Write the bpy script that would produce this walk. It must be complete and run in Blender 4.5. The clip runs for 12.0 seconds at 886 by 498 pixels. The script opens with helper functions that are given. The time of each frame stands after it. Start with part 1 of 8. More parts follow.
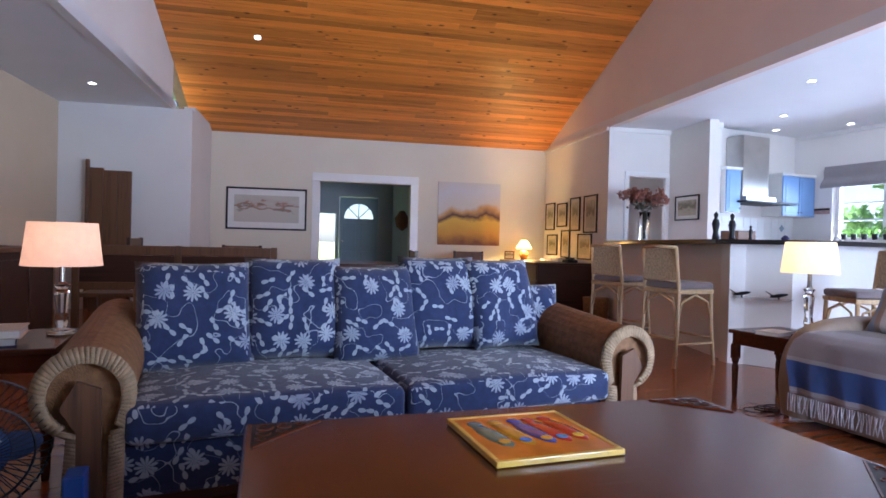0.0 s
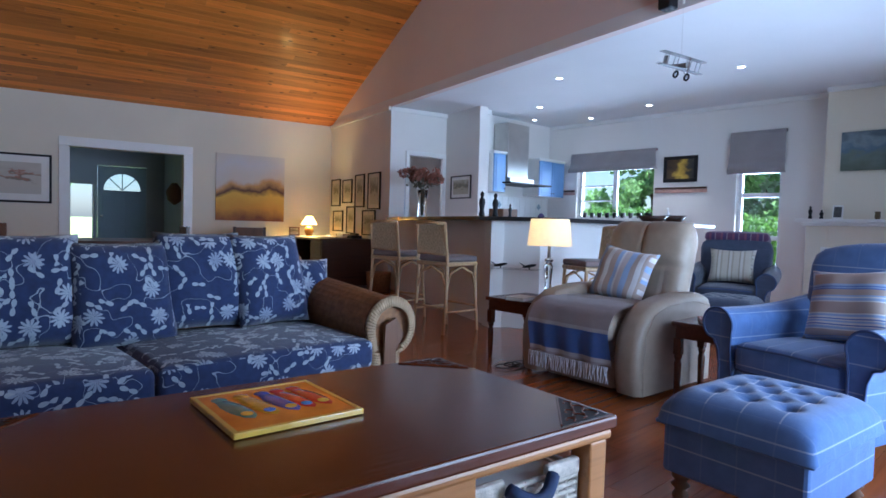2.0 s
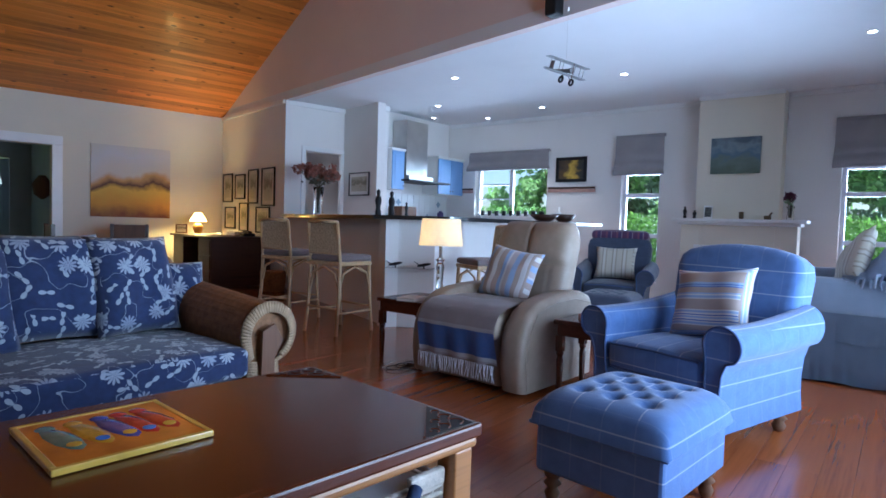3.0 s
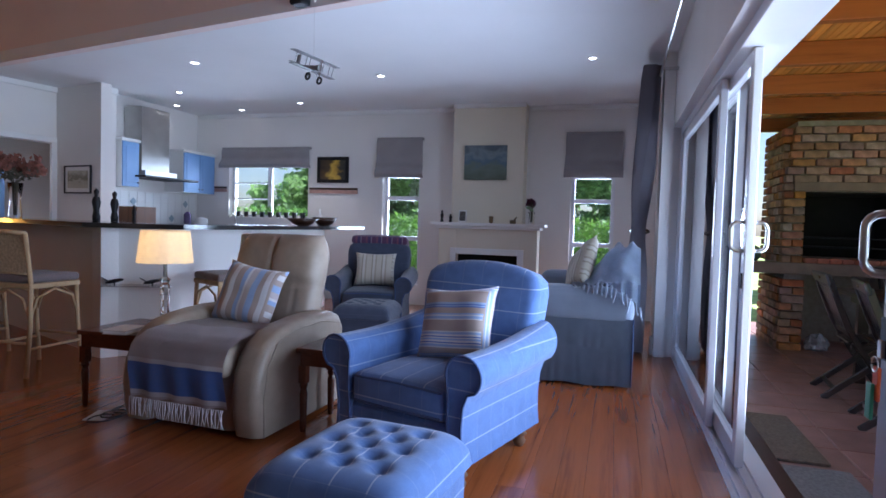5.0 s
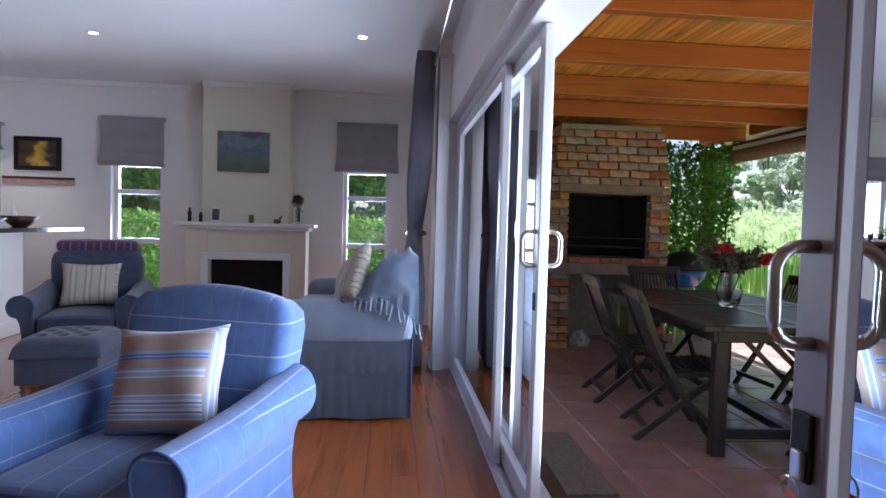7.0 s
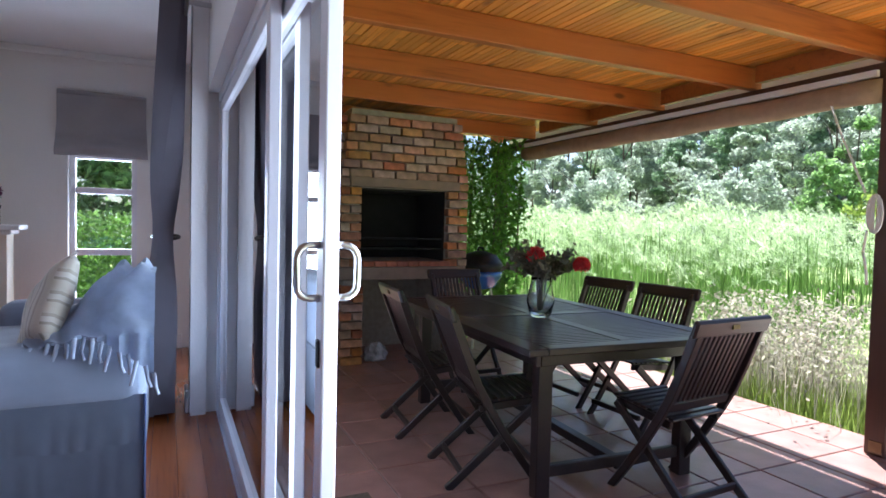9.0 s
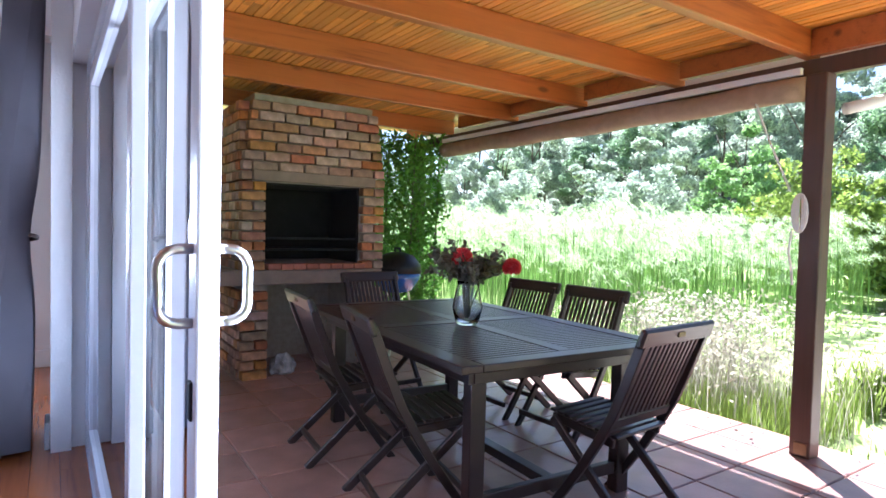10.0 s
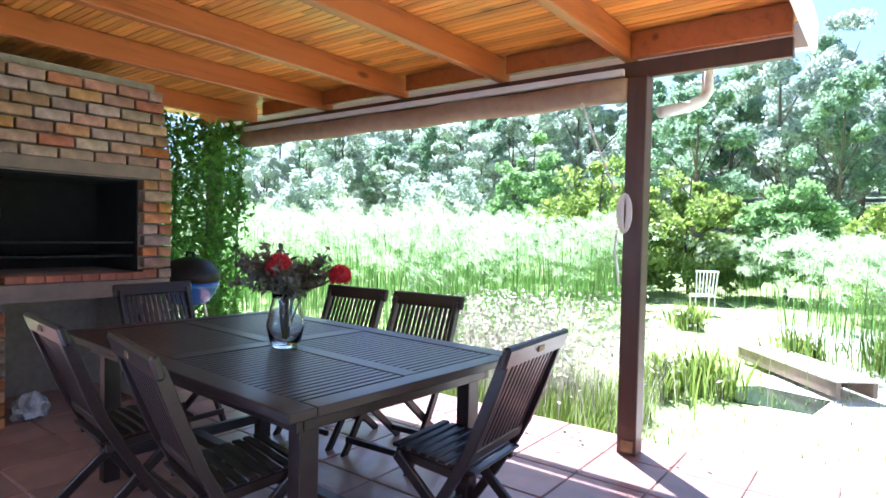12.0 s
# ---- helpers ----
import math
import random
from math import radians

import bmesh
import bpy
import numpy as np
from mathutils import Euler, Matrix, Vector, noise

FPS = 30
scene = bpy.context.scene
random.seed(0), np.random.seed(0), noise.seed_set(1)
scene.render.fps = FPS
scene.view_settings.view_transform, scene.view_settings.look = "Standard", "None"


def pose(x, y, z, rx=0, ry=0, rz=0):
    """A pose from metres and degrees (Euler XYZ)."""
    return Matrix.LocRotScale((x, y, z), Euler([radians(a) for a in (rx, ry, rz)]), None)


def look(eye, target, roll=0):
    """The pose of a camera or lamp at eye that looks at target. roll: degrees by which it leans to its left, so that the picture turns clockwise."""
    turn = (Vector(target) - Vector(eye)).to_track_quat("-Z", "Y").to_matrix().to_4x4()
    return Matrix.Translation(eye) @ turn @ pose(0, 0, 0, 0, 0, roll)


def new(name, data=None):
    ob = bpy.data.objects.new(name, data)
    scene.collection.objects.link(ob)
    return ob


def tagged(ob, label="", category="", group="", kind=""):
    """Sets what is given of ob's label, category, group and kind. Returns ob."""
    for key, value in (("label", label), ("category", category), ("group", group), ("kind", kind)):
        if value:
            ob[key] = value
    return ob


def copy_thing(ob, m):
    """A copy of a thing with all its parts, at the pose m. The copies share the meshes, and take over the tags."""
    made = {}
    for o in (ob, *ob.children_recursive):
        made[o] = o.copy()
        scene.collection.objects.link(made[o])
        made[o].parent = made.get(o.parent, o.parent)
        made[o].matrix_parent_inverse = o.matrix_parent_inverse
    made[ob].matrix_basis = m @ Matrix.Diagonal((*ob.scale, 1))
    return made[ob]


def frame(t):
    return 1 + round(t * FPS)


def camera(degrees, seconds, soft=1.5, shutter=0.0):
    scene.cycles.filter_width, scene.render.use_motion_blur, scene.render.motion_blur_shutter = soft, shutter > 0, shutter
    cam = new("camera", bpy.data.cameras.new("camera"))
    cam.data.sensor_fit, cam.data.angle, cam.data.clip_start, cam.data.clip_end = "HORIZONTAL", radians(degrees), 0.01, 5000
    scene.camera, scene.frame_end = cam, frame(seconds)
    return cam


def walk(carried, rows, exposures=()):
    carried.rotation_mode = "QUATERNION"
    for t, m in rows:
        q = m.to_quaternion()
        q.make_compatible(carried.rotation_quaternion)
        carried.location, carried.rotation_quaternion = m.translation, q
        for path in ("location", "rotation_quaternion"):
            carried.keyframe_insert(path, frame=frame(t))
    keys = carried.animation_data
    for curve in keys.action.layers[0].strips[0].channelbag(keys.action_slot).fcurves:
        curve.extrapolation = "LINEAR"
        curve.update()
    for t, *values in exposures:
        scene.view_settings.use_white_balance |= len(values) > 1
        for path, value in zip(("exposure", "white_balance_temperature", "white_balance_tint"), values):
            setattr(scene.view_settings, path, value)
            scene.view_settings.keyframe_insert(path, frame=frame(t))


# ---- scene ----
cam = camera(74.0, 12.0, soft=1.6, shutter=0.0)
PATH = [
    (0, (0.956, 0.227, 1.017), (1.734, 2.07, 0.998), 1.4),
    (0.5, (0.973, 0.179, 1.011), (1.936, 1.932, 0.971), 1.4),
    (1, (0.987, 0.154, 1.006), (2.113, 1.806, 0.949), 1.4),
    (1.5, (1.004, 0.139, 1.011), (2.255, 1.698, 0.938), 1.5),
    (2, (1.036, 0.108, 1.015), (2.396, 1.572, 0.934), 1.6),
    (2.5, (1.085, 0.079, 1.028), (2.56, 1.428, 0.943), 1.7),
    (4.5, (1.465, 0.042, 1.147), (3.303, 0.826, 1.063), 1.7),
    (5, (1.59, 0.077, 1.18), (3.508, 0.639, 1.097), 1.7),
    (5.5, (1.759, 0.095, 1.196), (3.726, 0.447, 1.113), 1.7),
    (6, (1.967, 0.086, 1.216), (3.956, 0.274, 1.134), 1.7),
    (6.5, (2.186, 0.077, 1.232), (4.184, 0.108, 1.149), 1.6),
    (7, (2.392, 0.065, 1.251), (4.383, -0.107, 1.17), 1.6),
    (9, (3.23, -0.16, 1.293), (5.039, -1.009, 1.215), 1.4),
    (9.5, (3.422, -0.219, 1.297), (5.158, -1.209, 1.216), 1.4),
    (10, (3.591, -0.304, 1.286), (5.254, -1.412, 1.215), 1.5),
    (10.5, (3.756, -0.345, 1.272), (5.303, -1.611, 1.216), 1.7),
    (11, (3.863, -0.373, 1.316), (5.273, -1.789, 1.246), 1.4),
    (11.5, (3.954, -0.466, 1.301), (5.262, -1.978, 1.236), 1.3),
    (12, (4.055, -0.547, 1.288), (5.267, -2.137, 1.233), 1.3),
]
EXPOSURES = [(0.0, 2.5, 5350, 20), (1.5, 2.0, 5050, 14), (2.5, 1.9, 4900, 10), (5.5, 1.5, 5450, 18), (7.0, 1.65, 5700, 18), (9.0, 1.85, 5600, 16), (10.5, 2.6, 5300, 20), (12.0, 2.55, 5100, 18)]
walk(cam, [(t, look(eye, target, roll)) for t, eye, target, roll in PATH], EXPOSURES)

# ---------------------------------------------------------------- light
SUN_EL, SUN_AZ = radians(58), radians(-40)   # sun stands over the garden, towards +x -y
world = bpy.data.worlds.new("sky")
scene.world = world
world.use_nodes = True
wn = world.node_tree.nodes
sky = wn.new("ShaderNodeTexSky")
sky.sky_type, sky.sun_disc = "NISHITA", False
sky.sun_elevation, sky.sun_rotation = SUN_EL, radians(130)
wn["Background"].inputs["Strength"].default_value = 0.05
world.node_tree.links.new(sky.outputs[0], wn["Background"].inputs["Color"])
sun = new("sun", bpy.data.lights.new("sun", "SUN"))
sun.data.energy, sun.data.angle, sun.data.color = 5.0, radians(0.6), (1.0, 0.95, 0.86)
sun_from = Vector((math.cos(SUN_AZ) * math.cos(SUN_EL), math.sin(SUN_AZ) * math.cos(SUN_EL), math.sin(SUN_EL)))
sun.matrix_world = look(sun_from * 40, (0, 0, 0))


def window_lamp(name, eye, target, w, h, watts):
    ob = new(name, bpy.data.lights.new(name, "AREA"))
    ob.data.shape, ob.data.size, ob.data.size_y, ob.data.energy, ob.data.color = "RECTANGLE", w, h, watts, (0.80, 0.90, 1.0)
    ob.data.spread = radians(125)
    ob.matrix_world = look(eye, target)
    return ob


def point_lamp(name, at, watts, colour, radius=0.04):
    ob = new(name, bpy.data.lights.new(name, "POINT"))
    ob.data.energy, ob.data.color, ob.data.shadow_soft_size = watts, colour, radius
    ob.location = at
    return ob


# daylight that comes in through the openings
window_lamp("slider_daylight", (4.9, -0.84, 1.08), (4.7, 4.0, 1.9), 4.4, 1.7, 46)
window_lamp("kitchen_daylight", (9.9, 5.35, 1.6), (4.0, 5.0, 1.2), 1.4, 0.75, 11)
window_lamp("tall_window_daylight", (9.9, 3.1, 1.2), (4.0, 3.0, 0.9), 0.55, 1.6, 11)
window_lamp("tall_window_daylight", (9.9, 0.4, 1.2), (4.0, 1.0, 0.9), 0.55, 1.6, 11)

# ---------------------------------------------------------------- frames of reference
WEST = pose(7.08, 9.8, 0, 0, 0, -10.5)      # the vaulted half stands askew to the lounge
I4 = Matrix.Identity(4)
CEIL = 2.825
PATIO = -0.04


# ---------------------------------------------------------------- materials
def links(m):
    m.use_nodes = True
    nt = m.node_tree
    return nt.nodes, nt.links, nt.nodes["Principled BSDF"]


def node(ns, kind, **kw):
    n = ns.new(kind)
    for k, v in kw.items():
        if k in n.inputs:
            n.inputs[k].default_value = v
    return n


def mixc(ns, ln, fac, a, b, mode="MIX"):
    n = ns.new("ShaderNodeMix")
    n.data_type, n.blend_type = "RGBA", mode
    for sock, v in ((n.inputs[0], fac), (n.inputs[6], a), (n.inputs[7], b)):
        if isinstance(v, bpy.types.NodeSocket):
            ln.new(v, sock)
        else:
            sock.default_value = v if not isinstance(v, tuple) else (*v[:3], 1)
    return n.outputs[2]


def maths(ns, ln, op, a, b=0.0, c=0.0):
    n = ns.new("ShaderNodeMath")
    n.operation = op
    for sock, v in zip(n.inputs, (a, b, c)):
        if isinstance(v, bpy.types.NodeSocket):
            ln.new(v, sock)
        else:
            sock.default_value = v
    return n.outputs[0]


def ramp(ns, ln, fac, stops, constant=False):
    n = ns.new("ShaderNodeValToRGB")
    n.color_ramp.interpolation = "CONSTANT" if constant else "LINEAR"
    while len(n.color_ramp.elements) < len(stops):
        n.color_ramp.elements.new(0.5)
    for e, (p, c) in zip(n.color_ramp.elements, stops):
        e.position, e.color = p, (*c, 1)
    ln.new(fac, n.inputs[0])
    return n.outputs[0]


def mat(name, colour, rough=0.6, metal=0.0, scale=8.0, vary=0.12, bump=0.1, fine=90.0, stretch=(1, 1, 1), coat=0.0, rnd=0.0, island=0.0, sheen=0.0):
    """Two scales of colour noise, fine relief, and an optional step of tone from piece to piece."""
    m = bpy.data.materials.new(name)
    ns, ln, p = links(m)
    tc = ns.new("ShaderNodeTexCoord")
    mp = ns.new("ShaderNodeMapping")
    mp.inputs["Scale"].default_value = stretch
    ln.new(tc.outputs["Object"], mp.inputs[0])
    n1 = node(ns, "ShaderNodeTexNoise", Scale=scale, Detail=4.0)
    n2 = node(ns, "ShaderNodeTexNoise", Scale=fine, Detail=3.0)
    ln.new(mp.outputs[0], n1.inputs["Vector"])
    ln.new(mp.outputs[0], n2.inputs["Vector"])
    dark = tuple(c * (1 - vary) for c in colour)
    light = tuple(min(1, c * (1 + vary)) for c in colour)
    a = ramp(ns, ln, n1.outputs[0], [(0.3, dark), (0.7, light)])
    c = mixc(ns, ln, maths(ns, ln, "MULTIPLY", n2.outputs[0], vary), a, dark)
    if rnd or island:
        src = ns.new("ShaderNodeObjectInfo").outputs["Random"] if rnd else ns.new("ShaderNodeNewGeometry").outputs["Random Per Island"]
        k = rnd or island
        v = maths(ns, ln, "MULTIPLY_ADD", src, 2 * k, 1 - k)
        hs = ns.new("ShaderNodeHueSaturation")
        ln.new(v, hs.inputs["Value"])
        ln.new(c, hs.inputs["Color"])
        c = hs.outputs[0]
    ln.new(c, p.inputs["Base Color"])
    p.inputs["Roughness"].default_value, p.inputs["Metallic"].default_value = rough, metal
    p.inputs["Coat Weight"].default_value = coat
    p.inputs["Sheen Weight"].default_value = sheen
    if bump:
        b = node(ns, "ShaderNodeBump", Strength=bump, Distance=0.01)
        ln.new(n2.outputs[0], b.inputs["Height"])
        ln.new(b.outputs[0], p.inputs["Normal"])
    return m


def wood(name, colour, dark, rough=0.4, along="x", rnd=0.0, island=0.0, knots=0.0, coat=0.0, grain=1.0, kscale=1.3):
    """Wood with grain along one axis and, for pine, knots."""
    m = bpy.data.materials.new(name)
    ns, ln, p = links(m)
    tc = ns.new("ShaderNodeTexCoord")
    mp = ns.new("ShaderNodeMapping")
    k = {"x": (0.7, 14, 14), "y": (14, 0.7, 14), "z": (14, 14, 0.7)}[along]
    mp.inputs["Scale"].default_value = tuple(v * grain for v in k)
    ln.new(tc.outputs["Object"], mp.inputs[0])
    src = None
    if rnd or island:
        src = ns.new("ShaderNodeObjectInfo").outputs["Random"] if rnd else ns.new("ShaderNodeNewGeometry").outputs["Random Per Island"]
        off = ns.new("ShaderNodeVectorMath")
        off.operation = "ADD"
        comb = ns.new("ShaderNodeCombineXYZ")
        for i in range(3):
            ln.new(maths(ns, ln, "MULTIPLY", src, 37.0 + 11 * i), comb.inputs[i])
        ln.new(mp.outputs[0], off.inputs[0])
        ln.new(comb.outputs[0], off.inputs[1])
        vec = off.outputs[0]
    else:
        vec = mp.outputs[0]
    n1 = node(ns, "ShaderNodeTexNoise", Scale=1.0, Detail=6.0, Roughness=0.6, Distortion=0.6)
    ln.new(vec, n1.inputs["Vector"])
    n2 = node(ns, "ShaderNodeTexNoise", Scale=5.0, Detail=3.0)
    ln.new(vec, n2.inputs["Vector"])
    g = maths(ns, ln, "MULTIPLY_ADD", n2.outputs[0], 0.35, maths(ns, ln, "MULTIPLY", n1.outputs[0], 0.75))
    c = ramp(ns, ln, g, [(0.32, dark), (0.52, colour), (0.75, tuple(min(1, x * 1.15) for x in colour))])
    if src is not None:
        kk = rnd or island
        hs = ns.new("ShaderNodeHueSaturation")
        ln.new(maths(ns, ln, "MULTIPLY_ADD", src, 2 * kk, 1 - kk), hs.inputs["Value"])
        ln.new(c, hs.inputs["Color"])
        c = hs.outputs[0]
    if knots:
        mk = ns.new("ShaderNodeMapping")
        mk.inputs["Scale"].default_value = {"x": (1.6, 4.0, 4.0), "y": (4.0, 1.6, 4.0), "z": (4, 4, 1.6)}[along]
        ln.new(tc.outputs["Object"], mk.inputs[0])
        vo = node(ns, "ShaderNodeTexVoronoi", Scale=kscale)
        ln.new(mk.outputs[0], vo.inputs["Vector"])
        f = ramp(ns, ln, vo.outputs["Distance"], [(0.07, (1, 1, 1)), (0.16, (0, 0, 0))])
        c = mixc(ns, ln, maths(ns, ln, "MULTIPLY", f, knots), c, tuple(x * 0.35 for x in dark))
    ln.new(c, p.inputs["Base Color"])
    p.inputs["Roughness"].default_value = rough
    p.inputs["Coat Weight"].default_value, p.inputs["Coat Roughness"].default_value = coat, 0.12
    b = node(ns, "ShaderNodeBump", Strength=0.12, Distance=0.004)
    ln.new(n2.outputs[0], b.inputs["Height"])
    ln.new(b.outputs[0], p.inputs["Normal"])
    return m


def glass(name, colour=(1, 1, 1), rough=0.0):
    m = bpy.data.materials.new(name)
    ns, ln, p = links(m)
    p.inputs["Base Color"].default_value = (*colour, 1)
    p.inputs["Transmission Weight"].default_value, p.inputs["Roughness"].default_value, p.inputs["IOR"].default_value = 1.0, rough, 1.45
    return m


def pane(name):
    """Thin window glass: clear, with a mirror's share by angle."""
    m = bpy.data.materials.new(name)
    ns, ln, p = links(m)
    ns.remove(p)
    fr = node(ns, "ShaderNodeFresnel", IOR=1.5)
    t = node(ns, "ShaderNodeBsdfTransparent")
    t.inputs[0].default_value = (0.93, 0.96, 0.95, 1)
    g = node(ns, "ShaderNodeBsdfGlossy", Roughness=0.0)
    mx = ns.new("ShaderNodeMixShader")
    ln.new(fr.outputs[0], mx.inputs[0])
    ln.new(t.outputs[0], mx.inputs[1])
    ln.new(g.outputs[0], mx.inputs[2])
    ln.new(mx.outputs[0], ns["Material Output"].inputs[0])
    return m


def glow(name, colour, strength):
    m = bpy.data.materials.new(name)
    ns, ln, p = links(m)
    p.inputs["Base Color"].default_value = (*colour, 1)
    p.inputs["Emission Color"].default_value, p.inputs["Emission Strength"].default_value = (*colour, 1), strength
    return m


def weave(m, scale=220.0, strength=0.25):
    """Adds a woven relief to a cloth."""
    ns, ln, p = links(m)
    uv = ns.new("ShaderNodeTexCoord")
    ch = node(ns, "ShaderNodeTexChecker", Scale=scale)
    ln.new(uv.outputs["UV"], ch.inputs["Vector"])
    n = node(ns, "ShaderNodeTexNoise", Scale=9.0, Detail=3.0)
    ln.new(uv.outputs["UV"], n.inputs["Vector"])
    b = node(ns, "ShaderNodeBump", Strength=strength, Distance=0.003)
    ln.new(maths(ns, ln, "ADD", ch.outputs[1], maths(ns, ln, "MULTIPLY", n.outputs[0], 3.0)), b.inputs["Height"])
    ln.new(b.outputs[0], p.inputs["Normal"])
    p.inputs["Roughness"].default_value = 0.9
    p.inputs["Sheen Weight"].default_value = 0.25
    return m


def striped(name, stops, period, axis=0, base_noise=0.08):
    """Cloth with stripes across one axis of its plan, in metres."""
    m = bpy.data.materials.new(name)
    ns, ln, p = links(m)
    tc = ns.new("ShaderNodeTexCoord")
    sp = ns.new("ShaderNodeSeparateXYZ")
    ln.new(tc.outputs["UV"], sp.inputs[0])
    f = maths(ns, ln, "FRACT", maths(ns, ln, "DIVIDE", maths(ns, ln, "ADD", sp.outputs[axis], 20.0), period))
    c = ramp(ns, ln, f, stops, constant=True)
    n = node(ns, "ShaderNodeTexNoise", Scale=40.0, Detail=3.0)
    ln.new(tc.outputs["UV"], n.inputs["Vector"])
    c = mixc(ns, ln, maths(ns, ln, "MULTIPLY", n.outputs[0], 0.25), c, tuple(0.6 * v for v in stops[0][1]))
    ln.new(c, p.inputs["Base Color"])
    return weave(m)


def plaid(name, base, line):
    """Plain cloth with thin pale lines, wide apart."""
    m = bpy.data.materials.new(name)
    ns, ln, p = links(m)
    tc = ns.new("ShaderNodeTexCoord")
    sp = ns.new("ShaderNodeSeparateXYZ")
    ln.new(tc.outputs["UV"], sp.inputs[0])
    n = node(ns, "ShaderNodeTexNoise", Scale=14.0, Detail=4.0)
    ln.new(tc.outputs["UV"], n.inputs["Vector"])
    c = ramp(ns, ln, n.outputs[0], [(0.3, tuple(v * 0.85 for v in base)), (0.7, tuple(v * 1.12 for v in base))])
    for axis, k in ((1, 0.40), (0, 0.07)):
        f = maths(ns, ln, "FRACT", maths(ns, ln, "DIVIDE", maths(ns, ln, "ADD", sp.outputs[axis], 20.03), 0.125))
        f = maths(ns, ln, "MULTIPLY", maths(ns, ln, "LESS_THAN", f, 0.045), k)
        c = mixc(ns, ln, f, c, line)
    ln.new(c, p.inputs["Base Color"])
    return weave(m)


def floral(name, base, pale, accent):
    """Dark blue cloth with pale petalled flowers, leaves and curling stems."""
    m = bpy.data.materials.new(name)
    ns, ln, p = links(m)
    tc = ns.new("ShaderNodeTexCoord")
    uv = tc.outputs["UV"]
    n0 = node(ns, "ShaderNodeTexNoise", Scale=30.0, Detail=3.0)
    ln.new(uv, n0.inputs["Vector"])
    c = ramp(ns, ln, n0.outputs[0], [(0.3, tuple(v * 0.8 for v in base)), (0.7, tuple(v * 1.2 for v in base))])

    def shapes(scale, petals, size, narrow, skip, core=0.30):
        vo = node(ns, "ShaderNodeTexVoronoi", Scale=scale, Randomness=0.75)
        vo.voronoi_dimensions = "2D"
        ln.new(uv, vo.inputs["Vector"])
        sc = ns.new("ShaderNodeVectorMath")
        sc.operation = "SCALE"
        ln.new(uv, sc.inputs[0])
        sc.inputs["Scale"].default_value = scale
        ps = ns.new("ShaderNodeVectorMath")
        ps.operation = "SCALE"
        ln.new(vo.outputs["Position"], ps.inputs[0])
        ps.inputs["Scale"].default_value = scale
        d = ns.new("ShaderNodeVectorMath")
        d.operation = "SUBTRACT"
        ln.new(sc.outputs[0], d.inputs[0])
        ln.new(ps.outputs[0], d.inputs[1])
        s = ns.new("ShaderNodeSeparateXYZ")
        ln.new(d.outputs[0], s.inputs[0])
        rgb = ns.new("ShaderNodeSeparateColor")
        ln.new(vo.outputs["Color"], rgb.inputs[0])
        ang = maths(ns, ln, "ADD", maths(ns, ln, "ARCTAN2", s.outputs[1], s.outputs[0]), maths(ns, ln, "MULTIPLY", rgb.outputs[0], 6.28))
        r = vo.outputs["Distance"]
        pet = maths(ns, ln, "ABSOLUTE", maths(ns, ln, "COSINE", maths(ns, ln, "MULTIPLY", ang, petals / 2)))
        lim = maths(ns, ln, "MULTIPLY", maths(ns, ln, "MULTIPLY_ADD", maths(ns, ln, "POWER", pet, narrow), 0.92 - core, core), size)
        inside = maths(ns, ln, "LESS_THAN", r, lim)
        vein = maths(ns, ln, "GREATER_THAN", pet, 0.22)
        keep = maths(ns, ln, "GREATER_THAN", rgb.outputs[1], skip)
        return maths(ns, ln, "MULTIPLY", maths(ns, ln, "MULTIPLY", inside, vein), keep), rgb.outputs[2]

    dist = node(ns, "ShaderNodeTexNoise", Scale=7.0, Detail=1.0)
    ln.new(uv, dist.inputs["Vector"])
    band = maths(ns, ln, "LESS_THAN", maths(ns, ln, "ABSOLUTE", maths(ns, ln, "SUBTRACT", dist.outputs[0], 0.52)), 0.0032)
    c = mixc(ns, ln, maths(ns, ln, "MULTIPLY", band, 0.7), c, pale)
    leaf, _ = shapes(15.0, 2, 0.55, 5.0, 0.30, 0.10)
    c = mixc(ns, ln, maths(ns, ln, "MULTIPLY", leaf, 0.85), c, pale)
    flower, hue = shapes(8.2, 11, 0.36, 0.9, 0.42)
    tone = mixc(ns, ln, hue, pale, accent)
    c = mixc(ns, ln, maths(ns, ln, "MULTIPLY", flower, 0.92), c, tone)
    ln.new(c, p.inputs["Base Color"])
    return weave(m)


def picture(name, stops, seed, scale=3.0, axis=1, wob=0.6):
    """A painting: bands of colour broken up by brushwork."""
    m = bpy.data.materials.new(name)
    ns, ln, p = links(m)
    tc = ns.new("ShaderNodeTexCoord")
    sp = ns.new("ShaderNodeSeparateXYZ")
    ln.new(tc.outputs["Generated"], sp.inputs[0])
    n = node(ns, "ShaderNodeTexNoise", Scale=scale, Detail=5.0)
    mp = ns.new("ShaderNodeMapping")
    mp.inputs["Location"].default_value = (seed, seed * 2, 0)
    ln.new(tc.outputs["Generated"], mp.inputs[0])
    ln.new(mp.outputs[0], n.inputs["Vector"])
    f = maths(ns, ln, "MULTIPLY_ADD", maths(ns, ln, "SUBTRACT", n.outputs[0], 0.5), wob, sp.outputs[axis])
    ln.new(ramp(ns, ln, f, stops), p.inputs["Base Color"])
    p.inputs["Roughness"].default_value = 0.6
    return m


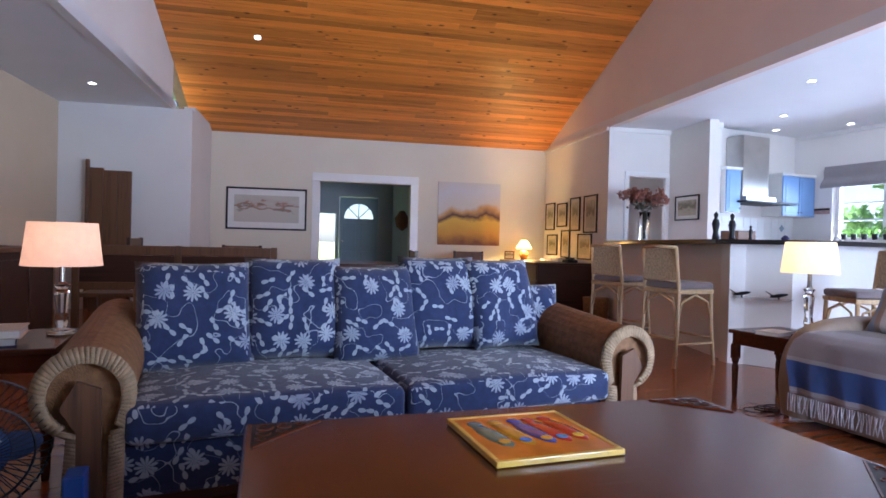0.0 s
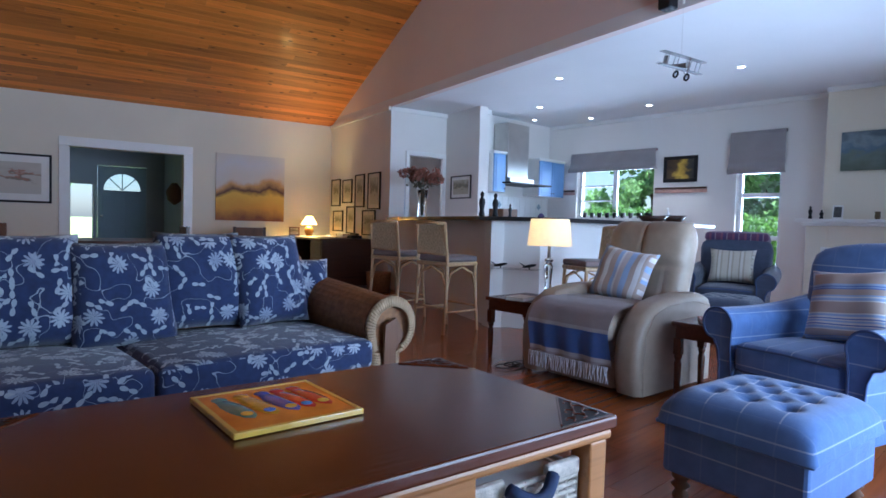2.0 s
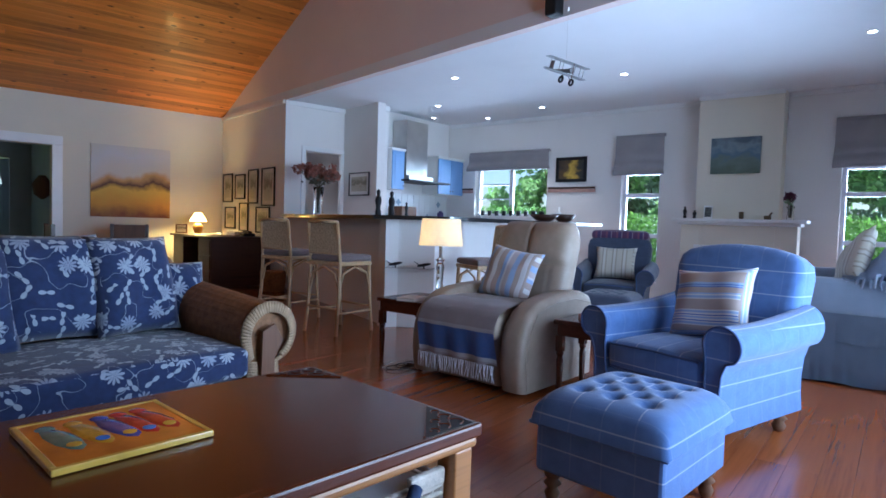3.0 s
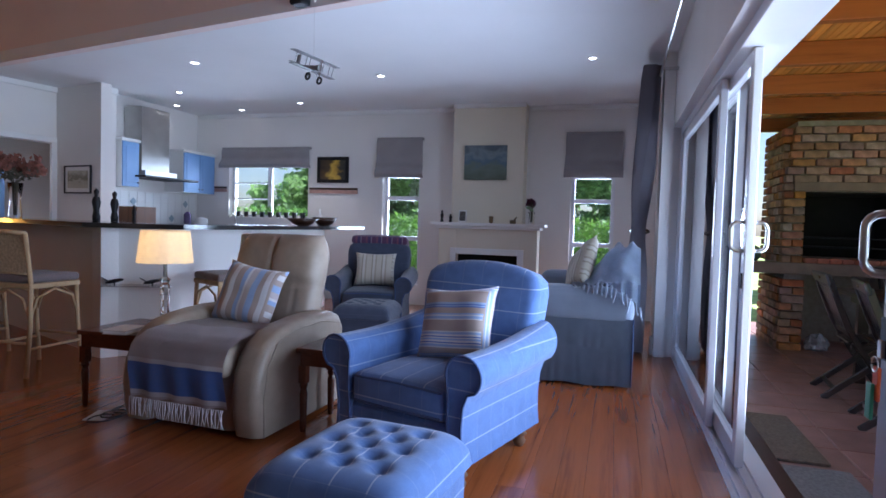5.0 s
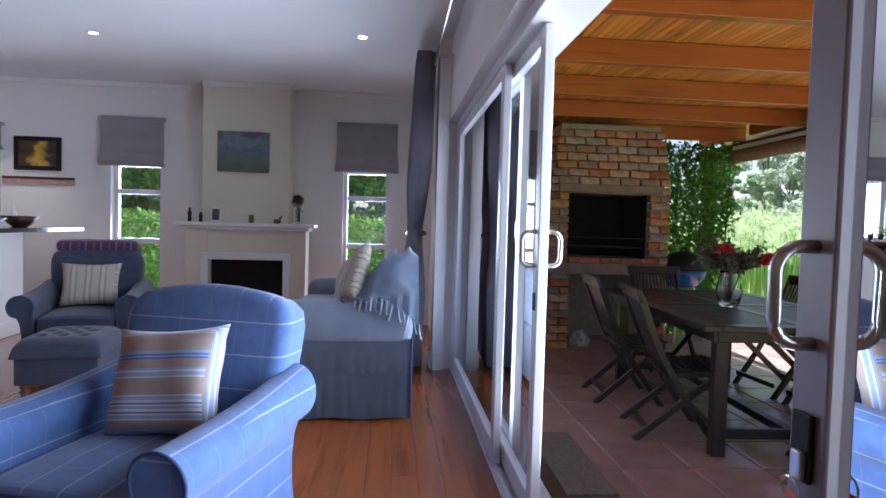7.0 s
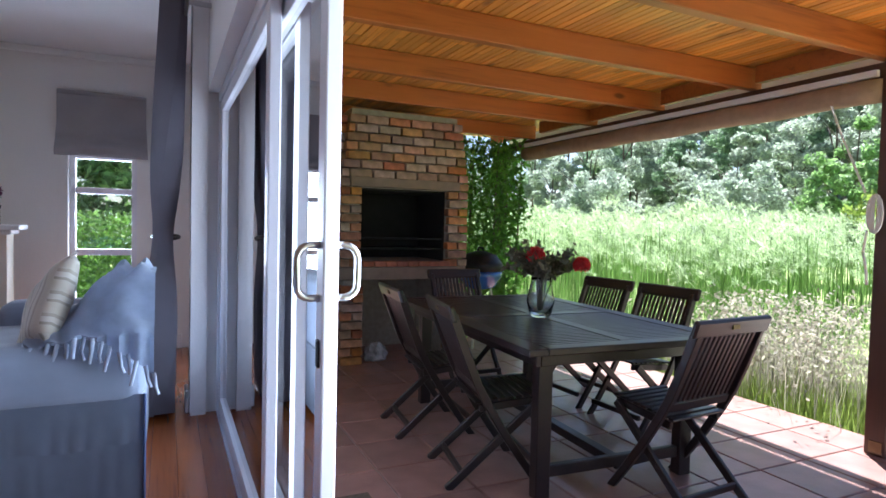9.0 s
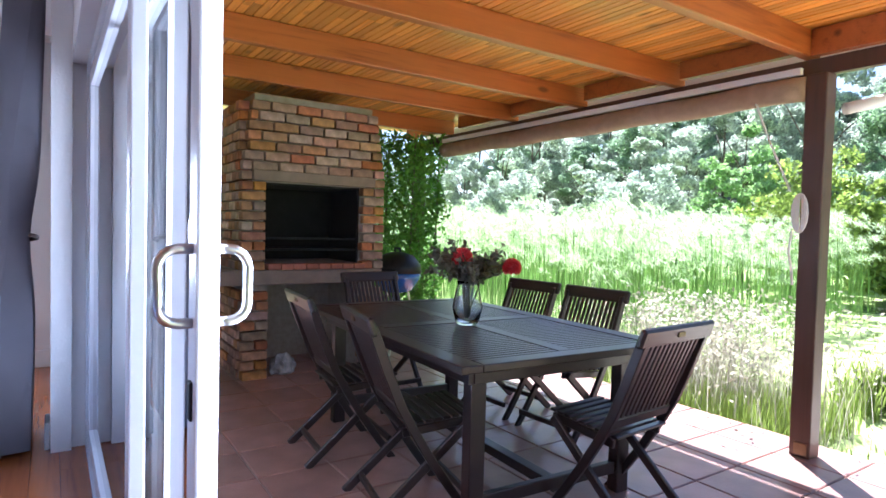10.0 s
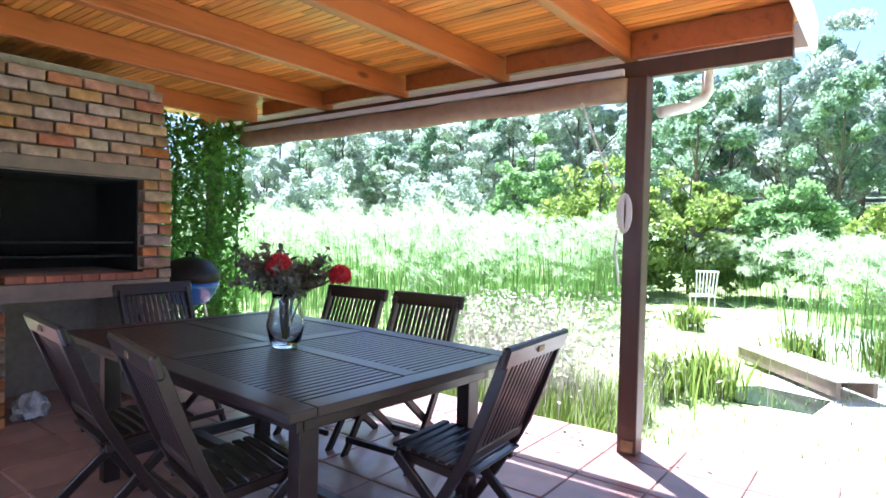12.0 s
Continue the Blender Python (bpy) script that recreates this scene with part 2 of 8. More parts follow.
PLASTER = mat("white_plaster", (0.78, 0.76, 0.74), 0.85, scale=1.3, vary=0.03, bump=0.12, fine=60)
CREAM = mat("cream_plaster", (0.74, 0.68, 0.56), 0.85, scale=1.3, vary=0.03, bump=0.12, fine=60)
BEIGE = mat("beige_plaster", (0.66, 0.53, 0.38), 0.85, scale=1.3, vary=0.04, bump=0.12, fine=60)
PINK = mat("pink_white_plaster", (0.80, 0.68, 0.64), 0.85, scale=1.2, vary=0.03, bump=0.1, fine=60)
CEILW = mat("ceiling_white", (0.80, 0.81, 0.83), 0.9, scale=1.5, vary=0.02, bump=0.05, fine=70)
TRIMW = mat("white_gloss_paint", (0.80, 0.80, 0.79), 0.35, scale=3, vary=0.03, bump=0.03, fine=40)
GREYBLUE = mat("blue_grey_paint", (0.30, 0.38, 0.45), 0.5, scale=2, vary=0.05, bump=0.05)
HALL = mat("hall_grey_plaster", (0.42, 0.44, 0.48), 0.85, scale=2, vary=0.04, bump=0.08)
CABBLUE = mat("cabinet_blue_paint", (0.20, 0.36, 0.66), 0.45, scale=4, vary=0.05, bump=0.03)
PINE = wood("varnished_pine_ceiling", (0.66, 0.22, 0.026), (0.30, 0.070, 0.008), 0.45, "x", island=0.30, knots=0.95, coat=0.08, kscale=2.0)
PINEB = wood("patio_pine", (0.68, 0.28, 0.036), (0.38, 0.115, 0.014), 0.36, "x", island=0.28, knots=0.7, coat=0.2)
BEAM = wood("patio_beam_pine", (0.37, 0.105, 0.017), (0.19, 0.045, 0.008), 0.40, "y", knots=0.8, coat=0.2)
FLOORW = wood("oiled_pine_floor", (0.31, 0.088, 0.022), (0.16, 0.040, 0.010), 0.22, "x", rnd=0.09, knots=0.95, coat=0.3, kscale=1.7)
FLOORREST = wood("oiled_pine_floor_rest", (0.31, 0.088, 0.022), (0.16, 0.040, 0.010), 0.22, "x", island=0.09, knots=0.95, coat=0.3, kscale=1.7)
MAHOG = wood("dark_red_mahogany", (0.105, 0.028, 0.012), (0.05, 0.012, 0.006), 0.22, "x", coat=0.15)
HONEY = wood("honey_pine", (0.42, 0.19, 0.06), (0.24, 0.09, 0.025), 0.35, "x", coat=0.2)
DARKW = wood("dark_stained_wood", (0.055, 0.022, 0.013), (0.025, 0.010, 0.007), 0.35, "x")
OLDW = wood("old_brown_wood", (0.14, 0.065, 0.03), (0.06, 0.026, 0.014), 0.55, "z")
SLATW = wood("dark_stained_patio_wood", (0.022, 0.011, 0.010), (0.010, 0.006, 0.006), 0.38, "x", coat=0.12)
POSTW = wood("dark_brown_post", (0.075, 0.035, 0.022), (0.035, 0.017, 0.011), 0.45, "z")
RATTAN = wood("pale_rattan", (0.50, 0.36, 0.20), (0.32, 0.20, 0.10), 0.45, "z", grain=2)
WICKER = mat("brown_wicker", (0.25, 0.12, 0.045), 0.6, scale=30, vary=0.3, bump=0.5, fine=160)
WICKERP = mat("pale_wicker", (0.34, 0.24, 0.14), 0.6, scale=24, vary=0.25, bump=0.4, fine=150)
BASKETW = mat("whitewashed_wicker", (0.62, 0.56, 0.48), 0.7, scale=40, vary=0.25, bump=0.4, fine=160)
ALU = mat("white_aluminium", (0.74, 0.74, 0.77), 0.32, 0.2, scale=3, vary=0.03, bump=0.02)
BRONZE = mat("grey_brown_aluminium", (0.26, 0.23, 0.24), 0.4, 0.3, scale=3, vary=0.05, bump=0.02)
STEEL = mat("brushed_steel", (0.55, 0.54, 0.52), 0.28, 1.0, scale=6, vary=0.06, bump=0.05)
PEWTER = mat("dull_pewter", (0.20, 0.20, 0.21), 0.5, 0.5, scale=14, vary=0.2, bump=0.1)
BLACK = mat("black_granite", (0.012, 0.013, 0.016), 0.12, scale=60, vary=0.5, bump=0.0, coat=0.4)
SOOT = mat("soot_black", (0.010, 0.009, 0.008), 0.9, scale=8, vary=0.4, bump=0.3)
IRON = mat("black_iron", (0.02, 0.02, 0.022), 0.5, 0.6, scale=20, vary=0.2, bump=0.1)
LEATHER = mat("taupe_leather", (0.31, 0.245, 0.185), 0.42, scale=14, vary=0.10, bump=0.18, fine=130)
FLORAL = floral("blue_floral_cloth", (0.017, 0.030, 0.092), (0.40, 0.45, 0.52), (0.27, 0.31, 0.41))
PLAID = plaid("blue_checked_cloth", (0.085, 0.155, 0.35), (0.55, 0.60, 0.68))
SLIPC = weave(mat("grey_blue_loose_cover", (0.195, 0.23, 0.30), 0.9, scale=6, vary=0.08, bump=0), 200, 0.25)
GREYC = weave(mat("grey_cushion_cloth", (0.20, 0.16, 0.16), 0.9, scale=6, vary=0.08, bump=0))
BLINDC = weave(mat("grey_blind_cloth", (0.30, 0.28, 0.29), 0.9, scale=5, vary=0.05, bump=0), 260, 0.15)
CURTC = weave(mat("grey_blue_curtain", (0.25, 0.23, 0.27), 0.9, scale=3, vary=0.08, bump=0), 260, 0.15)
THROWC = weave(mat("pale_blue_throw", (0.35, 0.41, 0.52), 0.95, scale=14, vary=0.12, bump=0))
FRINGE = mat("pale_wool_fringe", (0.62, 0.62, 0.66), 0.95, scale=60, vary=0.15, bump=0.2)
NAVYC = mat("navy_strap", (0.03, 0.05, 0.12), 0.8, scale=20, vary=0.15, bump=0.2)
C_W, C_T, C_B, C_L, C_P = (0.66, 0.65, 0.66), (0.40, 0.32, 0.28), (0.07, 0.16, 0.48), (0.30, 0.42, 0.66), (0.50, 0.44, 0.44)
THROW_STRIPE = striped("striped_throw_cloth", [(0.0, C_P), (0.30, C_T), (0.50, C_P), (0.60, C_W), (0.64, C_B), (0.88, C_W), (0.92, C_P)], 0.62, 1)
CUSH_A = striped("striped_cushion_cloth", [(0.0, C_T), (0.18, C_L), (0.30, C_W), (0.36, C_P), (0.52, C_L), (0.70, C_T), (0.85, C_W)], 0.24, 0)
CUSH_B = striped("banded_cushion_cloth", [(0.0, C_T), (0.20, C_W), (0.22, C_L), (0.26, C_W), (0.28, C_B), (0.30, C_W), (0.33, C_L), (0.36, C_W), (0.38, C_B), (0.40, C_W), (0.43, C_L), (0.47, C_W), (0.49, C_T), (0.68, C_W), (0.70, C_L), (0.75, C_W), (0.77, C_L), (0.80, C_T), (0.90, C_B), (0.92, C_L), (0.94, C_B), (0.96, C_L)], 0.30, 1)
CUSH_C = striped("beige_striped_cushion_cloth", [(0.0, (0.5, 0.46, 0.38)), (0.5, (0.30, 0.27, 0.22)), (0.62, (0.55, 0.52, 0.46)), (0.85, (0.36, 0.32, 0.26))], 0.11, 0)
SHADEM = mat("cream_linen_shade", (0.75, 0.66, 0.50), 0.8, scale=30, vary=0.05, bump=0.15, fine=200)
SHADEP = mat("pink_linen_shade", (0.66, 0.52, 0.44), 0.8, scale=30, vary=0.05, bump=0.15, fine=200)
for _m, _c, _s in ((SHADEM, (1.0, 0.78, 0.46), 0.06), (SHADEP, (1.0, 0.72, 0.56), 0.03)):
    _p = _m.node_tree.nodes["Principled BSDF"]
    _p.inputs["Emission Color"].default_value, _p.inputs["Emission Strength"].default_value = (*_c, 1), _s
SHADEY = mat("yellow_glass_shade", (0.85, 0.62, 0.15), 0.4, scale=12, vary=0.1, bump=0.0)
_p = SHADEY.node_tree.nodes["Principled BSDF"]
_p.inputs["Emission Color"].default_value, _p.inputs["Emission Strength"].default_value = (1.0, 0.72, 0.18, 1), 1.6
BULB = glow("lamp_light", (1.0, 0.95, 0.86), 9.0)
GLASS = glass("clear_glass", (0.97, 0.99, 0.98))
PANE = pane("window_pane")
BRICK = mat("patio_clay_brick", (0.36, 0.185, 0.105), 0.85, scale=11, vary=0.5, bump=0.6, fine=70, rnd=0.35)
_ns, _ln, _p = links(BRICK)                    # some bricks run redder, some greyer
_src = _p.inputs["Base Color"].links[0].from_socket
_rn = maths(_ns, _ln, "FRACT", maths(_ns, _ln, "MULTIPLY", _ns.new("ShaderNodeObjectInfo").outputs["Random"], 17.3))
_hs = _ns.new("ShaderNodeHueSaturation")
_ln.new(maths(_ns, _ln, "MULTIPLY_ADD", _rn, 0.045, 0.475), _hs.inputs["Hue"])
_ln.new(maths(_ns, _ln, "MULTIPLY_ADD", maths(_ns, _ln, "FRACT", maths(_ns, _ln, "MULTIPLY", _rn, 9.7)), 0.8, 0.5), _hs.inputs["Saturation"])
_ln.new(_src, _hs.inputs["Color"])
_ln.new(_hs.outputs[0], _p.inputs["Base Color"])
MORTAR = mat("grey_mortar", (0.34, 0.30, 0.25), 0.95, scale=20, vary=0.15, bump=0.5)
REDBRICK = mat("red_quarry_brick", (0.36, 0.12, 0.07), 0.7, scale=14, vary=0.2, bump=0.3, rnd=0.2)
CONC = mat("brown_grey_concrete", (0.22, 0.165, 0.13), 0.9, scale=9, vary=0.15, bump=0.4)
TILE = mat("terracotta_tile", (0.29, 0.155, 0.125), 0.40, scale=5, vary=0.22, bump=0.15, rnd=0.14, coat=0.15)
TILEREST = mat("terracotta_tile_rest", (0.29, 0.155, 0.125), 0.42, scale=5, vary=0.22, bump=0.12, island=0.10)
GROUT = mat("pale_grout", (0.45, 0.38, 0.33), 0.9, scale=20, vary=0.15, bump=0.3)
MAT_COIR = mat("coir_doormat", (0.15, 0.115, 0.08), 0.98, scale=60, vary=0.3, bump=0.7, fine=220)
MAT_GREY = mat("grey_doormat", (0.20, 0.19, 0.18), 0.98, scale=60, vary=0.25, bump=0.7, fine=220)
PAPER = mat("white_paper", (0.78, 0.77, 0.74), 0.7, scale=8, vary=0.03, bump=0.02)
GILT = mat("dull_bronze", (0.16, 0.11, 0.06), 0.4, 0.7, scale=20, vary=0.2, bump=0.1)
GRASS = mat("sunlit_grass", (0.36, 0.45, 0.14), 0.9, scale=3, vary=0.35, bump=0.6, fine=30)
SAND = mat("pale_gravel_path", (0.64, 0.59, 0.50), 0.95, scale=5, vary=0.15, bump=0.5, fine=60)
BARK = mat("grey_bark", (0.13, 0.10, 0.075), 0.9, scale=10, vary=0.3, bump=0.7, fine=40)
WATERM = mat("dark_pond_water", (0.02, 0.03, 0.02), 0.08, scale=3, vary=0.3, bump=0.05)


def leafmat(name, colour, vary=0.35):
    m = mat(name, colour, 0.55, scale=2.5, vary=0.15, bump=0.0, island=vary)
    ns, ln, p = links(m)
    t = ns.new("ShaderNodeBsdfTranslucent")
    src = p.inputs["Base Color"].links[0].from_socket
    ln.new(src, t.inputs[0])
    mx = ns.new("ShaderNodeMixShader")
    mx.inputs[0].default_value = 0.5
    ln.new(p.outputs[0], mx.inputs[1])
    ln.new(t.outputs[0], mx.inputs[2])
    ln.new(mx.outputs[0], ns["Material Output"].inputs[0])
    return m


LEAF_CLIMB = leafmat("climber_leaf", (0.13, 0.30, 0.04))
LEAF_HEDGE = leafmat("hedge_leaf", (0.14, 0.27, 0.05))
# next two greens are lifted paler than real leaves, in place of distance haze
LEAF_TREE = leafmat("hazed_grey_green_leaf", (0.46, 0.53, 0.42))
LEAF_DARK = leafmat("hazed_dark_green_leaf", (0.28, 0.40, 0.24))
LEAF_BRIGHT = leafmat("bright_green_leaf", (0.28, 0.44, 0.16))
LEAF_LIME = leafmat("yellow_green_leaf", (0.26, 0.35, 0.07))
REEDM = leafmat("reed_green", (0.15, 0.27, 0.065))
UMBEL = leafmat("papyrus_plume", (0.40, 0.52, 0.27))
DRYM = leafmat("pale_flower_stalk", (0.42, 0.39, 0.30))
REDF = mat("red_protea_petal", (0.55, 0.02, 0.03), 0.6, scale=30, vary=0.3, bump=0.5, fine=120)
PINKF = leafmat("dusky_pink_petal", (0.35, 0.16, 0.12))
PURPF = leafmat("dark_plum_petal", (0.10, 0.02, 0.05))
FOLG = leafmat("grey_green_foliage", (0.16, 0.15, 0.11))


# ---------------------------------------------------------------- shape helpers
def box_uv(me):
    """Plan coordinates in metres, taken along each face's main direction."""
    if not me.polygons:
        return
    uv = me.uv_layers.new(name="plan").data
    n = len(me.loops)
    co = np.empty(len(me.vertices) * 3, np.float32)
    me.vertices.foreach_get("co", co)
    co = co.reshape(-1, 3)
    vi = np.empty(n, np.int32)
    me.loops.foreach_get("vertex_index", vi)
    nor = np.empty(len(me.polygons) * 3, np.float32)
    me.polygons.foreach_get("normal", nor)
    nor = np.abs(nor.reshape(-1, 3))
    tot = np.empty(len(me.polygons), np.int32)
    me.polygons.foreach_get("loop_total", tot)
    ax = np.repeat(nor.argmax(1), tot)
    p = co[vi]
    out = np.where((ax == 0)[:, None], p[:, [1, 2]], np.where((ax == 1)[:, None], p[:, [0, 2]], p[:, [0, 1]]))
    uv.foreach_set("uv", out.astype(np.float32).ravel())


def mesh_of(name, bm, material, smooth=None):
    me = bpy.data.meshes.new(name)
    if smooth:                                  # hard corners stay crisp
        for e in bm.edges:
            if len(e.link_faces) == 2 and e.calc_face_angle(0.0) > 0.9:
                e.smooth = False
    bm.to_mesh(me)
    bm.free()
    if smooth:
        me.polygons.foreach_set("use_smooth", [True] * len(me.polygons))
    box_uv(me)
    me.materials.append(material)
    return me


def part(name, bm, material, parent, label="", smooth=False):
    ob = new(name, mesh_of(name, bm, material, smooth))
    ob.parent = parent
    return tagged(ob, label)


def thing(name, m, label, category, group="", kind=""):
    ob = new(name)
    ob.empty_display_size = 0.1
    ob.matrix_world = m
    return tagged(ob, label, category, group, kind)


def solo(name, bm, material, m, label="", category="", group="", kind="", smooth=False):
    ob = new(name, mesh_of(name, bm, material, smooth))
    ob.matrix_world = m
    return tagged(ob, label, category, group, kind)


def struct(name, bm, material, m=I4, label="", smooth=False):
    return solo(name, bm, material, m, label, "", "", "structure", smooth)


def box(bm, x0, y0, z0, x1, y1, z1, bevel=0.0, m=I4, seg=2):
    g = bmesh.ops.create_cube(bm, size=1.0, matrix=m @ Matrix.Translation(((x0 + x1) / 2, (y0 + y1) / 2, (z0 + z1) / 2)) @ Matrix.Diagonal((abs(x1 - x0), abs(y1 - y0), abs(z1 - z0), 1)))
    if bevel:
        vs = set(g["verts"])
        es = [e for e in bm.edges if e.verts[0] in vs and e.verts[1] in vs]
        bmesh.ops.bevel(bm, geom=es, offset=bevel, segments=seg, profile=0.5, affect="EDGES")
    return bm


def B(*args, **kw):
    return box(bmesh.new(), *args, **kw)


def rod(bm, a, b, r0, r1=None, seg=10):
    a, b = Vector(a), Vector(b)
    d = b - a
    m = Matrix.Translation((a + b) / 2) @ d.to_track_quat("Z", "Y").to_matrix().to_4x4()
    bmesh.ops.create_cone(bm, cap_ends=True, segments=seg, radius1=r0, radius2=r0 if r1 is None else r1, depth=d.length, matrix=m)
    return bm


def bar(bm, a, b, w, h, bevel=0.004, up=(0, 0, 1)):
    """A rectangular bar from a to b."""
    a, b = Vector(a), Vector(b)
    d = (b - a).normalized()
    s = d.cross(Vector(up))
    s = s.normalized() if s.length > 1e-4 else Vector((1, 0, 0))
    u = s.cross(d)
    m = Matrix((s, d, u)).transposed().to_4x4()
    m.translation = (a + b) / 2
    return box(bm, -w / 2, -(b - a).length / 2, -h / 2, w / 2, (b - a).length / 2, h / 2, bevel, m, 1)


def tube(bm, pts, r, seg=8, taper=None):
    """A round tube along points."""
    pts = [Vector(p) for p in pts]
    rings = []
    for i, p in enumerate(pts):
        d = (pts[min(i + 1, len(pts) - 1)] - pts[max(i - 1, 0)]).normalized()
        s = d.cross(Vector((0.31, 0.17, 0.93)))
        s = s.normalized() if s.length > 1e-3 else Vector((1, 0, 0))
        u = d.cross(s)
        k = r if taper is None else r * (1 + (taper - 1) * i / (len(pts) - 1))
        rings.append([bm.verts.new(p + k * (math.cos(a) * s + math.sin(a) * u)) for a in [2 * math.pi * j / seg for j in range(seg)]])
    for a, b in zip(rings, rings[1:]):
        for j in range(seg):
            bm.faces.new((a[j], a[(j + 1) % seg], b[(j + 1) % seg], b[j]))
    bm.faces.new(rings[0][::-1])
    bm.faces.new(rings[-1])
    return bm


def lathe(bm, prof, seg=20, at=(0, 0, 0)):
    """A turned shape from (radius, height) pairs."""
    rings = [[bm.verts.new((at[0] + max(r, 1e-4) * math.cos(2 * math.pi * j / seg), at[1] + max(r, 1e-4) * math.sin(2 * math.pi * j / seg), at[2] + z)) for j in range(seg)] for r, z in prof]
    for a, b in zip(rings, rings[1:]):
        for j in range(seg):
            bm.faces.new((a[j], a[(j + 1) % seg], b[(j + 1) % seg], b[j]))
    if prof[0][0] > 0.002:
        bm.faces.new(rings[0][::-1])
    if prof[-1][0] > 0.002:
        bm.faces.new(rings[-1])
    return bm


def L(prof, seg=20, at=(0, 0, 0)):
    return lathe(bmesh.new(), prof, seg, at)


def prism(bm, pts, z0, z1):
    """An upright prism over a plan polygon."""
    lo = [bm.verts.new((x, y, z0)) for x, y in pts]
    hi = [bm.verts.new((x, y, z1)) for x, y in pts]
    n = len(pts)
    bm.faces.new(lo[::-1])
    bm.faces.new(hi)
    for i in range(n):
        bm.faces.new((lo[i], lo[(i + 1) % n], hi[(i + 1) % n], hi[i]))
    bmesh.ops.recalc_face_normals(bm, faces=bm.faces[:])
    return bm


def pillow(bm, w, d, h, m=I4, n=14, e=3.2, lump=0.02, pinch=0.35, seed=0):
    """A stuffed cushion: w by d in its plane, h thick."""
    top, bot = {}, {}
    for i in range(n + 1):
        for j in range(n + 1):
            a, b = 2 * i / n - 1, 2 * j / n - 1
            t = max(0.0, (1 - abs(a) ** e) * (1 - abs(b) ** e)) ** 0.45
            k = 1 - pinch * 0.12 * (1 - abs(a) ** 2) * abs(b) ** 3
            k2 = 1 - pinch * 0.12 * (1 - abs(b) ** 2) * abs(a) ** 3
            lu = lump * noise.noise(Vector((a * 1.7 + seed, b * 1.7, seed * 0.7)))
            x, y = a * w / 2 * k2, b * d / 2 * k
            top[i, j] = bm.verts.new(m @ Vector((x, y, h / 2 * t + lu * t)))
            if 0 < i < n and 0 < j < n:
                bot[i, j] = bm.verts.new(m @ Vector((x, y, -h / 2 * t + lu * t)))
            else:
                bot[i, j] = top[i, j]
    for i in range(n):
        for j in range(n):
            for s, flip in ((top, False), (bot, True)):
                f = [s[i, j], s[i + 1, j], s[i + 1, j + 1], s[i, j + 1]]
                bm.faces.new(f[::-1] if flip else f)
    return bm


def P(*a, **k):
    return pillow(bmesh.new(), *a, **k)


def soft_box(bm, x0, y0, z0, x1, y1, z1, r=0.05, crown=0.0, m=I4, seg=4):
    """An upholstered block: rounded edges and an optional crowned top."""
    box(bm, x0, y0, z0, x1, y1, z1, r, I4, seg)
    if crown:
        bmesh.ops.subdivide_edges(bm, edges=bm.edges[:], cuts=2, use_grid_fill=True)
        for v in bm.verts:
            a = 1 - (2 * (v.co.x - x0) / (x1 - x0) - 1) ** 2
            b = 1 - (2 * (v.co.y - y0) / (y1 - y0) - 1) ** 2
            if v.co.z > (z0 + z1) / 2:
                v.co.z += crown * max(a, 0) ** 0.5 * max(b, 0) ** 0.5
    bmesh.ops.transform(bm, matrix=m, verts=bm.verts[:])
    return bm


def S(*a, **k):
    return soft_box(bmesh.new(), *a, **k)


def extrude_profile(pts, depth, axis="y"):
    """A solid with the outline pts (a, z) carried along the third axis, centred."""
    bm = bmesh.new()
    n = len(pts)
    rows = []
    for s in (-depth / 2, depth / 2):
        rows.append([bm.verts.new((a, s, z) if axis == "y" else (s, a, z)) for a, z in pts])
    bm.faces.new(rows[0])
    bm.faces.new(rows[1][::-1])
    for i in range(n):
        bm.faces.new((rows[0][i], rows[1][i], rows[1][(i + 1) % n], rows[0][(i + 1) % n]))
    bmesh.ops.recalc_face_normals(bm, faces=bm.faces[:])
    return bm


BOX_F = ((0, 3, 2, 1), (4, 5, 6, 7), (0, 1, 5, 4), (1, 2, 6, 5), (2, 3, 7, 6), (3, 0, 4, 7))


def many_boxes(name, boxes, material, m=I4, label="", kind="stuff", parent=None):
    """One mesh out of many plain blocks."""
    vs, fs = [], []
    for x0, y0, z0, x1, y1, z1 in boxes:
        k = len(vs)
        vs += [(x0, y0, z0), (x1, y0, z0), (x1, y1, z0), (x0, y1, z0), (x0, y0, z1), (x1, y0, z1), (x1, y1, z1), (x0, y1, z1)]
        fs += [tuple(k + i for i in f) for f in BOX_F]
    me = bpy.data.meshes.new(name)
    me.from_pydata(vs, [], fs)
    box_uv(me)
    me.materials.append(material)
    ob = new(name, me)
    ob.parent = parent
    ob.matrix_world = m
    return tagged(ob, label, "", "", kind)


def chamfer_block(lx, ly, lz, c):
    """A light block with a chamfered upper rim, centred in plan, base at 0."""
    bm = bmesh.new()
    a = [bm.verts.new((sx * lx / 2, sy * ly / 2, 0)) for sx, sy in ((-1, -1), (1, -1), (1, 1), (-1, 1))]
    b = [bm.verts.new((sx * lx / 2, sy * ly / 2, lz - c)) for sx, sy in ((-1, -1), (1, -1), (1, 1), (-1, 1))]
    d = [bm.verts.new((sx * (lx / 2 - c), sy * (ly / 2 - c), lz)) for sx, sy in ((-1, -1), (1, -1), (1, 1), (-1, 1))]
    for lo, hi in ((a, b), (b, d)):
        for i in range(4):
            bm.faces.new((lo[i], lo[(i + 1) % 4], hi[(i + 1) % 4], hi[i]))
    bm.faces.new(d)
    return bm


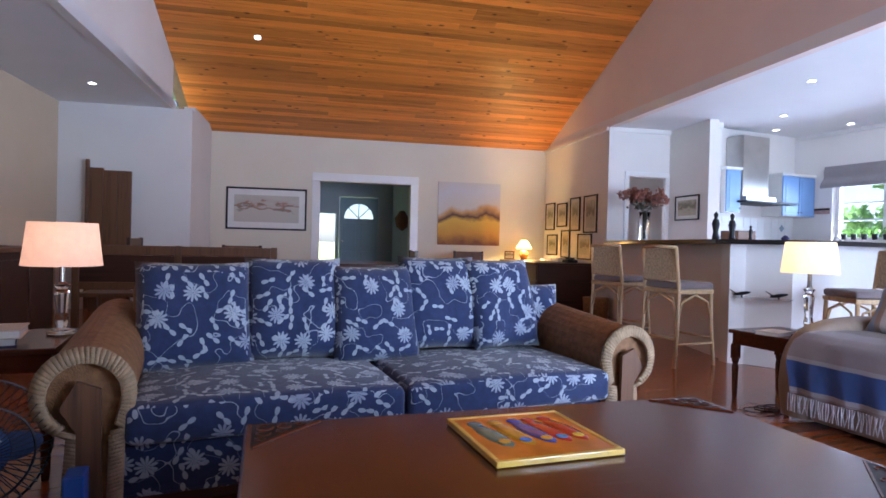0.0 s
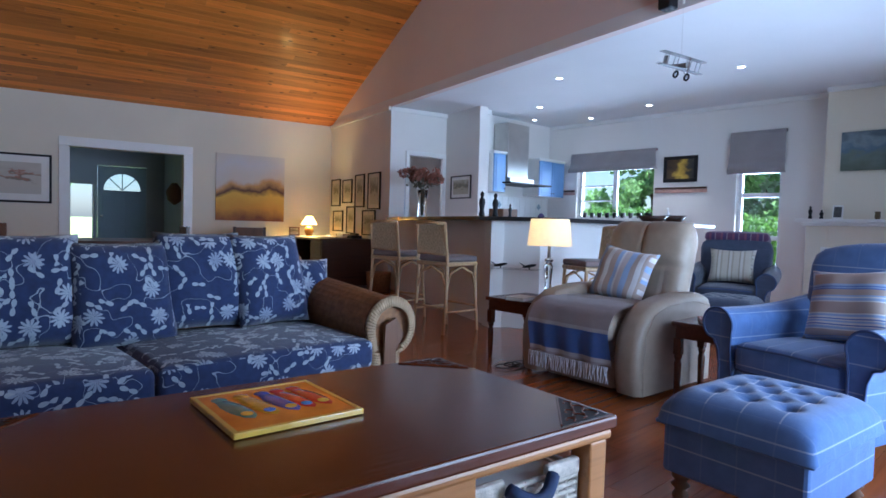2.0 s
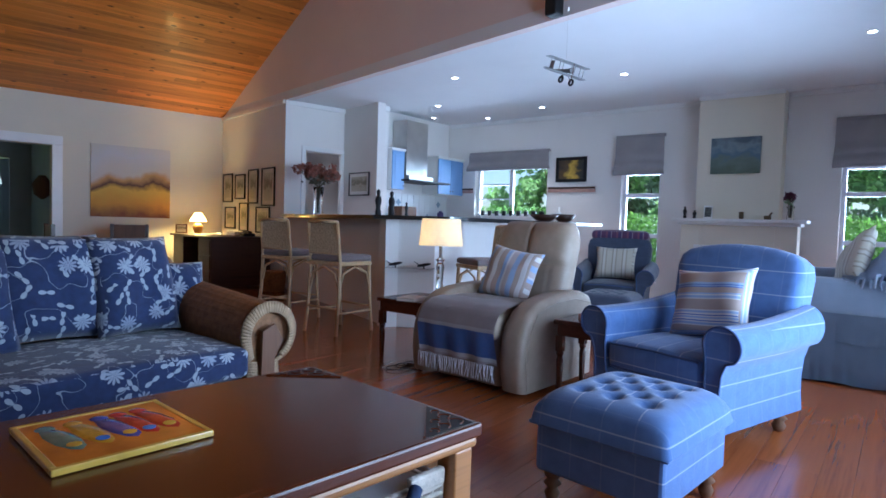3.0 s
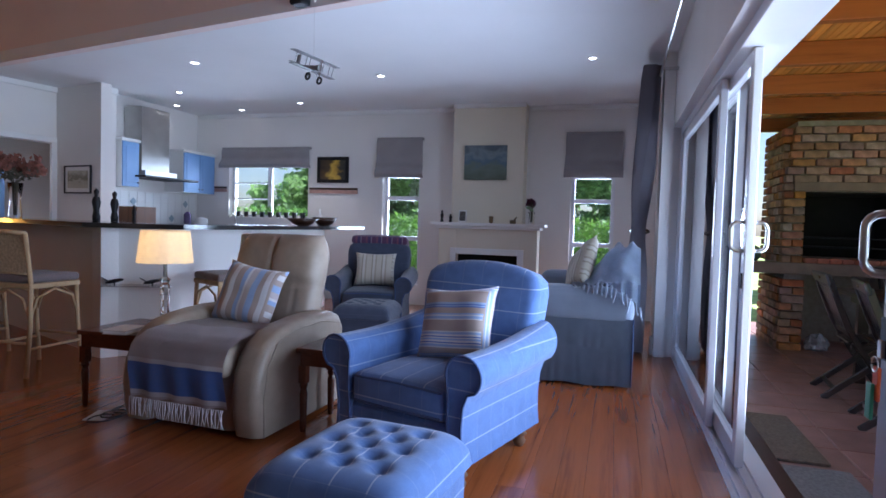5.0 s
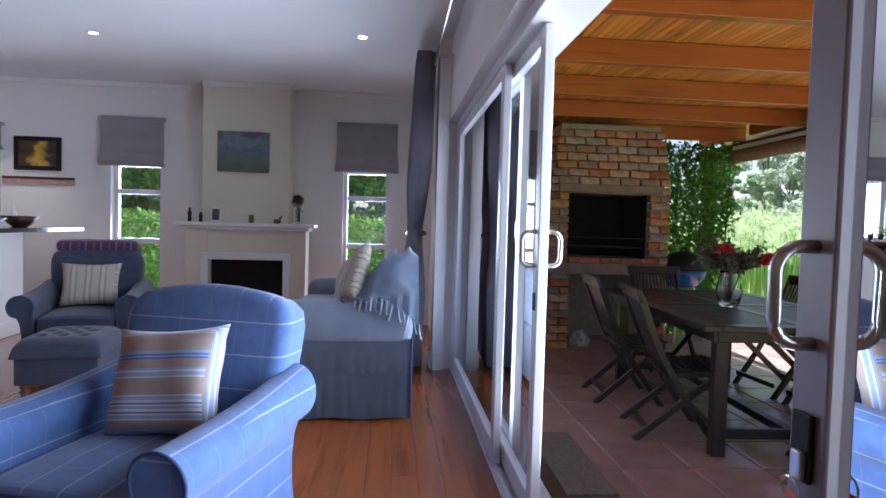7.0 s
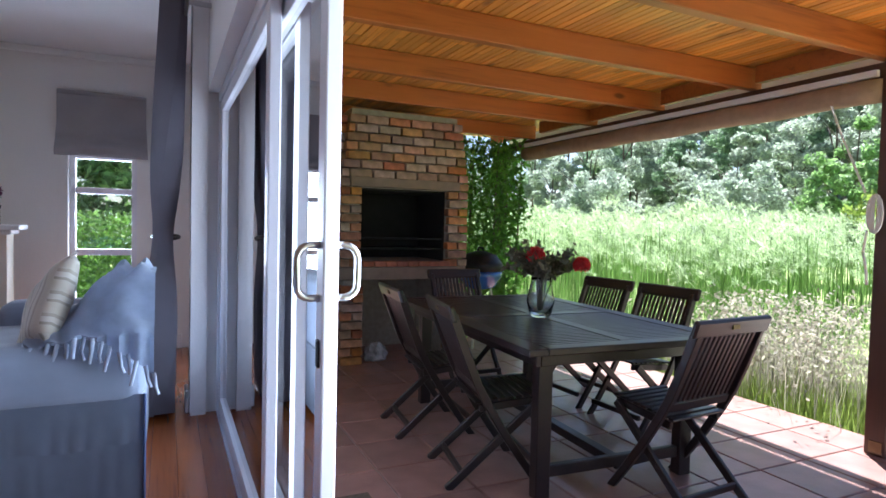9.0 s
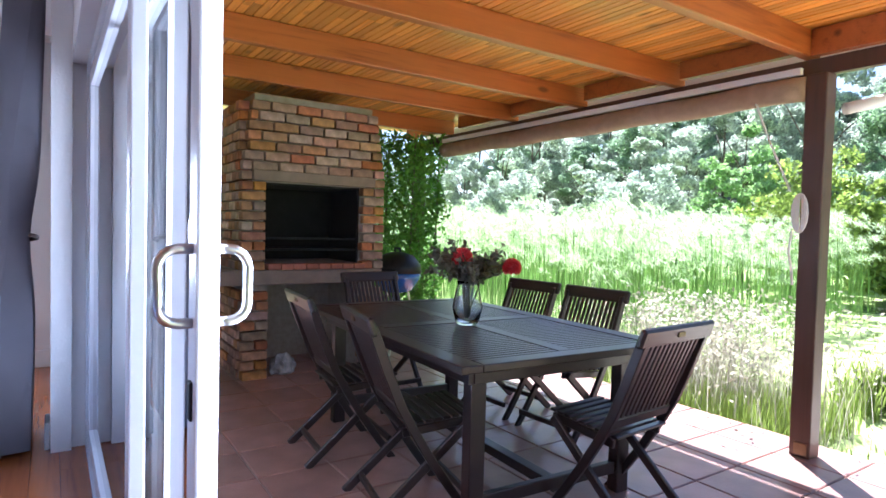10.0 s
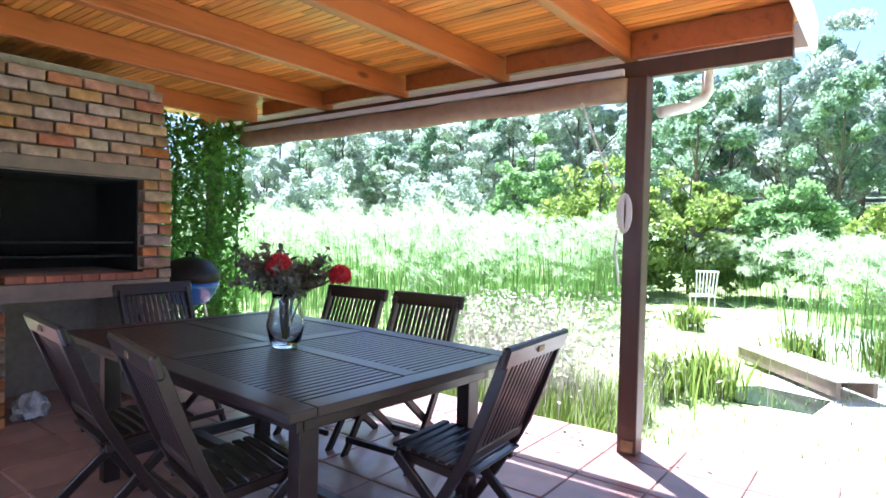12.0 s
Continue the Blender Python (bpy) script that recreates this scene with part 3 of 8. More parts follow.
def leaf_cloud(name, centres, material, size, m=I4, seed=0, flat=0.0, slim=0.45):
    """Many small leaf blades at the given (x, y, z) places, as one mesh."""
    rng = np.random.RandomState(seed)
    c = np.asarray(centres, np.float32)
    n = len(c)
    th, ph = rng.uniform(0, 2 * np.pi, n), np.arccos(rng.uniform(-1, 1, n))
    u = np.stack((np.cos(th) * np.sin(ph), np.sin(th) * np.sin(ph), np.cos(ph) * (1 - flat)), 1)
    w = np.cross(u, rng.normal(size=(n, 3)))
    w /= np.linalg.norm(w, axis=1, keepdims=True) + 1e-6
    s = size * rng.uniform(0.6, 1.4, (n, 1))
    v = np.stack((c - u * s, c + w * s * slim, c + u * s, c - w * s * slim), 1).reshape(-1, 3)
    me = bpy.data.meshes.new(name)
    me.vertices.add(n * 4)
    me.vertices.foreach_set("co", v.astype(np.float32).ravel())
    me.loops.add(n * 4)
    me.loops.foreach_set("vertex_index", np.arange(n * 4, dtype=np.int32))
    me.polygons.add(n)
    me.polygons.foreach_set("loop_start", np.arange(0, n * 4, 4, dtype=np.int32))
    me.update(calc_edges=True)
    me.materials.append(material)
    ob = new(name, me)
    ob.matrix_world = m
    return ob


# ================================================================ structure
def wall(name, boxes, material, m=I4, label=""):
    bm = bmesh.new()
    for b in boxes:
        box(bm, *b, m=I4)
    return struct(name, bm, material, m, label)


# east wall with the kitchen window and two tall windows
X0, X1 = 9.68, 9.93
wall("wall_east", [(X0, -0.9, 0, X1, 0.11, CEIL), (X0, 0.11, 1.9, X1, 0.68, CEIL), (X0, 0.11, 0, X1, 0.68, 0.28), (X0, 0.68, 0, X1, 2.82, CEIL),
                   (X0, 2.82, 1.9, X1, 3.40, CEIL), (X0, 2.82, 0, X1, 3.40, 0.28), (X0, 3.40, 0, X1, 4.63, CEIL), (X0, 4.63, 2.05, X1, 6.05, CEIL),
                   (X0, 4.63, 0, X1, 6.05, 1.20), (X0, 6.05, 0, X1, 8.6, CEIL)], PLASTER)
wall("wall_kitchen_back", [(7.78, 6.66, 0, X0 - 0.002, 6.86, CEIL)], PLASTER)
wall("chimney_breast", [(9.40, 1.28, 0, X0 - 0.002, 2.26, CEIL - 0.002)], CREAM, label="cream plaster chimney breast")
# garden wall with the sliding doors' opening
YS0, YS1 = -0.76, -0.40
wall("wall_south", [(7.45, YS0, 0, X0 - 0.002, YS1, CEIL), (1.15, YS0, 2.14, 7.45, YS1, CEIL), (-3.4, YS0, 0, 1.15, YS1, CEIL), (-3.4, YS0, CEIL, 6.0, YS1, 3.4)], PLASTER)
wall("wall_nib", [(7.40, YS1 + 0.002, 0, 7.66, -0.30, CEIL - 0.002)], PLASTER)
# flat ceiling over lounge and kitchen
pts = [(WEST @ Vector((0.0, -y, 0))).to_2d() for y in (0.0, 2.45, 5.0, 10.9)]
struct("ceiling", prism(bmesh.new(), [tuple(p) for p in pts] + [(9.9, -0.7), (9.9, 9.3)], CEIL, CEIL + 0.12), CEILW)
# pale pink wall over the opening between the two halves, under the vault's slope
RISE = 0.41
prof = [(0.0, CEIL - 0.005), (0.0, 2.86), (-5.9, 2.82 + 5.9 * RISE), (-11.6, 2.9), (-11.6, CEIL - 0.005)]
g = extrude_profile(prof, 0.10, "x")
bmesh.ops.translate(g, vec=(0.051, 0, 0), verts=g.verts[:])
struct("wall_gable", g, PINK, WEST)
g = extrude_profile([(-1.6, CEIL - 0.004), (-1.6, 3.46), (-5.9, 2.82 + 5.9 * RISE), (-11.6, 2.9), (-11.6, CEIL - 0.004)], 0.10, "x")
bmesh.ops.translate(g, vec=(-6.31, 0, 0), verts=g.verts[:])
struct("wall_gable_west", g, PLASTER, WEST)
# dining end: far wall with its doorway, picture wall, pier and pantry doorway
wall("wall_north", [(-6.3, 0, 0, -4.19, 0.2, 2.86), (-4.19, 0, 2.06, -2.59, 0.2, 2.86), (-2.59, 0, 0, 0.0, 0.2, 2.86)], CREAM, WEST)
wall("wall_pictures", [(0.003, -2.45, 0, 0.2, 0.2, CEIL - 0.003)], PLASTER, WEST)
wall("wall_pantry", [(0.2, -2.448, 0, 0.27, -2.30, CEIL - 0.003), (0.27, -2.448, 2.10, 1.02, -2.30, CEIL - 0.003), (1.02, -3.38, 0, 1.16, -2.30, CEIL - 0.003)], PLASTER, WEST)
wall("wall_block", [(-7.7, -1.6, 0, -6.0, -1.4, CEIL), (-6.15, -1.4, 0, -6.0, -0.002, 2.9)], PLASTER, WEST)
wall("wall_west", [(-7.9, -12.2, 0, -7.7, -1.4, CEIL)], BEIGE, WEST)
wall("ceiling_west", [(-7.9, -12.2, CEIL + 0.002, -6.26, -1.4, CEIL + 0.12)], CEILW, WEST)
# entrance hall behind the doorway
wall("hall_walls", [(-4.75, 0.2, 0, -4.6, 3.7, 2.6), (-2.45, 0.2, 0, -2.3, 3.7, 2.6), (-4.6, 3.5, 0, -4.22, 3.7, 2.6), (-3.76, 3.5, 0, -3.71, 3.7, 2.6), (-2.80, 3.5, 0, -2.45, 3.7, 2.6), (-4.22, 3.5, 1.66, -3.76, 3.7, 2.6), (-3.71, 3.5, 2.06, -2.80, 3.7, 2.6)], HALL, WEST)
wall("hall_ceiling", [(-4.75, 0.2, 2.6, -2.3, 3.7, 2.7)], CEILW, WEST)
# pantry behind the picture wall
wall("pantry_walls", [(0.2, 0.0, 0, 2.6, 0.15, CEIL), (2.5, -2.3, 0, 2.6, 0.0, CEIL)], PLASTER, WEST)

# vault boards, two slopes in one mesh
def vault():
    rng = random.Random(5)
    bm = bmesh.new()
    w = 0.098
    for side in (0, 1):
        n = int(6.6 / w)
        for i in range(n):
            x = -6.26
            while x < -0.01:
                ln_ = min(rng.uniform(1.6, 4.2), -0.0 - x)
                y0, y1 = i * w, i * w + w - 0.006
                slope = math.hypot(1, RISE)
                def pt(xx, s, d):
                    yy = s / slope
                    zz = 2.82 + yy * RISE + d
                    if side:
                        yy = 11.8 - yy
                    return bm.verts.new((xx, -yy, zz))
                if y1 / slope > 5.93:
                    break
                v = [pt(x + a, s, d) for d in (0, 0.016) for a, s in ((0, y0), (ln_ - 0.002, y0), (ln_ - 0.002, y1), (0, y1))]
                for f in BOX_F:
                    bm.faces.new([v[k] for k in f])
                x += ln_
    bmesh.ops.recalc_face_normals(bm, faces=bm.faces[:])
    return bm


struct("ceiling_vault", vault(), PINE, WEST, "varnished knotty pine board ceiling")
g = extrude_profile([(0.25, 2.87), (-5.9, 2.88 + 5.95 * RISE), (-12.2, 2.80), (-12.2, 2.95), (-5.9, 3.0 + 6.1 * RISE), (0.25, 2.98)], 6.7, "x")
bmesh.ops.translate(g, vec=(-3.1, 0, 0), verts=g.verts[:])
struct("roof", g, CONC, WEST)

# cornices, skirtings
def trim_run(name, a, b, z, h, d, material=TRIMW, m=I4):
    bm = bmesh.new()
    bar(bm, (*a, z), (*b, z), d, h, 0.006)
    return struct(name, bm, material, m)


trim_run("baseboard", (9.665, 3.45), (9.665, 6.6), 0.075, 0.15, 0.025)
trim_run("baseboard", (9.665, -0.3), (9.665, 1.2), 0.075, 0.15, 0.025)
trim_run("baseboard", (7.46, -0.285), (7.66, -0.285), 0.075, 0.15, 0.025)
trim_run("trim", (0.06, -2.43), (1.02, -2.46), CEIL - 0.035, 0.07, 0.04, TRIMW, WEST)
trim_run("trim", (-0.02, -2.44), (-0.02, -0.02), CEIL - 0.03, 0.06, 0.035, TRIMW, WEST)
trim_run("trim", (9.66, 2.3), (9.66, 6.6), CEIL - 0.03, 0.06, 0.035)
trim_run("trim", (9.66, -0.35), (9.66, 1.25), CEIL - 0.03, 0.06, 0.035)
trim_run("trim", (9.385, 1.27), (9.385, 2.27), CEIL - 0.03, 0.06, 0.03)
# picture rail of tiles in the kitchen
for y0, y1 in ((3.80, 4.60), (6.08, 6.64)):
    bm = B(9.655, y0, 1.655, 9.679, y1, 1.685, bevel=0.004)
    struct("trim", bm, DARKW)
    struct("trim", B(9.66, y0, 1.60, 9.679, y1, 1.652), mat("rose_tile_band", (0.45, 0.28, 0.24), 0.4, scale=20, vary=0.2, bump=0.1))

# floor bed and ground sheet
wall("floor", [(-3.6, -0.80, -0.16, 9.9, 13.5, -0.024)], DARKW)
struct("ground", B(-400, -600, -0.45, 400, 500, -0.40), GRASS)
struct("pavement", B(0.6, -4.34, -0.39, 10.6, -0.80, PATIO - 0.012), GROUT)

# ---------------------------------------------------------------- windows and doors
def sheet(a, b):
    """One sheet of glass standing upright between two corners."""
    bm = bmesh.new()
    bm.faces.new([bm.verts.new(v) for v in ((a[0], a[1], a[2]), (b[0], b[1], a[2]), (b[0], b[1], b[2]), (a[0], a[1], b[2]))])
    return bm


def casement(name, y0, y1, z0, z1, bars, mull=None):
    """Window in the east wall: outer frame, cross bars, panes, sill."""
    w = thing(name, pose(9.80, (y0 + y1) / 2, z0), "white aluminium window with clear panes", "window", kind="structure")
    h, hw = z1 - z0, (y1 - y0) / 2
    bm = bmesh.new()
    for b in ((-0.03, -hw, 0, 0.03, -hw + 0.05, h), (-0.03, hw - 0.05, 0, 0.03, hw, h), (-0.03, -hw + 0.05, 0, 0.03, hw - 0.05, 0.05), (-0.03, -hw + 0.05, h - 0.05, 0.03, hw - 0.05, h)):
        box(bm, *b, bevel=0.004)
    part("window_frame", bm, ALU, w)
    for z in bars:
        part("glazing_bar", B(-0.026, -hw + 0.05, z - z0 - 0.03, 0.026, hw - 0.05, z - z0 + 0.03, bevel=0.004), ALU, w)
    if mull is not None:
        part("mullion", B(-0.028, mull - 0.035, 0.05, 0.028, mull + 0.035, h - 0.05, bevel=0.004), ALU, w)
    edges = [z0 + 0.05] + list(bars) + [z1 - 0.05]
    for a, b in zip(edges, edges[1:]):
        p = part("pane", sheet((0, -hw + 0.05, a - z0), (0, hw - 0.05, b - z0)), PANE, w)
        p.visible_shadow = False
    part("window_sill", B(-0.11, -hw + 0.002, -0.02, -0.032, hw - 0.002, 0.012, bevel=0.004), TRIMW, w)
    return w


casement("window_1", 2.82, 3.40, 0.28, 1.9, (1.55, 0.96))
casement("window_2", 0.11, 0.68, 0.28, 1.9, (1.55, 0.96))
kw = casement("window_3", 4.63, 6.05, 1.20, 2.05, (), 0.02)
for z in (1.50, 1.75):
    part("glazing_bar", B(-0.02, 0.055, z - 1.20 - 0.012, 0.02, 0.66, z - 1.20 + 0.012), ALU, kw)


def roman_blind(y0, y1, z0, z1, folds):
    w = thing("roman_blind", pose(9.64, (y0 + y1) / 2, z1), "grey cloth roman blind drawn half up over the window", "blind", "roman blinds")
    hw, h = (y1 - y0) / 2, z1 - z0
    part("head_rail", B(-0.02, -hw, -0.04, 0.035, hw, 0.0, bevel=0.005), BLINDC, w)
    bm = bmesh.new()
    n, mrows = 10, 24
    grid = {}
    for i in range(n + 1):
        for j in range(mrows + 1):
            t = j / mrows
            k = max(0.0, (t - 0.45) / 0.55)
            bulge = 0.004 * math.sin(t * 9) + 0.045 * k * abs(math.sin(k * folds * math.pi)) + 0.012 * k
            s = hw * (1 + 0.05 * k)
            sag = 0.012 * k * math.cos((2 * i / n - 1) * math.pi)
            grid[i, j] = bm.verts.new((-0.030 - bulge, (2 * i / n - 1) * s, -0.041 - (h - 0.05) * t + sag))
    for i in range(n):
        for j in range(mrows):
            bm.faces.new((grid[i, j], grid[i + 1, j], grid[i + 1, j + 1], grid[i, j + 1]))
    part("cloth", bm, BLINDC, w, smooth=True)
    part("bottom_bar", B(-0.055, -hw * 1.03, -h + 0.0, -0.03, hw * 1.03, -h + 0.03, bevel=0.005), BLINDC, w)


roman_blind(2.77, 3.48, 1.84, 2.42, 2)
roman_blind(0.03, 0.76, 1.86, 2.46, 2)
roman_blind(4.58, 6.14, 1.98, 2.30, 1)


def handle_d(parent, x, y, z0, z1, out, r=0.016, label="brushed steel pull handle"):
    pts, h = [], z1 - z0
    c = 0.035
    pts.append((x, y, z1))
    for k in range(5):
        a = k / 4 * math.pi / 2
        pts.append((x, y + out * (1 - c / abs(out) + c / abs(out) * math.sin(a)), z1 - c + c * math.cos(a)))
    for k in range(5):
        a = k / 4 * math.pi / 2
        pts.append((x, y + out * (1 - c / abs(out) + c / abs(out) * math.cos(a)), z0 + c - c * math.sin(a)))
    pts.append((x, y, z0))
    bm = tube(bmesh.new(), pts, r, 10)
    return part("pull_handle", bm, STEEL, parent, label, smooth=True)


def leaf_door(name, x0, x1, y, lead, m_frame, label, z1=2.07):
    """One sliding leaf in a plane y; lead says which edge carries the handles."""
    d = thing(name, pose(x0, y, 0.03), label, "sliding door", kind="structure")
    w, h, s, t = x1 - x0, z1 - 0.03, 0.075, 0.021
    part("stile", B(0, -t, 0, s, t, h, bevel=0.005), m_frame, d)
    part("stile", B(w - s, -t, 0, w, t, h, bevel=0.005), m_frame, d)
    part("rail", B(s, -t, 0, w - s, t, 0.10, bevel=0.004), m_frame, d)
    part("rail", B(s, -t, h - 0.07, w - s, t, h, bevel=0.004), m_frame, d)
    p = part("pane", sheet((s, 0, 0.10), (w - s, 0, h - 0.07)), PANE, d)
    p.visible_shadow = False
    if lead is not None:
        hx = s / 2 if lead == 0 else w - s / 2
        handle_d(d, hx, t, 1.065, 1.205, 0.060, 0.010)
        handle_d(d, hx, -t, 1.065, 1.205, -0.060, 0.010)
        part("lock_case", B(hx - 0.014, -t - 0.006, 0.88, hx + 0.014, t + 0.006, 0.955, bevel=0.004), IRON, d, "black lock plate")
    return d


# outer frame of the sliding doors
fr = thing("door_frame", pose(0, 0, 0), "white aluminium sliding door frame with floor track", "door frame", kind="structure")
part("head", B(1.15, -0.70, 2.075, 7.45, -0.465, 2.138, bevel=0.004), ALU, fr)
part("track", B(1.15, -0.70, -0.035, 7.38, -0.465, 0.004, bevel=0.004), ALU, fr)
for yy in (-0.50, -0.55, -0.60):
    part("track_rib", B(1.15, yy - 0.006, 0.004, 7.38, yy + 0.006, 0.024), ALU, fr)
part("jamb", B(7.38, -0.70, 0.0, 7.448, -0.465, 2.074, bevel=0.004), ALU, fr)
part("jamb", B(1.152, -0.70, 0.005, 1.21, -0.465, 2.074, bevel=0.004), ALU, fr)
leaf_door("door_1", 4.73, 6.13, -0.545, 0, ALU, "white aluminium sliding glass door, slid open")
leaf_door("door_2", 5.34, 7.37, -0.495, None, ALU, "white aluminium fixed glass door panel")
leaf_door("door_4", 6.35, 7.376, -0.60, None, ALU, "white aluminium glass door panel at the jamb")
d3 = leaf_door("door_3", 1.62, 3.22, -0.56, 1, BRONZE, "grey aluminium sliding glass door with keys in the lock")
part("lock_plate", B(1.545, 0.022, 0.865, 1.585, 0.030, 0.965, bevel=0.003), IRON, d3, "black lock plate")
keys = thing("key_bunch", pose(3.180, -0.526, 0.93), "key bunch with orange and green tags hanging from the lock", "keys")
part("key", B(-0.011, -0.004, -0.030, 0.011, 0.006, 0.012, bevel=0.003), STEEL, keys)
part("key_ring", tube(bmesh.new(), [(0.018 * math.cos(a), 0.012, -0.045 + 0.018 * math.sin(a)) for a in [k * 0.55 for k in range(12)]], 0.002, 6), STEEL, keys)
part("orange_tag", B(-0.02, 0.004, -0.13, 0.012, 0.012, -0.05, bevel=0.003), mat("orange_plastic", (0.75, 0.13, 0.03), 0.4, scale=20, vary=0.1, bump=0), keys, "orange plastic tag")
part("green_tag", B(-0.012, 0.013, -0.175, 0.02, 0.021, -0.09, bevel=0.003), mat("green_plastic", (0.05, 0.32, 0.18), 0.4, scale=20, vary=0.1, bump=0), keys, "green plastic tag")

# doorway casing in the far wall and the front door beyond
cs = thing("door_casing", WEST @ pose(-3.39, 0, 0), "white painted wooden door casing", "door casing", kind="structure")
part("casing_side", B(-0.94, -0.03, 0, -0.80, 0.0, 2.06, bevel=0.006), TRIMW, cs)
part("casing_side", B(0.80, -0.03, 0, 0.94, 0.0, 2.06, bevel=0.006), TRIMW, cs)
part("casing_head", B(-0.94, -0.03, 2.061, 0.94, 0.0, 2.20, bevel=0.006), TRIMW, cs)
fd = thing("front_door", WEST @ pose(-3.255, 3.5, 0), "blue-grey panelled front door with a fanlight", "door", kind="structure")
bm = B(-0.45, 0, 0.01, 0.45, 0.05, 1.55)
box(bm, -0.45, 0, 1.55, -0.36, 0.05, 2.05)
box(bm, 0.36, 0, 1.55, 0.45, 0.05, 2.05)
box(bm, -0.36, 0, 1.93, 0.36, 0.05, 2.05)
part("door_leaf", bm, GREYBLUE, fd)
for sx in (-1, 1):
    for z0, z1 in ((0.18, 0.78), (0.9, 1.45)):
        part("door_panel", B(sx * 0.21 - 0.15, -0.014, z0, sx * 0.21 + 0.15, -0.001, z1, bevel=0.006), GREYBLUE, fd)
pp = part("fan_pane", extrude_profile([(0.35 * math.cos(a), 1.56 + 0.35 * math.sin(a)) for a in [math.pi * k / 16 for k in range(17)]], 0.006), PANE, fd)
pp.visible_shadow = False
spandrel = [(0.36, 1.55), (0.36, 1.93), (-0.36, 1.93), (-0.36, 1.55)] + [(-0.34 * math.cos(a), 1.56 + 0.34 * math.sin(a)) for a in [math.pi * k / 16 for k in range(17)]]
bm = extrude_profile(spandrel, 0.03)
bmesh.ops.translate(bm, vec=(0, 0.02, 0), verts=bm.verts[:])
part("fan_surround", bm, GREYBLUE, fd)
for k in range(1, 4):
    a = math.pi * k / 4
    part("glazing_bar", bar(bmesh.new(), (0, 0.02, 1.56), (0.35 * math.cos(a), 0.02, 1.56 + 0.35 * math.sin(a)), 0.02, 0.02), GREYBLUE, fd)
part("door_knob", L([(0.0, 0), (0.02, 0.01), (0.028, 0.03), (0.02, 0.05), (0, 0.055)], 12, (-0.38, -0.05, 0.98)), STEEL, fd, smooth=True)
sl = thing("sidelight", WEST @ pose(-3.99, 3.6, 0), "tall clear sidelight beside the front door", "window", kind="structure")
part("window_frame", B(-0.23, -0.03, 0.0, -0.19, 0.03, 1.66), TRIMW, sl)
part("window_frame", B(0.19, -0.03, 0.0, 0.23, 0.03, 1.66), TRIMW, sl)
wreath = thing("wall_basket", WEST @ pose(-2.46, 1.2, 1.45), "dried grass bundle hanging on the hall wall", "wall decoration")
part("bundle", L([(0.02, -0.2), (0.12, -0.12), (0.15, 0.05), (0.05, 0.2)], 10, (-0.1, 0, 0)), OLDW, wreath, smooth=True)

# ================================================================ lounge furniture
def turned_leg(h, r=0.03):
    return [(r * 0.55, 0), (r * 0.8, 0.01 * h / 0.1), (r * 1.0, 0.25 * h), (r * 0.62, 0.42 * h), (r * 1.15, 0.55 * h), (r * 0.7, 0.68 * h), (r * 1.1, 0.8 * h), (r * 1.15, h)]


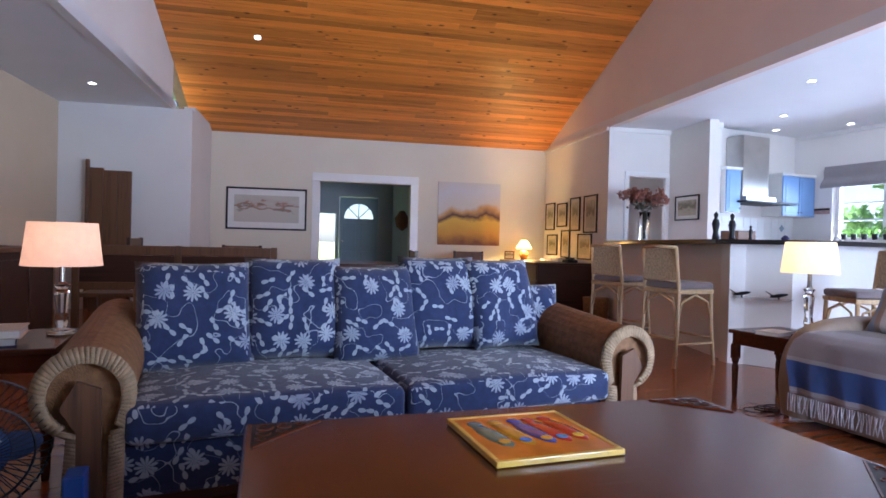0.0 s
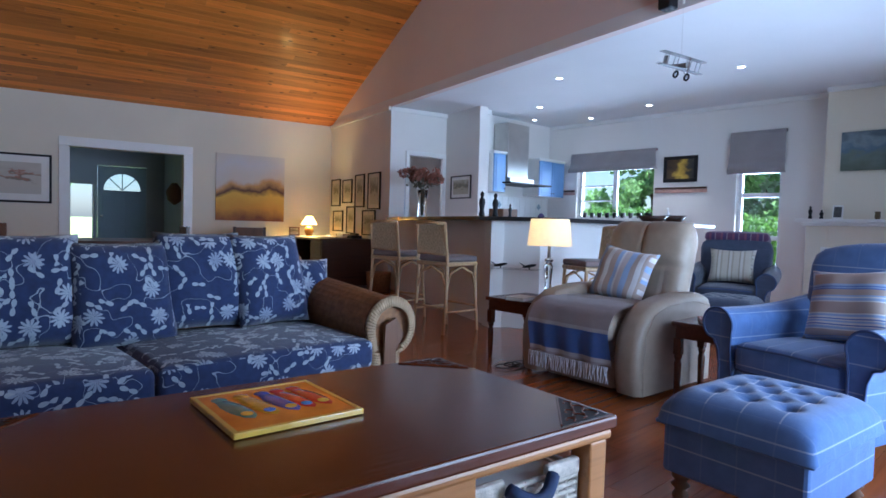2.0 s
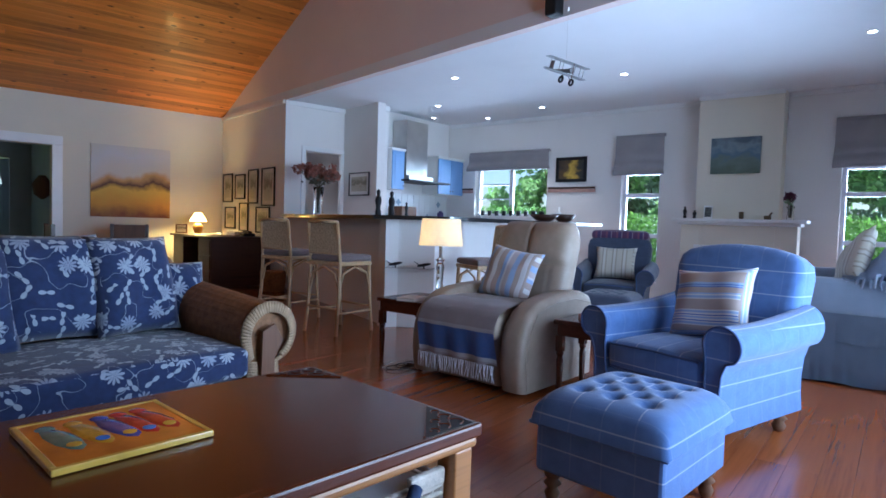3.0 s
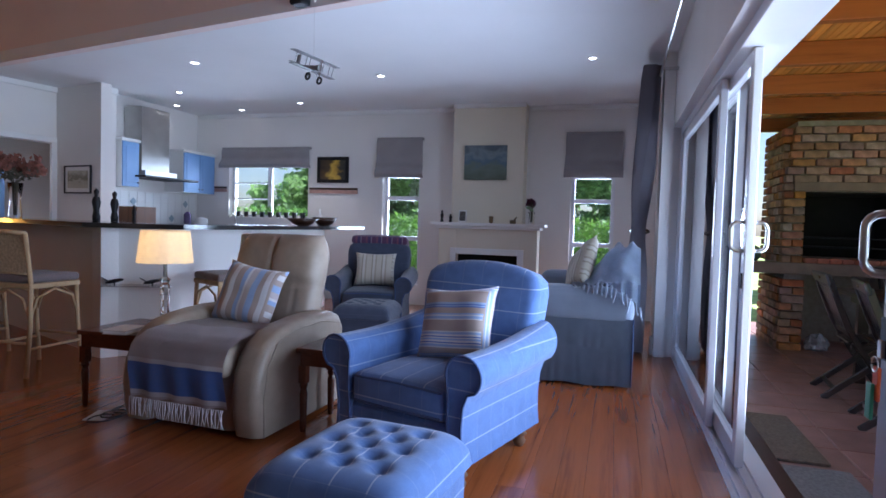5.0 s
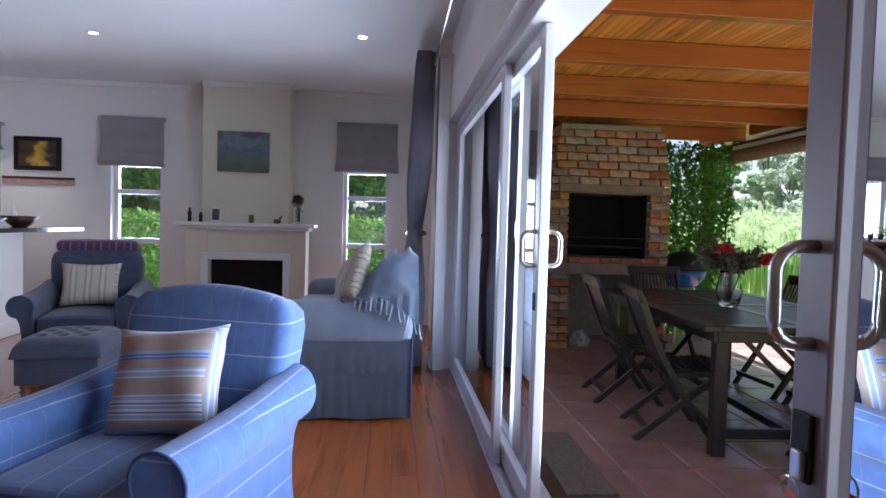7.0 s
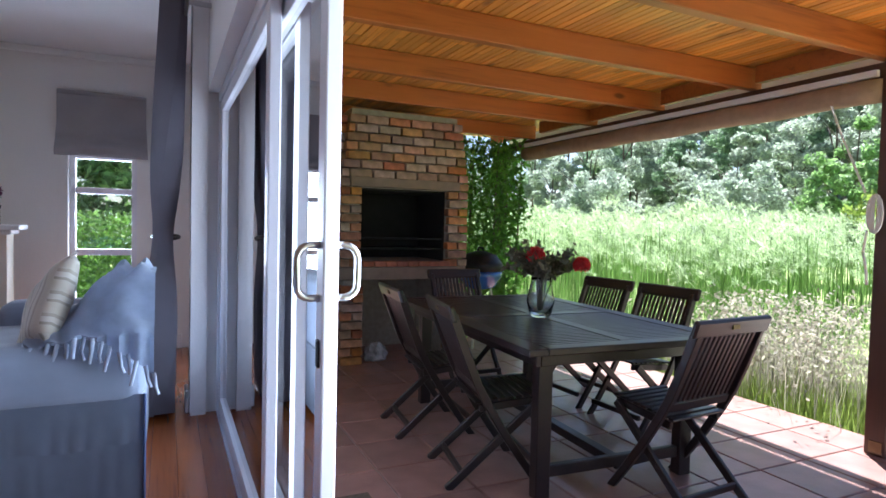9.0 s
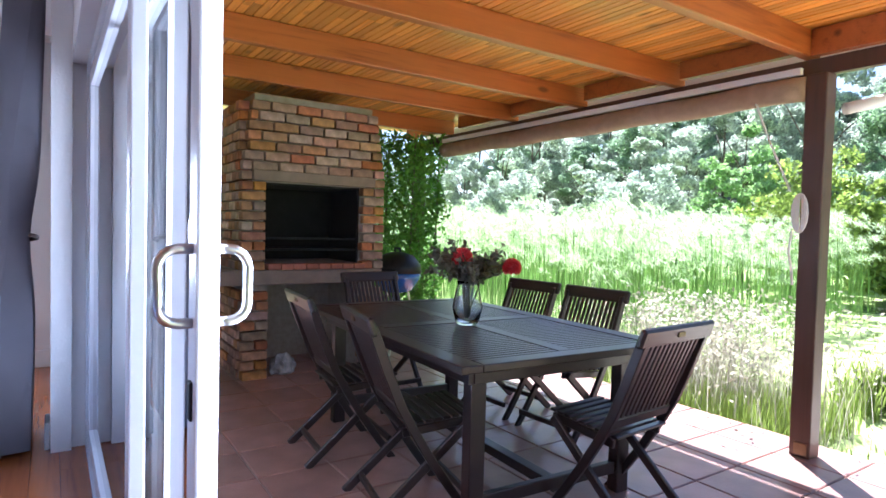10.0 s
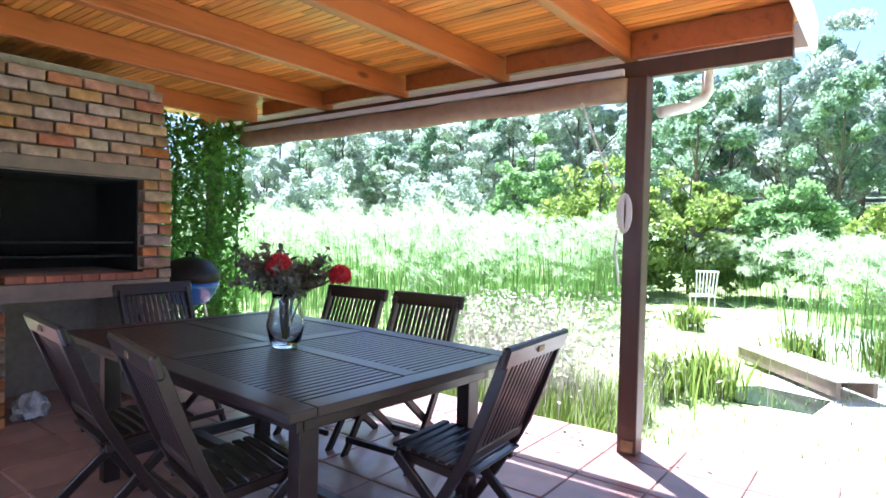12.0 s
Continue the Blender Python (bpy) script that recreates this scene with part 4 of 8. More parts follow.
def floral_sofa(m):
    s = thing("wicker_sofa", m, "brown wicker sofa with blue floral cushions and rolled arms", "sofa")
    W2, D = 1.27, 0.98          # half width, depth; front at y = 0, back at y = D
    part("seat_base", B(-W2 + 0.22, 0.06, 0.08, W2 - 0.22, D - 0.08, 0.29, bevel=0.02), FLORAL, s, "blue floral valance")
    part("frame", B(-W2 + 0.16, 0.12, 0.03, W2 - 0.16, D - 0.02, 0.079), DARKW, s)
    part("backrest", S(-W2 + 0.2, D - 0.24, 0.30, W2 - 0.2, D, 0.83, r=0.07), WICKER, s, smooth=True)
    for sx in (-1, 1):
        a0 = []
        # outline of the rolled arm seen from the front
        cx, cz, r = W2 - 0.13, 0.485, 0.145
        for k in range(22):
            a = radians(-75 + k * 270 / 21)
            a0.append((cx + r * math.cos(a), cz + r * math.sin(a)))
        pts = [(cx + 0.055, 0.04)] + a0 + [(cx - 0.11, 0.34), (cx - 0.105, 0.04)]
        pts = [(sx * a, z) for a, z in pts]
        bm = extrude_profile(pts if sx > 0 else pts[::-1], D - 0.05)
        bmesh.ops.translate(bm, vec=(0, D / 2 + 0.005, 0), verts=bm.verts[:])
        for v in bm.verts:                      # the arm rises towards the back
            v.co.z += max(0.0, v.co.z - 0.35) * 0.30 * v.co.y / D
        arm = part("arm", bm, WICKER, s, "rolled wicker arm")
        rim = [(sx * a, -0.012, z) for a, z in [(cx + 0.055, 0.04)] + a0 + [(cx - 0.11, 0.34), (cx - 0.105, 0.04)]]
        bm = bmesh.new()
        dens = []
        for p, q in zip(rim, rim[1:]):
            k = max(1, int((Vector(q) - Vector(p)).length / 0.013))
            dens += [Vector(p).lerp(Vector(q), i / k) for i in range(k)]
        inner = Vector((sx * (cx - 0.02), -0.012, cz))
        for i, p in enumerate(dens):            # braided edge, one strand after another
            o = (inner - p)
            o.y = 0
            o = o.normalized() if p.z > 0.36 else Vector((sx * (-1 if abs(p.x) > cx else 1), 0, 0))
            rod(bm, p - o * 0.012 + Vector((0, 0.012, 0)), p + o * 0.034 + Vector((0, -0.002, -0.008)), 0.0105, 0.0095, 6)
        tagged(part("braid", bm, WICKERP, arm, "pale plaited wicker edge", smooth=True), kind="stuff")
        bm = extrude_profile([(sx * (cx + 0.02), 0.06), (sx * (cx + 0.02), 0.36), (sx * (cx + 0.07), 0.44), (sx * (cx + 0.02), 0.53), (sx * (cx - 0.05), 0.50), (sx * (cx - 0.06), 0.06)], 0.02)
        bmesh.ops.translate(bm, vec=(0, -0.012, 0), verts=bm.verts[:])
        part("front_panel", bm, OLDW, arm, "worn wooden arm panel")
    for i in range(2):
        x0 = -W2 + 0.245 + i * (W2 - 0.245)
        part("seat_cushion", S(x0 + 0.004, -0.03, 0.291, x0 + W2 - 0.249, 0.74, 0.43, r=0.035, crown=0.035), FLORAL, s, smooth=True)
    for k, (x, w, tilt, dz, dy, tw) in enumerate([(-0.80, 0.50, 20, 0.0, 0.0, 4), (-0.36, 0.46, 18, 0.02, 0.03, -3), (0.03, 0.45, 20, -0.01, -0.02, 3), (0.40, 0.43, 17, 0.035, 0.03, -4), (0.75, 0.42, 19, 0.03, -0.02, 5)]):
        mm = pose(x, 0.60 + dy, 0.67 + dz, 90 - tilt + 0, 0, tw)
        part("back_cushion", P(w, 0.50, 0.17, mm, seed=k + 1), FLORAL, s, smooth=True)
    part("back_cushion", P(0.40, 0.36, 0.15, pose(0.98, 0.70, 0.62, 72, 0, -14), seed=9), FLORAL, s, smooth=True)
    return s


floral_sofa(pose(1.765, 2.50, 0, 0, 0, 0))

# coffee table, honey pine carcass under a dark top, with basket drawers
ct = thing("coffee_table", pose(1.80, 1.45, 0, 0, 0, -6), "large coffee table with dark mahogany top and pine edge", "table")
part("tabletop", B(-0.755, -0.42, 0.462, 0.755, 0.42, 0.50, bevel=0.008), MAHOG, ct)
part("edge_moulding", B(-0.745, -0.41, 0.432, 0.745, 0.41, 0.461, bevel=0.010), HONEY, ct, "honey pine edge moulding")
for x in (-0.70, 0.70):
    for y in (-0.365, 0.365):
        part("leg", B(x - 0.035, y - 0.035, 0, x + 0.035, y + 0.035, 0.431, bevel=0.006), HONEY, ct)
part("shelf", B(-0.66, -0.36, 0.07, 0.66, 0.36, 0.10, bevel=0.004), HONEY, ct)
for x in (-0.22, 0.22):
    part("divider", B(x - 0.012, -0.36, 0.101, x + 0.012, 0.36, 0.431), HONEY, ct)
part("bracket", extrude_profile([(0.20, 0.43), (-0.08, 0.43), (-0.06, 0.38), (0.02, 0.36), (0.08, 0.30), (0.16, 0.28), (0.20, 0.22)], 0.02), HONEY, ct, "carved corner bracket").matrix_local = pose(0.06, -0.385, 0)
for sx in (-1, 1):
    for sy in (-1, 1):                          # pierced triangular plate let into each corner
        bm = bmesh.new()
        cx, cy = sx * 0.735, sy * 0.40
        tri = [(cx, cy), (cx - sx * 0.19, cy), (cx, cy - sy * 0.19)]
        prism(bm, tri if sx * sy > 0 else tri[::-1], 0.4985, 0.5008)
        pl = part("corner_fretwork", bm, IRON, ct, "dark carved fretwork corner inlay")
        bm = bmesh.new()
        for a, b, r in ((0.035, 0.035, 0.022), (0.085, 0.03, 0.018), (0.03, 0.085, 0.018), (0.13, 0.022, 0.013), (0.022, 0.13, 0.013), (0.078, 0.072, 0.014)):
            tube(bm, [(cx - sx * (a + r * math.cos(q)), cy - sy * (b + r * math.sin(q)), 0.5012) for q in [2 * math.pi * k / 14 for k in range(12)]], 0.0028, 5)
        tube(bm, [(cx - sx * 0.186, cy - sy * 0.004, 0.501), (cx - sx * 0.004, cy - sy * 0.186, 0.501)], 0.004, 5)
        part("scroll", bm, MAHOG, pl)


def basket(m):
    b = thing("wicker_basket", m, "white-washed wicker basket with navy strap handle, in the coffee table", "basket", "baskets under the table")
    bm = bmesh.new()
    for j in range(13):                          # horizontal strands
        z = 0.012 + j * 0.020
        for y in (-0.15, 0.15):
            tube(bm, [(-0.20 + 0.40 * i / 20, y + 0.005 * math.sin(i * math.pi + j * math.pi), z) for i in range(21)], 0.0085, 5)
        for x in (-0.2, 0.2):
            tube(bm, [(x + 0.005 * math.sin(i * math.pi + j * math.pi), -0.15 + 0.30 * i / 14, z) for i in range(15)], 0.0085, 5)
    part("woven_side", bm, BASKETW, b, smooth=True)
    bm = bmesh.new()
    for i in range(11):
        rod(bm, (-0.20 + 0.04 * i, -0.15, 0), (-0.20 + 0.04 * i, -0.15, 0.26), 0.007, seg=6)
    part("stake", bm, BASKETW, b)
    part("lining", B(-0.19, -0.14, 0.006, 0.19, 0.14, 0.24, bevel=0.01), PAPER, b, "pale cloth lining")
    part("rim_wrap", B(-0.205, -0.163, 0.235, -0.075, -0.137, 0.285, bevel=0.01), BASKETW, b)
    part("rim_wrap", B(0.075, -0.163, 0.235, 0.205, -0.137, 0.285, bevel=0.01), BASKETW, b)
    part("strap", tube(bmesh.new(), [(-0.08 + 0.16 * k / 8, -0.175 - 0.03 * math.sin(math.pi * k / 8), 0.265 - 0.035 * math.sin(math.pi * k / 8)) for k in range(9)], 0.018, 8), NAVYC, b, "navy strap handle", smooth=True)
    return b


CT = pose(1.80, 1.45, 0, 0, 0, -6)
for x in (0.455, -0.455, 0.0):
    basket(CT @ pose(x, -0.21, 0.103))

# tray on the coffee table, painted with plain coloured shapes
tr = thing("painted_tray", pose(1.79, 1.575, 0.502, 0, 0, -4), "square orange ceramic tray painted with bright bird-like shapes", "tray")
tray_m = mat("orange_glaze", (0.80, 0.26, 0.02), 0.15, scale=9, vary=0.3, bump=0.0, coat=0.5)
part("dish", prism(bmesh.new(), [(-0.165, -0.165), (0.165, -0.165), (0.165, 0.165), (-0.165, 0.165)], 0.006, 0.014), tray_m, tr)
for k, q in enumerate([((-0.175, -0.175), (0.175, -0.16)), ((-0.175, 0.16), (0.175, 0.175)), ((-0.175, -0.16), (-0.16, 0.16)), ((0.16, -0.16), (0.175, 0.16))]):
    part("rim", B(q[0][0], q[0][1], 0, q[1][0], q[1][1], 0.016, bevel=0.003), mat("yellow_glaze", (0.85, 0.55, 0.08), 0.15, scale=9, vary=0.2, bump=0, coat=0.5), tr)
for k, (x, col) in enumerate([(-0.105, (0.13, 0.28, 0.22)), (-0.045, (0.75, 0.42, 0.02)), (0.015, (0.06, 0.10, 0.42)), (0.06, (0.55, 0.03, 0.02)), (0.11, (0.62, 0.05, 0.02))]):
    bm = bmesh.new()
    bmesh.ops.create_icosphere(bm, subdivisions=2, radius=1.0, matrix=pose(x, 0.01, 0.0145, 0, 0, 8) @ Matrix.Diagonal((0.03, 0.10, 0.003, 1)))
    bmesh.ops.create_icosphere(bm, subdivisions=2, radius=1.0, matrix=pose(x - 0.012, 0.105, 0.0145) @ Matrix.Diagonal((0.022, 0.025, 0.003, 1)))
    part("painted_shape", bm, mat("glaze_paint", col, 0.18, scale=30, vary=0.25, bump=0, coat=0.4), tr, smooth=True)
    part("painted_spot", L([(0.016, 0.0165), (0.016, 0.0178)], 10, (x + 0.008, -0.05, 0)), mat("glaze_spot", (0.05, 0.22, 0.62) if k % 2 else (0.8, 0.5, 0.05), 0.2, scale=20, vary=0.1, bump=0), tr)


def side_table(m, label, w=0.45, d=0.45, h=0.475):
    t = thing("side_table", m, label, "side table", "side tables")
    part("tabletop", B(-w / 2, -d / 2, h - 0.028, w / 2, d / 2, h, bevel=0.006), MAHOG, t)
    part("apron", B(-w / 2 + 0.02, -d / 2 + 0.02, h - 0.10, w / 2 - 0.02, d / 2 - 0.02, h - 0.0285), MAHOG, t)
    for x in (-1, 1):
        for y in (-1, 1):
            px, py = x * (w / 2 - 0.035), y * (d / 2 - 0.035)
            bm = B(px - 0.022, py - 0.022, h - 0.20, px + 0.022, py + 0.022, h - 0.101)
            lathe(bm, [(0.014, 0), (0.018, 0.04), (0.022, h - 0.26), (0.016, h - 0.235), (0.024, h - 0.215), (0.02, h - 0.20)], 12, (px, py, 0))
            part("leg", bm, MAHOG, t)
    return t


def table_lamp(m, label, h=0.50, shade_r=0.155, shade_h=0.20, watts=7, shade_m=SHADEM, shade_label="lit cream drum shade"):
    t = thing("table_lamp", m, label, "lamp", "table lamps")
    part("base", L([(0.06, 0), (0.062, 0.012), (0.05, 0.02), (0.03, 0.03)], 16), GLASS, t, "clear crystal base", smooth=True)
    hb = h - shade_h
    part("stem", L([(0.022, 0.03), (0.030, 0.06), (0.024, 0.10), (0.034, hb * 0.6), (0.022, hb * 0.66), (0.036, hb * 0.72), (0.014, hb * 0.76), (0.010, hb + 0.06)], 12), GLASS, t, "faceted crystal stem")
    part("rod", rod(bmesh.new(), (0, 0, hb * 0.76), (0, 0, h - 0.02), 0.006), STEEL, t)
    bm = L([(shade_r, h - shade_h), (shade_r * 0.86, h)], 32)
    for f in [f for f in bm.faces if abs(f.normal.z) > 0.9]:
        bm.faces.remove(f)
    bmesh.ops.solidify(bm, geom=bm.faces[:], thickness=0.003)
    part("shade", bm, shade_m, t, shade_label, smooth=True)
    w = m.translation
    point_lamp("bulb_light", (w.x, w.y, w.z + h - shade_h * 0.45), watts, (1.0, 0.74, 0.42), 0.03)
    return t


side_table(pose(4.62, 2.97, 0, 0, 0, 0), "dark mahogany side table with a lamp on it", 0.50, 0.46)
table_lamp(pose(4.80, 2.93, 0.476), "crystal table lamp with lit cream shade on the side table", 0.61, 0.175, 0.21, 1.2)
side_table(pose(4.66, 1.58, 0, 0, 0, 0), "dark mahogany side table between the two armchairs", 0.40, 0.34)
side_table(pose(0.14, 3.35, 0, 0, 0, 0), "dark mahogany side table beside the wicker sofa", 0.60, 0.60, 0.55)
table_lamp(pose(0.39, 3.44, 0.551), "crystal table lamp with lit pinkish cream shade on the side table", 0.52, 0.165, 0.20, 0.8, SHADEP, "lit pinkish linen drum shade")


def book(m, w, d, h, cover, label, group=""):
    b = thing("book", m, label, "book", group)
    part("cover", B(-w / 2, -d / 2, 0, w / 2, d / 2, 0.004), cover, b)
    part("pages", B(-w / 2 + 0.003, -d / 2 + 0.004, 0.0042, w / 2 - 0.006, d / 2 - 0.004, h - 0.0042), PAPER, b)
    part("cover", B(-w / 2, -d / 2, h - 0.004, w / 2, d / 2, h), cover, b)
    return b


C_RED = mat("brick_red_cover", (0.35, 0.10, 0.07), 0.4, scale=9, vary=0.15, bump=0.02)
C_CREAM = mat("cream_cover", (0.62, 0.55, 0.46), 0.4, scale=9, vary=0.1, bump=0.02)
C_NAVY = mat("navy_cover", (0.05, 0.08, 0.2), 0.4, scale=9, vary=0.1, bump=0.02)
book(pose(0.14, 3.20, 0.551, 0, 0, 12), 0.26, 0.20, 0.035, C_NAVY, "dark blue book at the bottom of a small pile", "books by the lamp")
book(pose(0.14, 3.20, 0.5865, 0, 0, 5), 0.32, 0.24, 0.035, C_CREAM, "large pale book with a red jacket on a pile", "books by the lamp")
book(pose(4.44, 2.90, 0.476, 0, 0, 10), 0.20, 0.15, 0.025, C_CREAM, "pale paperback book lying on the side table", "books")
book(pose(4.62, 1.58, 0.476, 0, 0, 30), 0.18, 0.13, 0.02, C_RED, "small red book lying on the side table", "books")
pen = solo("remote_control", B(-0.025, -0.08, 0, 0.025, 0.08, 0.018, bevel=0.005), IRON, pose(4.72, 1.55, 0.476, 0, 0, 50), "black remote control on the side table", "remote control")
solo("coaster", L([(0.05, 0), (0.052, 0.004), (0.05, 0.01)], 20), DARKW, pose(4.56, 2.85, 0.476), "round dark wooden coaster on the side table", "coaster")

# leather recliner with throw and cushion, facing -x
rc = thing("recliner", pose(4.70, 2.25, 0, 0, 0, -3), "taupe leather recliner armchair with rounded arms", "armchair")
part("base", S(-0.44, -0.28, 0.03, 0.38, 0.28, 0.40, r=0.04), LEATHER, rc, smooth=True)
part("seat_cushion", S(-0.50, -0.27, 0.33, 0.20, 0.27, 0.48, r=0.05, crown=0.02), LEATHER, rc, smooth=True)
for sy in (-1, 1):
    side = [(-0.455, 0.03), (-0.480, 0.12), (-0.490, 0.24), (-0.475, 0.36), (-0.435, 0.455), (-0.37, 0.525), (-0.28, 0.572), (-0.16, 0.598), (-0.02, 0.612), (0.14, 0.618), (0.28, 0.612), (0.38, 0.58), (0.43, 0.50), (0.44, 0.30), (0.43, 0.03)]
    bm = extrude_profile(side, 0.18)
    bmesh.ops.translate(bm, vec=(0, sy * 0.375, 0), verts=bm.verts[:])
    es = [e for e in bm.edges if abs(e.verts[0].co.y - e.verts[1].co.y) < 1e-5 and max(v.co.z for v in e.verts) > 0.04]
    bmesh.ops.bevel(bm, geom=es, offset=0.055, segments=5, profile=0.5, affect="EDGES", clamp_overlap=True)
    arm = part("arm", bm, LEATHER, rc, "curved padded leather arm", smooth=True)
    part("seam", tube(bmesh.new(), [(x, sy * 0.4665, z) for x, z in [(-0.42, 0.03), (-0.43, 0.24), (-0.40, 0.40), (-0.32, 0.51), (-0.14, 0.56), (0.14, 0.57), (0.36, 0.53)]], 0.004, 5), LEATHER, arm)
bk = pose(0.34, 0, 0.70, 90, 0, -90) @ pose(0, 0, 0, -17, 0, 0)


def recliner_back():
    """Padded back with a raised head pillow, seams across and up its middle."""
    bm = pillow(bmesh.new(), 0.66, 0.80, 0.22, I4, 40, 7.0, 0.012, 0.0, 4)
    for v in bm.verts:
        x, y, z = v.co
        if z > 0.02:
            head = 1 / (1 + math.exp(-(y - 0.06) / 0.025))
            v.co.z += 0.035 * head * max(0, 1 - (x / 0.33) ** 4) * max(0, 1 - ((y - 0.21) / 0.2) ** 4)
            v.co.z -= 0.018 * math.exp(-(x / 0.014) ** 2) * head + 0.022 * math.exp(-((y - 0.05) / 0.018) ** 2)
            v.co.z -= 0.010 * math.exp(-((abs(x) - 0.20) / 0.012) ** 2) * (1 - head)
        k = 1 - 0.16 * max(0.0, (y - 0.22) / 0.18) ** 2
        v.co.x *= k
    bmesh.ops.transform(bm, matrix=bk, verts=bm.verts[:])
    return bm


part("backrest", recliner_back(), LEATHER, rc, "stitched leather back with padded headrest", smooth=True)
thr = thing("striped_throw", pose(4.70, 2.25, 0, 0, 0, -3), "grey and blue striped wool throw with fringe over the recliner seat", "throw")
bm = bmesh.new()
rows = []
path = [(0.05, 0.525), (-0.15, 0.53), (-0.35, 0.53), (-0.46, 0.525), (-0.525, 0.49), (-0.545, 0.40), (-0.55, 0.30), (-0.555, 0.18)]
fine = []
for (a, b), (c, d) in zip(path, path[1:]):
    fine += [(a + (c - a) * k / 3, b + (d - b) * k / 3) for k in range(3)]
fine.append(path[-1])
for i, (x, z) in enumerate(fine):
    rows.append([bm.verts.new((x + 0.014 * math.sin(j * 1.1 + 0.4) * max(0, (0.5 - z)) * 3, -0.315 + 0.63 * j / 20 + 0.02 * math.sin(i * 0.5), z + 0.01 * noise.noise(Vector((x * 6, j * 0.4, 1))) + 0.02)) for j in range(21)])
for a, b in zip(rows, rows[1:]):
    for j in range(20):
        bm.faces.new((a[j], a[j + 1], b[j + 1], b[j]))
bmesh.ops.solidify(bm, geom=bm.faces[:], thickness=0.008)
cl_ = part("cloth", bm, THROW_STRIPE, thr, smooth=True)
for lp in cl_.data.loops:
    co_ = cl_.data.vertices[lp.vertex_index].co
    cl_.data.uv_layers[0].data[lp.index].uv = (co_.y, co_.z if co_.z < 0.52 else 0.52 + 0.5 * max(0.0, co_.x + 0.47))
bm = bmesh.new()
rng = random.Random(8)
for j in range(44):
    y = -0.31 + 0.62 * j / 43
    tube(bm, [(-0.555, y, 0.195), (-0.56 + rng.uniform(-0.01, 0.01), y + rng.uniform(-0.008, 0.008), 0.15), (-0.558, y + rng.uniform(-0.012, 0.012), 0.095)], 0.0045, 4, 0.6)
part("fringe", bm, FRINGE, thr, "pale wool fringe")


def cushion(m, w, h, t, material, label, seed=0):
    c = thing("cushion", m, label, "cushion", "scatter cushions")
    part("cover", P(w, h, t, I4, seed=seed, pinch=0.8), material, c, smooth=True)
    return c


cushion(pose(4.70, 2.27, 0, 0, 0, -3) @ pose(0.10, 0.02, 0.70, 90, 0, -90) @ pose(0, 0, 0, -22, 0, -8), 0.44, 0.40, 0.15, CUSH_A, "square cushion with lilac and blue stripes on the recliner", 3)


PIPING = mat("dark_piping", (0.05, 0.08, 0.18), 0.8, scale=20, vary=0.1, bump=0)


def club_chair(m, label, cloth=PLAID, top=None):
    """Rolled-arm armchair on turned feet, facing -x."""
    c = thing("armchair", m, label, "armchair", "blue armchairs")
    part("seat_base", B(-0.40, -0.32, 0.12, 0.36, 0.32, 0.30, bevel=0.02), cloth, c)
    part("seat_cushion", S(-0.43, -0.275, 0.30, 0.24, 0.275, 0.45, r=0.04, crown=0.03), cloth, c, smooth=True)
    for sy in (-1, 1):
        pts = [(0.030, 0.12), (0.022, 0.20), (0.020, 0.30), (0.030, 0.40), (0.052, 0.455)]
        for k in range(20):
            a = radians(-50 + k * 250 / 19)
            pts.append((0.032 + 0.088 * math.cos(a), 0.535 + 0.088 * math.sin(a)))
        pts += [(-0.045, 0.42), (-0.050, 0.30), (-0.05, 0.12)]
        pts = [(sy * (a + 0.335), z) for a, z in pts]
        bm = extrude_profile(pts if sy > 0 else pts[::-1], 0.80, "x")
        bmesh.ops.subdivide_edges(bm, edges=[e for e in bm.edges if abs(e.verts[0].co.x - e.verts[1].co.x) > 0.1], cuts=5)
        bmesh.ops.translate(bm, vec=(-0.02, 0, 0), verts=bm.verts[:])
        for v in bm.verts:
            k = (v.co.x + 0.42) / 0.8
            v.co.z += max(0, v.co.z - 0.40) * (0.26 * k - 0.10 * math.sin(math.pi * k))
            v.co.x -= 0.05 * max(0, v.co.z - 0.3) * (1 - k)
        arm = part("arm", bm, cloth, c, "rolled arm with piped front", smooth=True)
        rim = [(-0.424 - 0.05 * max(0, z - 0.3), y, z) for y, z in pts]
        part("piping", tube(bmesh.new(), rim, 0.006, 6), PIPING, arm, smooth=True)
    part("cushion_piping", tube(bmesh.new(), [(-0.425, -0.25, 0.436), (-0.432, 0, 0.446), (-0.425, 0.25, 0.436)], 0.006, 6), PIPING, c)
    part("cushion_piping", tube(bmesh.new(), [(-0.428, -0.25, 0.322), (-0.432, 0, 0.318), (-0.428, 0.25, 0.322)], 0.006, 6), PIPING, c)
    bk_ = pose(0.30, 0, 0.40, 0, 13, 0)
    half = [(0.335, -0.12), (0.345, 0.12), (0.362, 0.34), (0.366, 0.44), (0.350, 0.505), (0.305, 0.542), (0.22, 0.566), (0.11, 0.582)]
    pts = [(-a, z) for a, z in half] + [(0.0, 0.587)] + half[::-1]
    bm = extrude_profile(pts[::-1], 0.21, "x")
    bmesh.ops.bevel(bm, geom=[e for e in bm.edges if abs(e.verts[0].co.x - e.verts[1].co.x) < 1e-5], offset=0.055, segments=5, profile=0.5, affect="EDGES")
    bmesh.ops.transform(bm, matrix=bk_, verts=bm.verts[:])
    part("backrest", bm, cloth, c, smooth=True)
    for x, y in ((-0.35, -0.31), (-0.35, 0.31), (0.30, -0.29), (0.30, 0.29)):
        part("foot", L(turned_leg(0.125, 0.036), 14, (x, y, 0)), OLDW, c, "turned wooden foot", smooth=True)
    return c


